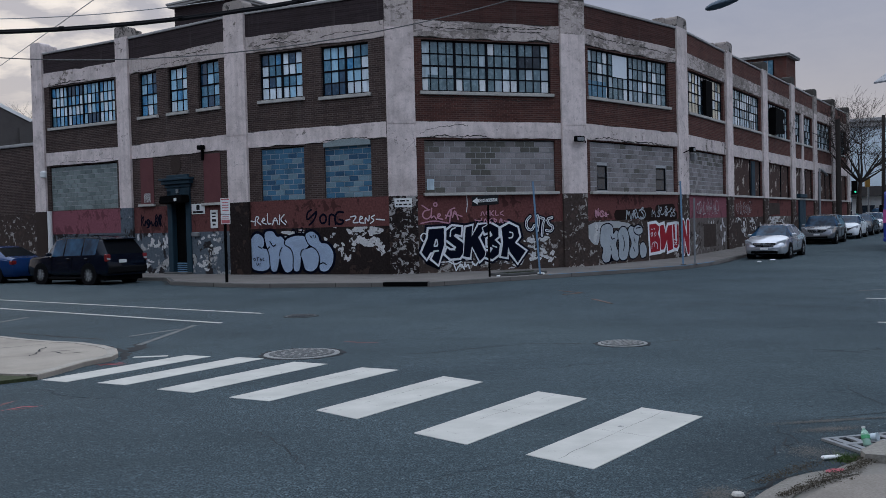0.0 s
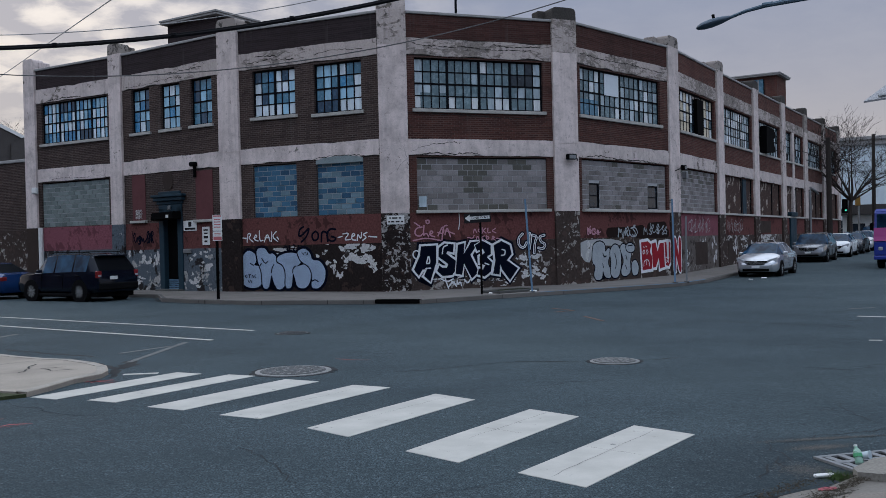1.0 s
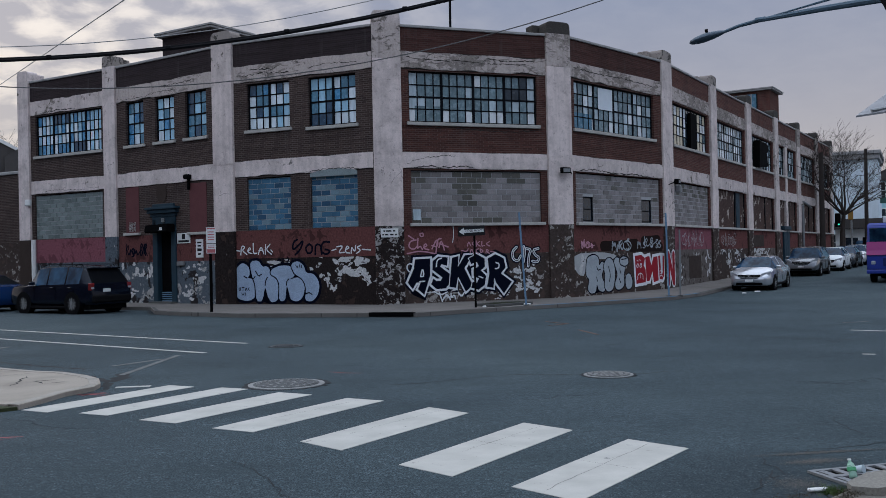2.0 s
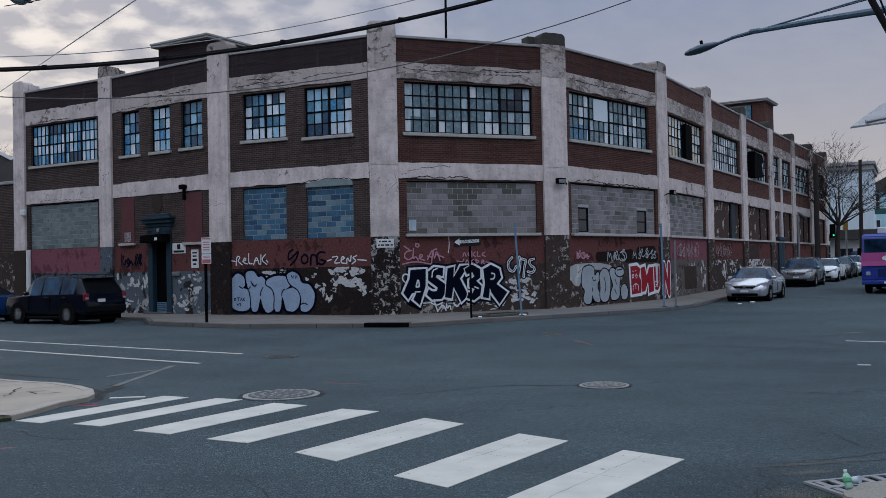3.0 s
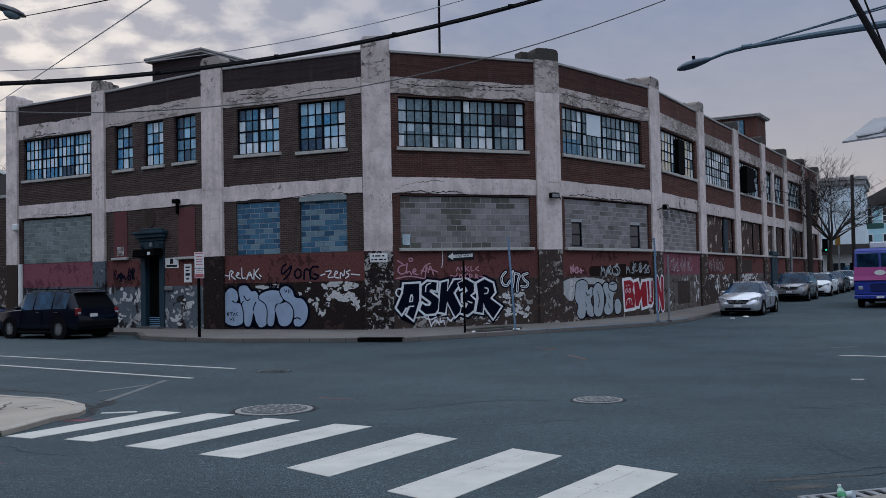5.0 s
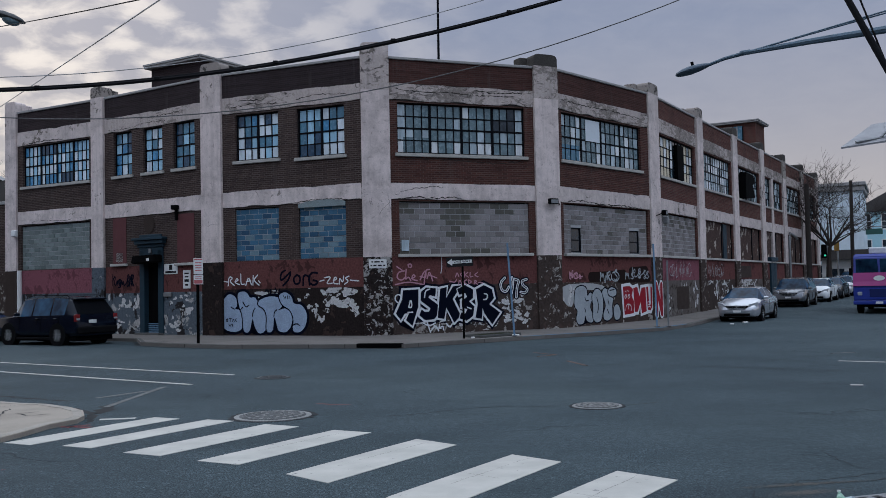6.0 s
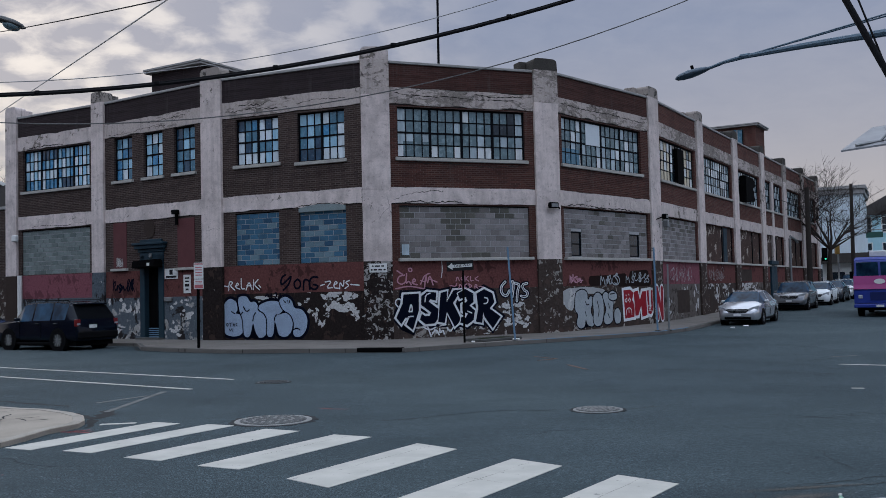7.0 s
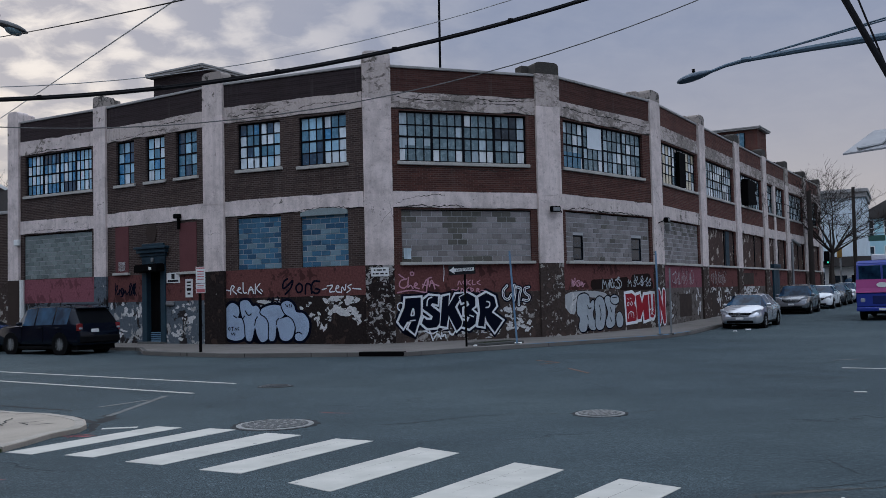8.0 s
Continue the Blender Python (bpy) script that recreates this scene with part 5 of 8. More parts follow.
# silver bubble letters and red letters on bay five
page = Sketch(B5[0], 65, 275, 0.05, 1.86, 0.01375, 0.0074, 0.0002)
fill(closed_curve(page.at([(66, 282), (205, 270), (290, 286), (270, 312), (128, 306), (118, 400), (88, 396), (62, 346)]), 1), SPRAY_GREY, page.m, 0.003, "pale grey patch under graffiti")
SILVERY = [[(132, 300), (165, 284), (190, 300), (190, 350), (208, 318), (224, 345), (200, 400), (224, 460), (215, 492), (186, 482), (178, 440), (172, 492), (144, 498), (130, 470), (142, 420), (124, 400), (126, 340)],
           [(214, 340), (235, 302), (260, 308), (274, 350), (274, 420), (262, 482), (234, 492), (216, 465), (222, 400)],
           [(268, 320), (285, 296), (316, 320), (332, 352), (322, 400), (326, 460), (300, 484), (276, 476), (274, 440), (290, 400), (280, 360)],
           [(300, 312), (322, 292), (348, 306), (350, 336), (330, 350), (306, 340)],
           [(334, 402), (355, 388), (372, 430), (365, 476), (338, 482), (330, 440)]]
for i, shape in enumerate(SILVERY):
    line = closed_curve(page.at(shape), 2)
    rim = fill(swollen(line, 0.050), SPRAY_BLACK, page.m, 0.006 + 0.0015 * i, "silver-grey bubble letter with a dark rim")
    fill(line, SPRAY_SILVER, page.m, 0.0068 + 0.0015 * i, "silver-grey spray fill", rim, "fill")
spray("graffiti", [page.at(q) for q in ([(178, 352), (184, 372), (196, 366)], [(176, 408), (180, 430)], [(240, 352), (250, 400), (242, 436)], [(300, 366), (306, 392)], [(296, 420), (304, 444)], [(312, 312), (338, 308)])], 0.045, SPRAY_BLACK, page.m, 0.016, "dark inner lines of silver letters", 1)
RED_LETTERS = [[(386, 292), (424, 286), (446, 306), (436, 346), (452, 384), (446, 446), (392, 454)],
               [(446, 300), (470, 292), (482, 346), (496, 298), (520, 294), (524, 438), (494, 448), (488, 384), (470, 438), (452, 440)],
               [(524, 292), (536, 290), (540, 392), (549, 396), (551, 290), (561, 292), (560, 408), (548, 434), (530, 428)]]
for i, shape in enumerate(RED_LETTERS):
    fill(swollen(page.at(shape), 0.13), SPRAY_WHITE, page.m, 0.015 + 0.0004 * i, "white ground of large red letters")
for i, shape in enumerate(RED_LETTERS):
    rim = fill(swollen(page.at(shape), 0.025), SPRAY_WHITE, page.m, 0.017 + 0.002 * i, "large red graffiti letter on a white ground")
    fill(page.at(shape), SPRAY_RED, page.m, 0.018 + 0.002 * i, "crimson spray fill", rim, "fill")
spray("graffiti", [page.at(q) for q in ([(398, 318), (403, 322)], [(412, 314), (417, 318)], [(394, 346), (404, 334), (404, 356), (396, 360), (394, 346)], [(412, 352), (420, 332), (426, 350), (416, 360)], [(398, 430), (400, 402), (416, 390), (430, 402), (430, 430)], [(414, 400), (414, 420)])], 0.035, SPRAY_WHITE, page.m, 0.026, "thin white marks on red letters", 1)
spray("graffiti", [page.at(q) for q in ([(530, 384), (540, 378), (550, 384)], [(534, 398), (546, 400)], [(532, 414), (540, 406), (548, 414)])], 0.035, SPRAY_WHITE, page.m, 0.028, "thin white marks on a red letter", 1)
fat("N", [(0.22, 1.02)], 0.45, 1.66, frames["5a5b"][0] @ pose(0, -0.078, 0), [(0.46, SPRAY_WHITE), (0.30, SPRAY_RED)], 8, "large red graffiti letter with a white outline", 0)
# tags on the red band of bay three
page = Sketch(B3[0], 155, 320, -0.10, 1.80, 0.00870, 0.0074, 0.0001)
spray("graffiti", [page.at(q) for q in ([(190, 286), (194, 236), (216, 246), (196, 262), (222, 284)], [(226, 266), (246, 258), (236, 245), (226, 272), (250, 280)], [(258, 226), (258, 282), (276, 278)], [(284, 284), (300, 238), (314, 282)], [(288, 264), (310, 262)], [(324, 234), (322, 284)], [(348, 232), (324, 258), (354, 284)], [(158, 262), (186, 266)], [(352, 262), (360, 272)])], 0.046, SPRAY_WHITE, page.m, 0.006, "quick white spray-painted tag", 2)
spray("graffiti", [page.at(q) for q in ([(490, 210), (468, 224), (464, 268), (500, 236), (522, 212), (506, 262), (478, 288)], [(550, 234), (530, 252), (540, 284), (564, 276), (566, 244), (550, 234)], [(580, 288), (582, 232), (612, 242), (612, 286)], [(652, 226), (620, 222), (604, 268), (634, 292), (658, 270), (632, 262)])], 0.075, SPRAY_BLACK, page.m, 0.006, "loose black spray-painted tag", 2)
spray("graffiti", [page.at(q) for q in ([(688, 250), (722, 244), (692, 282), (724, 278)], [(730, 266), (750, 256), (736, 244), (728, 280), (752, 282)], [(758, 284), (760, 248), (776, 280), (780, 244)], [(806, 244), (784, 254), (806, 268), (784, 284)], [(812, 264), (852, 268)], [(664, 268), (684, 262)])], 0.046, SPRAY_WHITE, page.m, 0.006, "quick white spray-painted tag", 2)
# black loops beside the door
spray("graffiti", tag(0.45, 1.95, 2.02, 2.72, 33, 4), 0.055, SPRAY_BLACK, B2[0], 0.006, "loose black spray-painted tag", 2)
OLD_BROWN = plain("dark_old_brown_paint", (0.022, 0.014, 0.013), 0.85, vary=0.3, dirt=0.4)
# the dark upper edge of old paint on this bay
spray("graffiti", [[(2.1, 2.1), (3.4, 2.12), (4.6, 2.2)], [(5.2, 2.3), (6.4, 2.35)], [(4.2, 2.05), (6.6, 2.05)]], 0.42, OLD_BROWN, B5[0], 0.003, "patch of dark old paint", 0)
spray("graffiti", [[(1.93, 2.94), (1.95, 2.62), (1.90, 2.34)]], 0.030, SPRAY_WHITE, B4[0], 0.006, "thin white paint drip", 1)
# small tags
for m, u0, u1, z0, z1, mat, width, seed, loops in (
        (B5[0], 0.5, 1.4, 2.0, 2.4, SPRAY_PINK, 0.05, 23, 4), (B5[0], 2.7, 4.3, 1.85, 2.42, SPRAY_SILVER, 0.07, 27, 3),
        (B5[0], 4.7, 6.7, 1.95, 2.5, SPRAY_SILVER, 0.055, 29, 4), (LONG, 1.2, 4.6, 2.0, 2.8, SPRAY_GREY, 0.03, 37, 7), (LONG, 8.2, 11.0, 2.0, 2.8, SPRAY_GREY, 0.03, 43, 6)):
    spray("graffiti", tag(u0, u1, z0, z1, seed, loops), width * 0.72, mat, m, 0.006, "quick spray-painted tag", 2)


def splash(m, u, z, w, h, material, seed, label, lift=0.003):
    """A patch of bare or painted render with a ragged edge."""
    r, patch = random.Random(seed), None
    ph = [r.uniform(0, 6.28) for _ in range(6)]
    # several torn flakes that run into one another
    for n in range(9):
        a, b, size = r.gauss(0, 0.30), r.gauss(0, 0.30), r.uniform(0.16, 0.46)
        cu, cz = u + a * w, z + b * h
        ph = [r.uniform(0, 6.28) for _ in range(6)]
        turn, long = r.uniform(0, 3.14), r.uniform(0.45, 1.0)
        pts = []
        for i in range(28):
            q = 2 * math.pi * i / 28
            k = size * (1 + sum(math.sin(q * (j + 2) + ph[j]) * 0.22 / (j + 1) ** 0.7 for j in range(4)) + r.uniform(-0.10, 0.10))
            e, f = k * math.cos(q), k * math.sin(q) * long
            pts.append((cu + w / 2 * (e * math.cos(turn) - f * math.sin(turn)), cz + h / 2 * (e * math.sin(turn) + f * math.cos(turn))))
        bm = bmesh.new()
        bm.faces.new([bm.verts.new((a, -lift - 0.0003 * n, min(max(b, 0.16), 1.89))) for a, b in pts])
        if patch is None:
            patch = part("bare_patch", bm, material, factory, label, m)
        else:
            part("flake", bm, material, patch)
    return patch


PALE_RENDER = peeling("pale_bare_render", (0.34, 0.335, 0.335), (0.050, 0.042, 0.040), (0.46, 0.46, 0.465), 0.565, 3.4)
for m, u, z, w, h, seed in ((B3[0], 3.75, 1.62, 0.95, 0.8, 1), (B3[0], 4.75, 1.50, 1.0, 0.75, 2), (B3[0], 5.4, 1.40, 1.0, 0.7, 22), (B3[0], 5.85, 0.95, 0.5, 0.5, 3), (B3[0], 4.2, 0.85, 0.35, 0.6, 4), (B2[0], 1.0, 1.45, 0.7, 0.7, 5), (B2[0], 4.7, 1.35, 1.0, 0.75, 6),
                            (B2[0], 0.9, 0.55, 0.9, 0.45, 7), (B2[0], 4.4, 0.5, 0.8, 0.4, 8), (B2[0], 2.0, 1.35, 0.5, 0.8, 9), (B4[0], 4.7, 0.75, 0.8, 0.6, 10), (B4[0], 5.35, 0.55, 0.5, 0.5, 11), (B4[0], 2.0, 0.45, 1.8, 0.35, 16), (B4[0], 3.6, 0.42, 1.0, 0.4, 17), (B4[0], 4.6, 1.15, 0.9, 0.5, 18), (B5[0], 0.55, 1.3, 0.7, 1.0, 19), (B3[0], 1.9, 1.72, 1.4, 0.4, 20), (LONG, 3.6, 1.2, 1.0, 0.8, 12), (LONG, 9.5, 1.4, 1.0, 0.9, 13), (LONG, 12.0, 1.5, 0.9, 0.7, 14), (LONG, 17.0, 1.6, 2.4, 0.6, 15), (LONG, 8.4, 1.55, 1.6, 0.7, 31), (LONG, 10.8, 1.5, 1.8, 0.8, 32), (LONG, 12.8, 1.55, 1.5, 0.7, 33), (LONG, 15.6, 1.6, 1.6, 0.6, 34), (LONG, 18.8, 1.6, 1.6, 0.6, 35), (LONG, 5.6, 1.1, 0.8, 1.0, 36), (LONG, 1.0, 0.9, 0.8, 0.9, 37), (LONG, 6.8, 1.2, 0.7, 1.2, 38)):
    splash(m, u, z, w, h, PALE_RENDER, seed, "pale bare render where paint has come off", 0.0025)

for u, z, w, h in ((3.3, 1.05, 2.0, 1.1), (8.6, 0.95, 0.9, 1.3), (12.6, 1.45, 0.8, 0.5), (16.4, 2.35, 3.2, 0.7), (17.8, 1.35, 1.6, 0.4)):
    part("paint_patch", boxes((u - w / 2, u + w / 2, -0.008, -0.003, z - h / 2, z + h / 2), bevel=0.002), BOARD, factory, "dark brown rectangle of fresh paint over graffiti", LONG)

# ---- the building next door, at the left ----
left_dir = (Vector(NODES["0a"]) - Vector(NODES["1a"])).normalized()
neighbour = thing("brick_annex", "low dark brick building beside the factory", "building")
m, n = bay_frame(Vector(NODES["0a"]) + left_dir * 24, Vector(NODES["0a"]) - left_dir * 0.02)
m = m @ pose(0, 0.25, 0)
part("wall", boxes((0, n, 0, 10, -0.1, 6.15)), BRICK_LEFT, neighbour, "", m)
part("plinth", boxes((0, n, -0.02, -0.002, -0.1, 2.9)), PEEL_BROWN, neighbour, "", m)
part("coping", boxes((0, n, -0.08, 10.1, 6.15, 6.3), bevel=0.02), COPING, neighbour, "", m)
house = thing("pitched_house", "pale house with a grey shingle roof and dormer", "house")
m2 = pose(-27.6, 60.0, -0.9, 0, 0, 30)
part("wall", boxes((-6, 6, 0, 8, 0, 8.0)), BOARD, house, "", m2)
part("roof", prism([(-6.4, 7.9), (6.4, 7.9), (0, 11.2)], -0.4, 8.4, 0.02), ROOF_FELT, house, "grey shingle roof", m2)
part("fascia", prism([(-6.6, 7.75), (-6.3, 7.75), (0, 11.0), (6.3, 7.75), (6.6, 7.75), (0, 11.25)], -0.5, -0.41, 0.0), WHITE, house, "white gable fascia board", m2)
part("dormer", prism([(1.2, 8.4), (3.8, 8.4), (3.8, 9.6), (2.5, 10.4), (1.2, 9.6)], -0.6, 3.0, 0.02), ROOF_FELT, house, "", m2)

# ---- marks on the road ----
FIRST = [(1.98, 9.28), (1.06, 10.33), (0.03, 11.55), (-1.05, 12.46), (-2.05, 13.16), (-2.97, 13.80), (-3.83, 14.19)]
for i, (x, y) in enumerate(FIRST):
    w = Vector((0.46, -0.50)) if i < 3 else Vector((0.50, -0.30)) if i < 5 else Vector((0.42, -0.23))
    d = Vector((-1.32, -1.90 - 0.03 * i + (0.12 if i == 0 else 0)))
    p = Vector((x, y))
    solid("crosswalk_stripe", ground_sheet([tuple(p), tuple(p + w), tuple(p + w + d), tuple(p + d)], 0.005, -0.01), ROAD_PAINT, "worn white crosswalk bar painted on the asphalt", "road marking", "crosswalk bars", "structure")


def painted_line(x0, y0, x1, y1, width, label, material=ROAD_PAINT, bend=0.0):
    a, b = Vector((x0, y0)), Vector((x1, y1))
    n = Vector((-(b - a).y, (b - a).x)).normalized() * width / 2
    ts = [i / 6 for i in range(7)]
    one = [tuple(a.lerp(b, t) + n + n.normalized() * bend * 4 * t * (1 - t)) for t in ts]
    two = [tuple(a.lerp(b, t) - n + n.normalized() * bend * 4 * t * (1 - t)) for t in ts]
    return solid("road_line", ground_sheet(one + two[::-1], 0.005, -0.01), material, label, "road marking", kind="structure")


painted_line(-22.0, 34.7, -3.95, 21.0, 0.11, "thin white lane line across the side street")
painted_line(-20.0, 31.2, -4.42, 19.05, 0.11, "thin white lane line across the side street")
painted_line(-4.6, 14.10, -4.1, 14.16, 0.12, "short worn remnant of a white bar")
painted_line(9.5, 20.84, 14.5, 17.0, 0.11, "thin white stop line in the wide street")
painted_line(7.54, 16.12, 7.73, 16.05, 0.11, "short remnant of a white line in the wide street")
FADED = plain("faded_grey_road_paint", (0.16, 0.165, 0.165), 0.85, vary=0.5, scale=4, dirt=0.9)
painted_line(10.27, 22.95, 10.96, 23.1, 0.10, "faded grey road line", FADED)
painted_line(-5.0, 15.6, -4.86, 18.7, 0.11, "faded grey road line", FADED)
painted_line(-5.6, 17.0, -4.99, 18.0, 0.10, "faded grey road line", FADED)
painted_line(-9.6, 20.0, -9.4, 21.5, 0.14, "faded grey road line", FADED)
ORANGE_MARK = plain("faded_orange_marking_spray", (0.17, 0.105, 0.08), 0.85, vary=0.5, scale=6, dirt=0.8)
painted_line(3.3, 25.6, 3.75, 24.6, 0.07, "faded orange utility mark", ORANGE_MARK)
painted_line(3.75, 24.6, 3.2, 24.2, 0.07, "faded orange utility mark", ORANGE_MARK)
painted_line(3.7, 22.6, 3.9, 21.2, 0.07, "faded orange utility mark", ORANGE_MARK)
# tar in cracks and seams, and the painted shade along kerbs
TAR_SHADE = plain("tar_and_kerb_shade_dark", (0.024, 0.027, 0.030), 0.85, vary=0.4)


def crack(points, width, material, label, seed=1, stray=0.045):
    """A ragged line on the road."""
    r, line = random.Random(seed), finer(points, 0.12)
    line = [(x + r.uniform(-stray, stray), y + r.uniform(-stray, stray)) for x, y in line]
    one, two = [], []
    for i, p in enumerate(line):
        d = Vector(line[min(i + 1, len(line) - 1)]) - Vector(line[max(i - 1, 0)])
        n = Vector((-d.y, d.x)).normalized() * width / 2 * r.uniform(0.4, 1.3) * (1 if 0 < i < len(line) - 1 else 0.2)
        one.append(tuple(Vector(p) + n))
        two.append(tuple(Vector(p) - n))
    bm = bmesh.new()
    a = [bm.verts.new((*q, rise(*q) + 0.003)) for q in one]
    b = [bm.verts.new((*q, rise(*q) + 0.003)) for q in two]
    for i in range(len(a) - 1):
        bm.faces.new((b[i], b[i + 1], a[i + 1], a[i]))
    return solid("road_crack", bm, material, label, "crack", kind="structure")


for pts, w, seed in (([(-4.86, 13.29), (-4.73, 13.45), (-4.6, 13.55)], 0.10, 56), ([(-4.90, 13.45), (-4.70, 13.40), (-4.52, 13.30)], 0.07, 57), ([(-4.71, 10.05), (-4.58, 10.19), (-4.33, 10.28)], 0.035, 58)):
    crack(pts, w, SPRAY_MARK, "pink-red utility spray mark", seed)
# dark strips behind the near corner: broken gutter, and the kerb's shadow painted in
for pts, w, seed in (([(-9.5, 18.3), (-7.9, 17.2), (-6.7, 16.25), (-5.85, 15.75), (-5.3, 15.3)], 0.26, 61), ([(-5.3, 15.3), (-4.95, 14.8), (-4.72, 14.15), (-4.70, 13.75)], 0.16, 62), ([(-5.05, 15.9), (-4.9, 15.3), (-4.8, 14.8)], 0.30, 64), ([(-8.2, 18.2), (-6.9, 17.2), (-5.9, 16.6)], 0.10, 65)):
    crack(pts, w, TAR_SHADE, "dark broken gutter edge and painted kerb shade of the corner", seed)
SPRAY_FAINT = plain("faint_red_marking_spray", (0.15, 0.070, 0.074), 0.85, vary=0.5, scale=12, dirt=0.8)
for pts, w, seed in (([(-1.56, 15.4), (-1.3, 15.2), (-1.03, 15.1)], 0.09, 51), ([(-4.95, 13.40), (-4.75, 13.5), (-4.5, 13.42)], 0.16, 52), ([(-5.3, 9.75), (-4.7, 10.02), (-4.35, 10.29)], 0.03, 53), ([(-5.2, 10.4), (-4.9, 10.3), (-4.8, 10.6)], 0.05, 54)):
    crack(pts, w, SPRAY_FAINT, "faint red utility spray mark", seed)
crack([(-1.81, 8.77), (-1.38, 8.04), (-1.05, 7.25)], 0.012, TAR_SHADE, "fine crack in the asphalt", 55)
for pts, w, seed in (([(3.0, 8.5), (3.2, 8.5), (3.43, 8.55), (3.83, 8.67), (4.6, 8.9)], 0.020, 3), ([(3.0, 8.40), (2.92, 8.06), (2.91, 7.68), (2.62, 7.45), (2.45, 7.05)], 0.026, 4), ([(3.1, 8.32), (3.6, 8.53), (4.04, 8.51), (4.6, 8.6)], 0.022, 5),
                     ([(4.45, 10.4), (4.31, 9.41), (4.28, 9.07)], 0.018, 7), ([(2.12, 6.56), (2.25, 6.68), (2.40, 6.83)], 0.04, 8), ([(2.0, 6.12), (2.19, 6.45), (2.38, 6.60), (2.6, 6.74)], 0.06, 9), ([(2.9, 7.9), (2.75, 7.6), (2.8, 7.3)], 0.022, 10)):
    crack(pts, w * 0.6, TAR_SHADE, "dark ragged crack in the asphalt", seed)
for pts, w, seed in (([(1.2, 14.5), (1.8, 14.35), (2.35, 14.3)], 0.05, 6), ([(3.15, 14.25), (3.5, 14.3), (3.9, 14.5)], 0.04, 12), ([(-0.6, 13.6), (0.2, 13.9), (0.9, 14.3), (1.3, 14.4)], 0.025, 13), ([(4.2, 21.5), (6.4, 20.2), (8.6, 18.6)], 0.05, 14), ([(8.0, 15.6), (8.8, 16.2), (10.5, 16.4)], 0.05, 15)):
    crack(pts, w, TAR_SHADE, "dark tar seam in the asphalt", seed)
for i, (x, y) in enumerate(FIRST[:4]):
    for k in (0.42, 0.5):
        a, b = Vector((x, y)) + Vector((0.46, -0.45)) * k, Vector((x, y)) + Vector((0.46, -0.45)) * (k - 0.04) + Vector((-1.32, -1.86)) * (0.96 if i == 0 else 0.7)
        if k > 0.45:
            a, b = Vector((x, y)) + Vector((-0.62, -0.9)), Vector((x, y)) + Vector((-0.62, -0.9)) + Vector((0.44, -0.42))
            if i not in (0, 1):
                continue
        crack([tuple(a), tuple(b)], 0.005, FADED, "fine crack through the painted bar", 60 + i, 0.010).location.z = 0.0035


# the kerb's shadow line, painted on the asphalt as a dark strip
crack([(x - 0.06, y - 0.15) for x, y in KERB_LINE[1:]], 0.17, TAR_SHADE, "dark strip painted for the shadow line below the kerb", 63)
LID = plain("worn_iron_lid", (0.10, 0.105, 0.11), 0.7, 0.0, vary=0.5, scale=9, dirt=0.5)


def manhole(x, y, radius, label, ring=IRON):
    """A round cast-iron cover with raised studs in a frame ring."""
    cover = thing("manhole_cover", label, "manhole", pose(x, y, 0), kind="")
    bm = bmesh.new()
    bmesh.ops.create_cone(bm, cap_ends=True, segments=40, radius1=radius, radius2=radius - 0.01, depth=0.02, matrix=Matrix.Translation((0, 0, 0.002)))
    part("frame_ring", bm, ring, cover, "pale worn frame ring")
    rim = random.Random(int(radius * 100))
    edge = [(r * math.cos(q), r * math.sin(q)) for q, r in ((2 * math.pi * i / 36, radius * (1.08 + 0.05 * math.sin(3 * i) + rim.uniform(0, 0.09))) for i in range(36))]
    part("tar_bed", ground_sheet(edge, 0.004, -0.01), TAR_SHADE, cover, "dark broken tar round the frame")
    bm = bmesh.new()
    bmesh.ops.create_cone(bm, cap_ends=True, segments=40, radius1=radius * 0.86, radius2=radius * 0.85, depth=0.02, matrix=Matrix.Translation((0, 0, 0.008)))
    part("lid", bm, LID, cover, "worn dark iron lid")
    bm = bmesh.new()
    for k, n in ((0.25, 8), (0.5, 16), (0.74, 24)):
        for i in range(n):
            q = 2 * math.pi * i / n
            c = Matrix.Translation((radius * k * math.cos(q), radius * k * math.sin(q), 0.022)) @ pose(0, 0, 0, 0, 0, math.degrees(q))
            bmesh.ops.create_cube(bm, size=1, matrix=c @ Matrix.Diagonal((0.05, 0.045, 0.01, 1)))
    tagged(part("stud", bm, ring, cover), kind="stuff")
    return cover


manhole(2.76, 14.2, 0.38, "round iron manhole cover in the roadway")
manhole(-2.06, 14.0, 0.57, "large round iron manhole cover beside the crosswalk")
manhole(-2.95, 20.1, 0.34, "small dark manhole cover in the roadway", LID)

# ---- the near corners ----
CORNER_LEFT = [(-30.0, 31.0), (-7.96, 17.08), (-7.13, 16.41), (-6.51, 15.99), (-6.02, 15.77), (-5.41, 15.20), (-5.06, 14.73), (-4.84, 14.15), (-4.80, 13.75), (-5.02, 13.25), (-5.10, 12.6), (-5.20, 12.15), (-5.80, 12.36), (-9.0, 13.2), (-30.0, 17.0)]
solid("pavement_corner", ground_sheet(CORNER_LEFT[:1] + finer(CORNER_LEFT[1:-1], 0.4) + CORNER_LEFT[-1:], 0.065, -0.1), WARM_PAVING, "worn warm-grey concrete pavement corner", "pavement", kind="structure")
solid("kerb", kerb_strip(finer(CORNER_LEFT[1:12], 0.3), 0.16, 0.07, -1), plain("pale_kerb", (0.36, 0.33, 0.29), 0.9, vary=0.35, dirt=0.5), "pale rounded concrete kerb of the corner", "kerb", kind="structure")
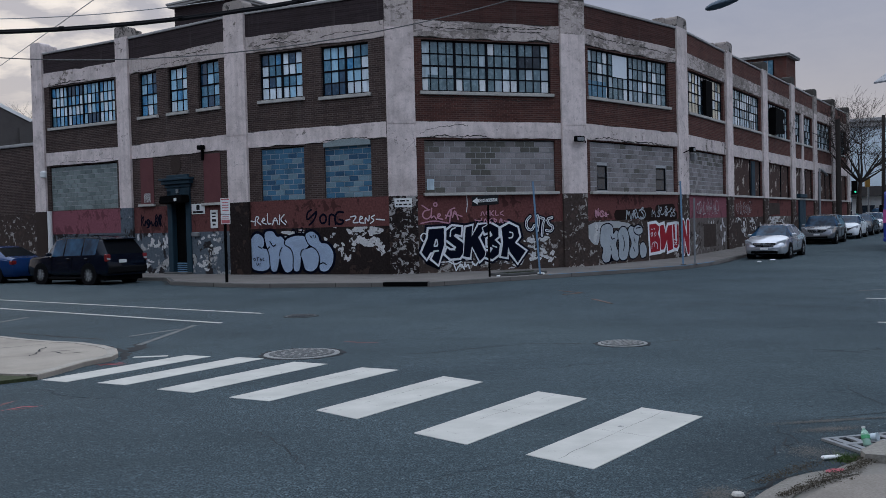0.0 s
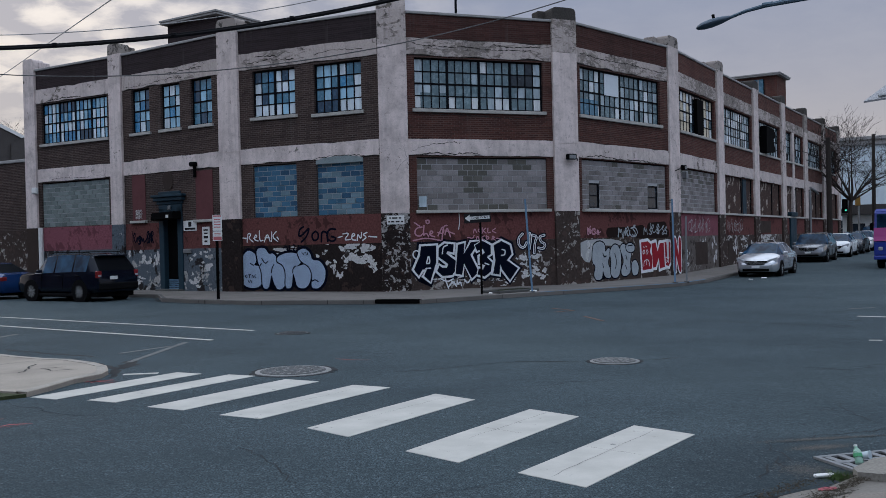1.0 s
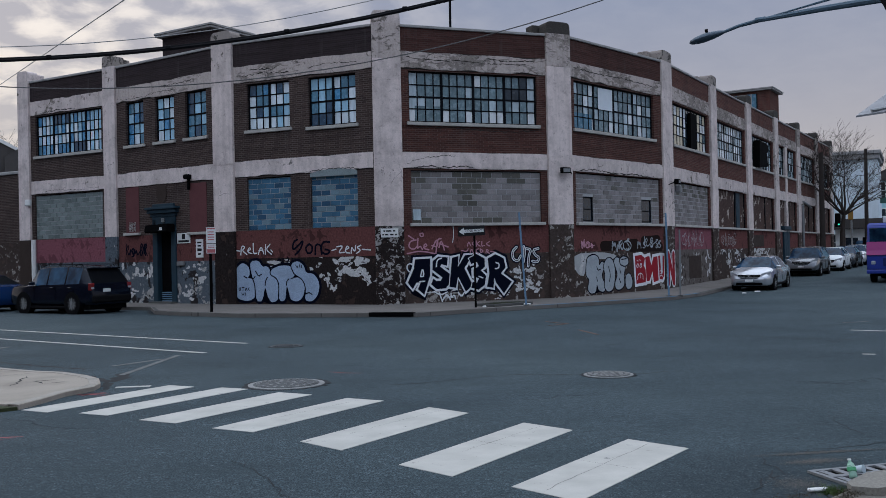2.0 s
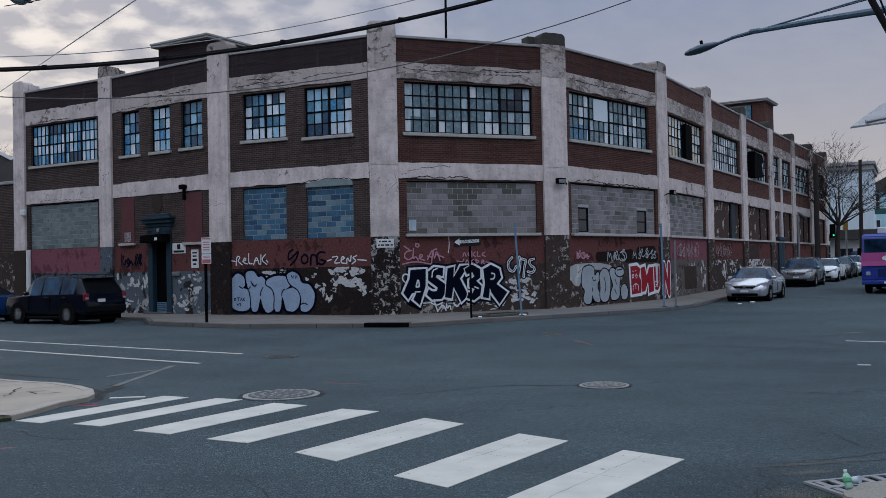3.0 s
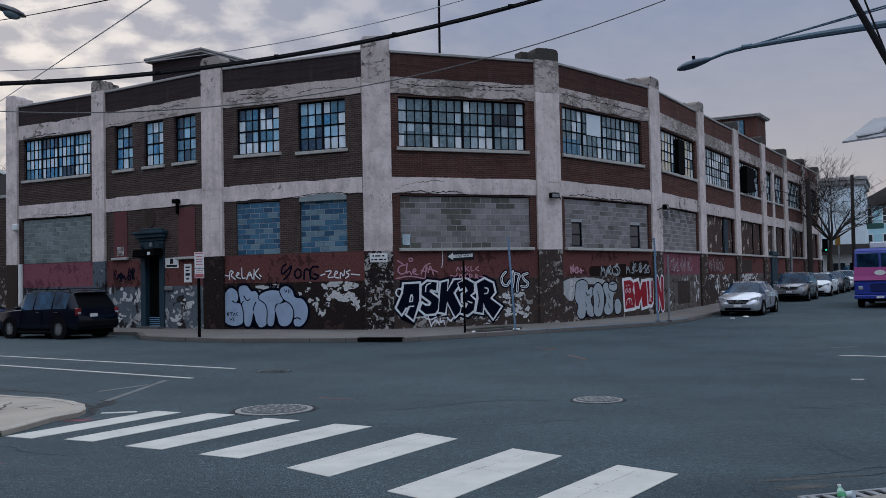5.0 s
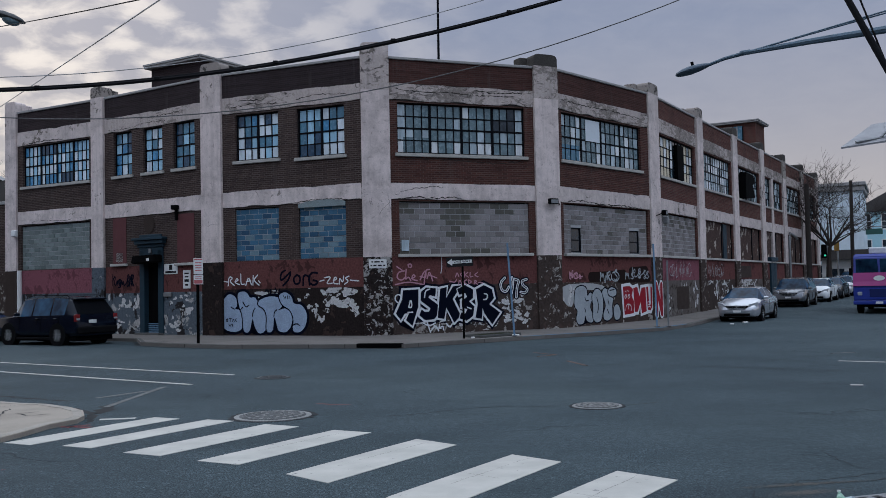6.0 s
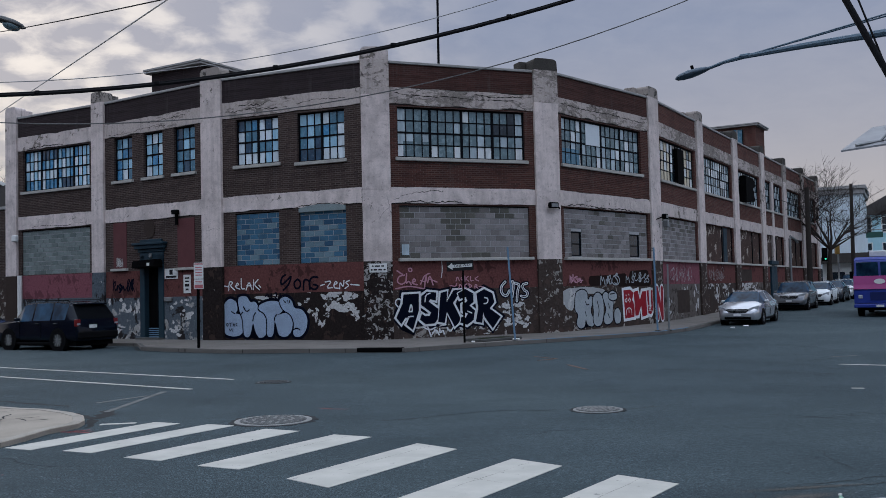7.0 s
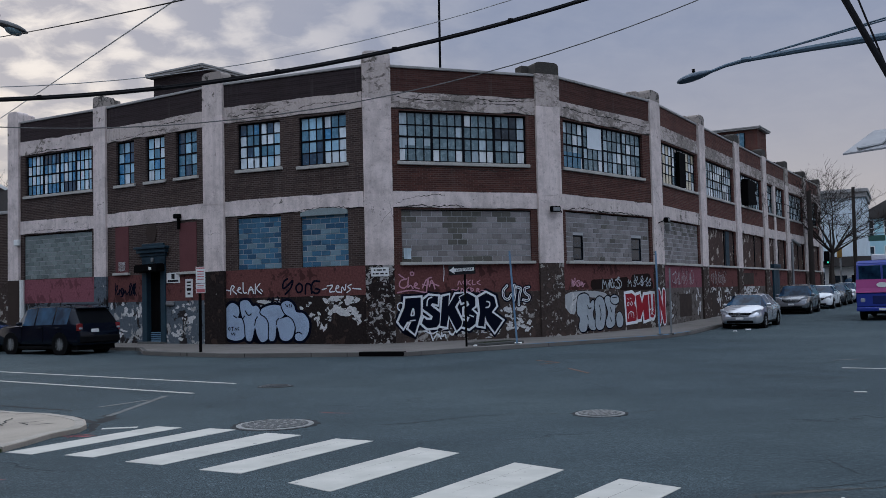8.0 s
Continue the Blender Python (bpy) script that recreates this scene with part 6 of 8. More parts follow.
crack([(-8.5, 13.9), (-7.06, 15.13), (-6.41, 15.69)], 0.02, TAR_SHADE, "dark joint in the pavement corner", 11).location.z = 0.066
crack([(-5.69, 14.73), (-5.96, 14.55), (-5.74, 14.24), (-5.34, 14.36)], 0.03, TAR_SHADE, "dark round joint in the pavement corner", 12).location.z = 0.066
crack([(-6.34, 15.16), (-6.09, 14.02)], 0.025, TAR_SHADE, "dark joint in the pavement corner", 13).location.z = 0.066
GRASS = plain("dry_winter_grass", (0.05, 0.06, 0.028), 0.95, vary=0.5)
solid("grass_verge", ground_sheet([(-30.0, 4.0), (-9.0, 10.3), (-5.55, 11.84), (-5.20, 12.12), (-5.80, 12.34), (-9.0, 13.18), (-30.0, 16.98)], 0.045, 0.0), GRASS, "thin strip of dark winter grass on the corner", "grass", kind="stuff")

CORNER_RIGHT = [(0.9, 4.6), (1.55, 5.45), (1.97, 6.0), (2.12, 6.19), (2.39, 6.49), (2.59, 6.61), (2.82, 6.70), (3.13, 6.97), (3.43, 7.24), (4.4, 7.55), (20.0, 9.6), (20.0, -10.0), (0.0, -10.0)]
solid("pavement_corner", ground_sheet(finer(CORNER_RIGHT[:10], 0.3) + CORNER_RIGHT[10:], 0.040, -0.1), DIM_PAVING, "worn warm-grey concrete pavement corner with litter", "pavement", kind="structure")
solid("kerb", kerb_strip(finer(CORNER_RIGHT[:7], 0.12), 0.21, 0.052, -1), plain("worn_grey_kerb", (0.21, 0.195, 0.175), 0.9, vary=0.4, dirt=0.5), "worn low concrete kerb at the corner", "kerb", kind="structure")
solid("pavement_slab", ground_sheet([(1.6, 4.9), (2.31, 5.97), (2.56, 6.24), (2.84, 6.45), (3.07, 6.47), (3.6, 6.5), (3.6, 4.9)], 0.056, 0.0), plain("warm_grey_slab", (0.23, 0.205, 0.18), 0.9, vary=0.35, dirt=0.5), "worn warm-grey pavement slab behind the kerb", "pavement", kind="structure")
solid("kerb_stone", ground_sheet([(3.10, 6.86), (3.12, 6.98), (3.40, 7.26), (3.75, 7.40), (3.75, 6.95), (3.25, 6.78)], 0.10, 0.0), plain("pale_kerb_stone", (0.24, 0.225, 0.20), 0.9, vary=0.35, dirt=0.5), "rounded pale kerb stone beside the drain", "kerb", kind="structure")
solid("spray_dot", ground_sheet([(2.68, 6.55), (2.76, 6.545), (2.83, 6.59), (2.84, 6.63), (2.76, 6.635), (2.70, 6.60)], 0.058, 0.045), plain("pink_marking_spray", (0.42, 0.12, 0.14), 0.85, vary=0.5, scale=12, dirt=0.7), "pink-red utility spray mark on the kerb", "road marking", kind="structure")
SAND = plain("pale_drifted_sand", (0.135, 0.13, 0.122), 0.95, vary=0.5, scale=7, dirt=0.7)


def drift(x, y, w, h, turn, seed, n=2200):
    """Grains and small pats of sand that thin out towards the edge."""
    bm, r, c = bmesh.new(), random.Random(seed), pose(x, y, 0.004, 0, 0, turn)
    for _ in range(n):
        p, size = Vector((r.gauss(0, w / 2.6), r.gauss(0, h / 2.6), r.uniform(0, 0.001))), r.uniform(0.0015, 0.0065)
        ph = r.uniform(0, 6.28)
        bm.faces.new([bm.verts.new(c @ (p + Vector((size * r.uniform(0.5, 1.2) * math.cos(ph + k), size * r.uniform(0.5, 1.2) * math.sin(ph + k), 0)))) for k in (0, 1.3, 2.5, 3.8, 5.0)])
    return solid("sand_drift", bm, SAND, "thin drift of pale sand on the asphalt", "sand", kind="stuff")


for row in ((2.92, 7.35, 0.30, 0.32, 30, 1), (3.36, 8.12, 0.40, 0.12, 10, 2), (1.86, 6.28, 0.24, 0.22, 40, 3), (3.5, 8.45, 0.8, 0.07, 8, 4)):
    drift(*row)

grate = thing("storm_drain_grate", "flat iron storm drain grate in the gutter", "drain", pose(3.68, 7.60, 0.004, 0, 0, 14))
part("rim", boxes((-0.52, 0.52, -0.24, -0.2, 0, 0.02), (-0.52, 0.52, 0.2, 0.24, 0, 0.02), (-0.52, -0.48, -0.2, 0.2, 0, 0.02), (0.48, 0.52, -0.2, 0.2, 0, 0.02)), METAL_GREY, grate)
for i in range(7):
    part("bar", boxes((-0.42 + i * 0.14 - 0.032, -0.42 + i * 0.14 + 0.032, -0.2, 0.2, 0.004, 0.018)), METAL_GREY, grate)
part("middle_bar", boxes((-0.48, 0.48, -0.03, 0.03, 0.005, 0.021)), METAL_GREY, grate)
# a flat black sheet paints the darkness below the bars
part("shaft", boxes((-0.48, 0.48, -0.2, 0.2, 0.0, 0.002)), BLACK, grate)


def lathe(profile, sides=14):
    bm = bmesh.new()
    rings = [[bm.verts.new((r * math.cos(2 * math.pi * i / sides), r * math.sin(2 * math.pi * i / sides), z)) for i in range(sides)] for r, z in profile]
    for a, b in zip(rings, rings[1:]):
        for i in range(sides):
            bm.faces.new((a[i], a[(i + 1) % sides], b[(i + 1) % sides], b[i]))
    bm.faces.new(rings[0][::-1])
    bm.faces.new(rings[-1])
    return bm


GREEN_PLASTIC = glass_material("pale_green_plastic", (0.35, 0.60, 0.46), 0.25, 0.3)
bottle = thing("plastic_bottle", "crushed pale green plastic bottle on the gutter grate", "bottle", pose(3.31, 7.28, 0.055, -28, 12, 20) @ Matrix.Diagonal((1.0, 0.8, 0.6, 1)))
part("bottle_body", lathe([(0.03, 0), (0.036, 0.02), (0.032, 0.08), (0.037, 0.14), (0.03, 0.18), (0.013, 0.22), (0.013, 0.235)]), GREEN_PLASTIC, bottle, smooth=True)
part("cap", lathe([(0.016, 0.236), (0.016, 0.255)]), WHITE, bottle)
part("label_band", lathe([(0.0385, 0.085), (0.0385, 0.135)]), plain("green_label", (0.05, 0.30, 0.12), 0.5), bottle)
cup = thing("paper_cup", "crumpled pale paper cup lying on the grate", "cup", pose(3.44, 7.56, 0.055, 78, 0, 40) @ Matrix.Scale(0.8, 4))
part("cup_body", lathe([(0.03, 0), (0.042, 0.1), (0.044, 0.105)]), GLASS_PALE, cup, smooth=True)
solid("paper_scrap", boxes((-0.09, 0.09, -0.02, 0.02, 0, 0.025), bevel=0.008), WHITE, "flattened white paper cup in the gutter", "litter", m=pose(2.95, 7.10, 0.008, 4, 3, 20))
solid("foam_lump", lathe([(0.034, 0), (0.044, 0.012), (0.036, 0.028), (0.014, 0.034)]), SILL, "dirty white foam lump by the kerb", "litter", m=pose(1.95, 6.20, 0.004, 0, 0, 0), smooth=True)
LEAF = plain("dead_leaf_litter", (0.060, 0.050, 0.036), 0.95, vary=0.5)
bm, r = bmesh.new(), random.Random(5)
for _ in range(2200):
    t = r.random()
    p = Vector((2.16, 6.0)).lerp(Vector((2.86, 6.56)), t) if r.random() < 0.45 else Vector((2.86, 6.58)).lerp(Vector((3.15, 6.9)), t) if r.random() < 0.45 else Vector((2.12, 6.32)).lerp(Vector((2.75, 6.82)), t)
    p += Vector((r.gauss(0, 0.02 + 0.035 * t), r.gauss(0, 0.02 + 0.035 * t)))
    s = r.uniform(0.003, 0.009)
    q = pose(p.x, p.y, 0.058 + r.uniform(0, 0.012), r.uniform(-25, 25), r.uniform(-25, 25), r.uniform(0, 360))
    bm.faces.new([bm.verts.new(q @ Vector(v)) for v in ((-s, -s * 0.4, 0), (s, -s * 0.5, 0), (s * 1.2, s * 0.4, 0.004), (-s * 0.8, s * 0.6, 0))])
solid("leaf_litter", bm, LEAF, "dead leaves and grit gathered along the kerb", "leaves", kind="stuff")
bm = bmesh.new()
for _ in range(260):
    p = Vector((3.06 + r.gauss(0, 0.05), 7.05 + r.gauss(0, 0.05), 0.0))
    tip = p + Vector((r.gauss(0, 0.03), r.gauss(0, 0.03), r.uniform(0.02, 0.07)))
    bm.faces.new([bm.verts.new(v) for v in (p, p + Vector((0.008, 0.003, 0)), tip)])
solid("weeds", bm, plain("green_weeds", (0.07, 0.11, 0.035), 0.9), "small green weeds in the gutter", "weeds", kind="stuff")
r = random.Random(12)

# ---- far pavement: inlet, planting bed ----
# a solid black block paints the shade inside the drain slot
solid("gutter_inlet", boxes((-0.9, 0.55, -0.03, 0.25, 0.015, 0.14), bevel=0.01), BLACK, "black block painted for the dark inside of a kerb drain slot", "drain", m=pose(-0.85, 28.985, 0, 0, 0, -17))
m = pose(2.75, 32.15, 0.12, 0, 0, 41)
bed = thing("planting_bed", "small kerbed planting bed with patchy grass", "planter", m)
part("bed_rim", boxes((-0.95, 0.95, -0.45, -0.35, 0, 0.09), (-0.95, 0.95, 0.35, 0.45, 0, 0.09), (-0.95, -0.85, -0.35, 0.35, 0, 0.09), (0.85, 0.95, -0.35, 0.35, 0, 0.09), bevel=0.015), KERB, bed)
part("soil", boxes((-0.85, 0.85, -0.35, 0.35, 0, 0.04)), GRASS, bed)
bm = bmesh.new()
for _ in range(700):
    p = Vector((r.uniform(-0.84, 0.84), r.uniform(-0.34, 0.34), 0.04))
    bm.faces.new([bm.verts.new(v) for v in (p, p + Vector((0.02, 0.01, 0)), p + Vector((r.gauss(0, 0.03), r.gauss(0, 0.03), r.uniform(0.03, 0.1))))])
tagged(part("grass", bm, GRASS, bed), kind="stuff")
for x, y, s in ((3.5, 31.9, 0.12), (14.0, 39.3, 0.12), (13.2, 38.6, 0.09), (2.0, 31.15, 0.1)):
    solid("paper_scrap", boxes((-s, s, -s * 0.6, s * 0.6, 0, s * 0.5), bevel=s * 0.2), WHITE, "scrap of white litter by the kerb", "litter", "litter scraps", m=pose(x, y, rise(x, y) + (0.12 if y < 33 else 0.0), 0, 0, 40 * x))


# ---- sign posts ----
def text_mesh(words, size):
    cu = bpy.data.curves.new("lettering", "FONT")
    cu.body, cu.size, cu.extrude, cu.align_x, cu.align_y = words, size, 0.002, "CENTER", "CENTER"
    ob = bpy.data.objects.new("lettering", cu)
    scene.collection.objects.link(ob)
    bpy.context.view_layer.update()
    me = bpy.data.meshes.new_from_object(ob.evaluated_get(bpy.context.evaluated_depsgraph_get()))
    bpy.data.objects.remove(ob)
    return me


no_parking = thing("parking_sign", "slim steel post with two stacked white and red parking signs", "street sign", pose(-7.14, 31.9, 0.11, 0, 0, 8))
part("post", boxes((-0.05, 0.05, 0, 0.05, 0, 2.85), bevel=0.01), BLACK, no_parking, "dark steel post")
for z0, z1, red in ((2.32, 2.86, (0.88, 0.96)), (1.98, 2.30, (0.08, 0.45))):
    p = part("sign_plate", boxes((-0.13, 0.18, -0.02, -0.005, z0, z1), bevel=0.004), WHITE, no_parking, "white enamel plate with red print")
    for a, b in ((0.2, 0.26), (0.36, 0.42), (0.52, 0.58), (0.68, 0.74)) if z0 > 2.3 else ((0.6, 0.66), (0.76, 0.82)):
        part("print", boxes((-0.08, 0.13, -0.024, -0.021, z0 + a * (z1 - z0), z0 + b * (z1 - z0))), SIGN_RED, p)
    part("print", boxes((-0.11, 0.16, -0.024, -0.021, z0 + red[0] * (z1 - z0), z0 + red[1] * (z1 - z0))), SIGN_RED, p)

one_way = thing("one_way_sign", "black and white one way arrow sign on a steel post", "street sign", pose(1.71, 31.1, 0.11, 0, 0, -3))
part("post", boxes((-0.035, 0.035, 0, 0.04, 0, 2.70), bevel=0.008), BLACK, one_way, "dark steel post")
board = part("sign_plate", boxes((-0.44, 0.44, -0.03, -0.012, 2.62, 2.94), bevel=0.004), INK, one_way, "black sign plate", pose(0.03, 0, -0.24, 0, -2.5, 0))
part("arrow", prism([(-0.42, 2.78), (-0.25, 2.90), (-0.25, 2.832), (0.40, 2.832), (0.40, 2.728), (-0.25, 2.728), (-0.25, 2.66)], -0.036, -0.031), WHITE, board, "white arrow")
me = text_mesh("ONE WAY", 0.118)
me.materials.append(INK)
part("lettering", me, None, board, "black lettering", pose(0.08, -0.040, 2.78, 90, 0, 0))

for x, y, h, lean, mat, label in ((3.44, 31.66, 3.15, -3.2, POST_BLUE, "leaning blue-grey steel sign post without a sign"), (9.36, 35.83, 3.2, -1.0, POST_BLUE, "bare blue-grey steel sign post"), (9.86, 36.05, 2.55, 0.5, METAL_GREY, "short bare galvanised sign post")):
    post = thing("sign_post", label, "post", pose(x, y, 0.11, 0, lean, 0), "bare sign posts")
    part("channel", boxes((-0.030, 0.030, -0.010, 0.010, 0, h), (-0.030, -0.020, 0.010, 0.03, 0, h), (0.020, 0.030, 0.010, 0.03, 0, h)), mat, post)
    part("foot", boxes((-0.09, 0.09, -0.07, 0.09, -0.02, 0.04), bevel=0.01), KERB, post)


# ---- vehicles ----
def wheel(car, x, y, radius, width, side, rim, spokes=5):
    bm = bmesh.new()
    prof = [(radius * 0.62, -width / 2), (radius * 0.93, -width / 2), (radius, -width / 2 + 0.03), (radius, width / 2 - 0.03), (radius * 0.93, width / 2), (radius * 0.62, width / 2)]
    rings = [[bm.verts.new((rr * math.cos(q), yy, rr * math.sin(q))) for q in (2 * math.pi * i / 28 for i in range(28))] for rr, yy in prof]
    for a, b in zip(rings, rings[1:] + rings[:1]):
        for i in range(28):
            bm.faces.new((a[i], a[(i + 1) % 28], b[(i + 1) % 28], b[i]))
    bmesh.ops.recalc_face_normals(bm, faces=bm.faces[:])
    w = part("wheel", bm, RUBBER, car, "", pose(x, y, radius), True)
    bm = bmesh.new()
    o = side * (width / 2 - 0.015)
    bmesh.ops.create_cone(bm, cap_ends=True, segments=24, radius1=radius * 0.63, radius2=radius * 0.63, depth=0.02, matrix=Matrix.Translation((0, o - side * 0.05, 0)) @ pose(0, 0, 0, 90, 0, 0))
    part("brake_disc", bm, BLACK, w)
    bm = bmesh.new()
    for i in range(spokes):
        q = 360 * i / spokes
        bmesh.ops.create_cube(bm, size=1, matrix=pose(0, o, 0, 0, q, 0) @ Matrix.Translation((0, 0, radius * 0.32)) @ Matrix.Diagonal((radius * (1.0 / spokes), 0.025, radius * 0.64, 1)))
    ring = [[bm.verts.new((rr * math.cos(q), o + side * dy, rr * math.sin(q))) for q in (2 * math.pi * i / 28 for i in range(28))] for rr, dy in ((radius * 0.56, 0), (radius * 0.63, 0.012), (radius * 0.66, 0))]
    for a, b in zip(ring, ring[1:]):
        for i in range(28):
            bm.faces.new((a[i], a[(i + 1) % 28], b[(i + 1) % 28], b[i]))
    part("rim", bm, rim, w, "spoked alloy rim")


# the blue blotches paint a reflection of the sky into the dark glass
CAR_GLASS = Net("car_glass_with_sky_reflection", 0.03, 0, 0.18)
CAR_GLASS = CAR_GLASS.done(CAR_GLASS.mix(CAR_GLASS.ramp(CAR_GLASS.noise(1.4, 3), 0.35, 0.65), (0.004, 0.012, 0.028), (0.022, 0.065, 0.125)), CAR_GLASS.noise(0.9, 2), 0.15, 0.05)
BLACK_GLASS = plain("black_tinted_glass", (0.003, 0.004, 0.006), 0.6, vary=0.2, bump=0)
LAMP_GLASS = glass_material("clear_lamp_glass", (0.36, 0.38, 0.41), 0.08, dusty=0.1)
TAIL_RED = glass_material("red_tail_lamp", (0.20, 0.016, 0.018), 0.1, dusty=0.1)
ALLOY = plain("alloy_rim", (0.55, 0.56, 0.57), 0.3, 0.7, vary=0.1)
TRIM = plain("black_plastic_trim", (0.007, 0.007, 0.008), 0.75, vary=0.2)


def car_paint(name, colour, metal=0.3):
    k = Net(name, 0.22, metal * 0.5, 0.2)
    k.p.inputs["Coat Weight"].default_value = 0.15
    k.p.inputs["Coat Roughness"].default_value = 0.06
    dust = k.noise(2.2, 5, 0.6)
    return k.done(k.mix(k.ramp(dust, 0.45, 0.75, 0, 0.35), colour, tuple(c * 0.8 + 0.004 for c in colour)), None, rough=k.ramp(dust, 0.4, 0.7, 0.12, 0.26))


def car(name, label, m, paint, rows, width, wheelbase, radius, group="", front_x=None, grille=True, rim=ALLOY, spokes=10, shift=0.0):
    """A parked car. rows from tail to nose: (x, sill, belt, top, half-width share, roof share, glass: '' none, 's' side, 'e' end pane)."""
    c = thing(name, label, "car", m, group)
    bm, gm, rm = bmesh.new(), bmesh.new(), bmesh.new()
    hw = width / 2
    rings, grings, rrings = [], [], []
    for x, sill, belt, top, ws, rs, _ in rows:
        w, t = hw * ws, hw * rs
        pts = [(w * 0.9, sill), (w, sill + 0.12), (w * 1.0, (sill + belt) / 2 + 0.08), (w * 0.965, belt), (t, top - 0.05 if top - belt > 0.2 else max(top - 0.03, belt + 0.005)), (t * 0.8, top)]
        pts = pts + [(-y, z) for y, z in pts[::-1]]
        rings.append([bm.verts.new((x, y, z)) for y, z in pts])
        grings.append([gm.verts.new((x, y, z)) for y, z in pts])
        rrings.append([rm.verts.new((x, y, z)) for y, z in pts])
    n = len(rings[0])
    for a, b, ga, gb, ra, rb, row in zip(rings, rings[1:], grings, grings[1:], rrings, rrings[1:], rows):
        for i in range(n):
            j = (i + 1) % n
            kind = row[6]
            is_glass = ("s" in kind and i in (3, n - 5)) or ("e" in kind and i in (4, 5, 6))
            if is_glass and row[0] < -1.5 and "e" in kind:
                rm.faces.new((ra[i], ra[j], rb[j], rb[i]))
            elif is_glass:
                gm.faces.new((ga[i], ga[j], gb[j], gb[i]))
            else:
                bm.faces.new((a[i], a[j], b[j], b[i]))
    bm.faces.new(rings[0])
    bm.faces.new(rings[-1][::-1])
    for q in (bm, gm, rm):
        bmesh.ops.recalc_face_normals(q, faces=q.faces[:])
    for q in (bm, gm, rm):
        bmesh.ops.delete(q, geom=[v for v in q.verts if not v.link_faces], context="VERTS")
    sharp = [ed for ed in bm.edges if len(ed.link_faces) == 2 and ed.calc_face_angle(0) > radians(25)]
    bmesh.ops.bevel(bm, geom=sharp, offset=0.025, segments=2, affect="EDGES")
    body = part("body", bm, paint, c, "", None, True)
    part("glazing", gm, CAR_GLASS, c, "dark window glass coloured blue for reflected sky")
    part("rear_window", rm, BLACK_GLASS, c, "black tinted rear window")
    tail, nose = rows[0][0], rows[-1][0]
    zl = rows[-1][2]
    # arches, wheels, sills
    for sx in (-1, 1):
        for sy in (-1, 1):
            x = shift + sx * wheelbase / 2
            bm = bmesh.new()
            bmesh.ops.create_cone(bm, cap_ends=True, segments=28, radius1=radius * 1.17, radius2=radius * 1.17, depth=0.24, matrix=Matrix.Translation((x, sy * (hw - 0.115), radius * 1.03)) @ pose(0, 0, 0, 90, 0, 0))
            part("wheel_arch", bm, TRIM, c)
            wheel(c, x, sy * (hw - 0.10), radius, 0.22, sy, rim, spokes)
    part("sill_trim", boxes((-wheelbase / 2 + shift + radius * 1.1, wheelbase / 2 + shift - radius * 1.1, -hw + 0.02, hw - 0.02, 0.2, 0.30), bevel=0.02), TRIM, c)
    part("underbody", boxes((tail + 0.2, nose - 0.25, -hw * 0.85, hw * 0.85, 0.16, 0.42)), BLACK, c)
    return c, body


def face(c, nose, hw, lamp_z, grille_z, plate_z, paint_grille=TRIM, wide=0.55):
    """Headlamps, grille, number plate and air intake on a nose at x."""
    for s in (-1, 1):
        part("headlight", prism([(-0.21, -0.03), (0.19, 0.0), (0.26, 0.21), (-0.14, 0.11)] if s > 0 else [(0.21, -0.03), (-0.19, 0.0), (-0.26, 0.21), (0.14, 0.11)], -0.10, 0.10, 0.015), LAMP_GLASS, c, "clear headlight", pose(nose - 0.19, s * hw * 0.68, lamp_z - 0.02, 0, 0, 90 + s * 28))
    a = hw * wide
    g = part("grille", prism([(-a * 0.72, grille_z - 0.075), (a * 0.72, grille_z - 0.075), (a, grille_z + 0.06), (a * 0.9, grille_z + 0.085), (-a * 0.9, grille_z + 0.085), (-a, grille_z + 0.06)], -0.045, 0.035, 0.012), paint_grille, c, "dark tapered grille", pose(nose - 0.02, 0, 0, 0, 0, 90))
    for z in (-0.03, 0.035):
        part("grille_bar", boxes((-a * 0.84, a * 0.84, -0.052, -0.044, grille_z + z - 0.007, grille_z + z + 0.007)), ALLOY, g)
    part("emblem", rod([(0, -0.050, grille_z + 0.055), (0, -0.062, grille_z + 0.055)], 0.055, 14), ALLOY, g, "round chrome emblem")
    part("air_intake", boxes((-0.04, 0.02, -hw * 0.62, hw * 0.62, plate_z - 0.2, plate_z - 0.09), bevel=0.015), BLACK, c, "", pose(nose, 0, 0))
    part("number_plate", boxes((-0.01, 0.03, -0.16, 0.16, plate_z - 0.045, plate_z + 0.045)), WHITE, c, "", pose(nose, 0, 0))


def mirrors(c, x, hw, z, paint):
    for s in (-1, 1):
        part("mirror", boxes((x - 0.06, x + 0.08, s * hw - 0.04 * s, s * (hw + 0.17), z, z + 0.13) if s > 0 else (x - 0.06, x + 0.08, s * (hw + 0.17), s * hw + 0.04, z, z + 0.13), bevel=0.03), paint, c)


def doors(c, hw, xs, z0, z1, handle_z, mat):
    for s in (-1, 1):
        for i, x in enumerate(xs):
            part("door_gap", boxes((x - 0.006, x + 0.006, s * hw * 1.003 - 0.004, s * hw * 1.003 + 0.004, z0, z1)), BLACK, c)
            if i:
                part("door_handle", boxes((xs[i - 1] + 0.10, xs[i - 1] + 0.28, s * hw - 0.03, s * hw + 0.03, handle_z, handle_z + 0.035), bevel=0.01), mat, c)


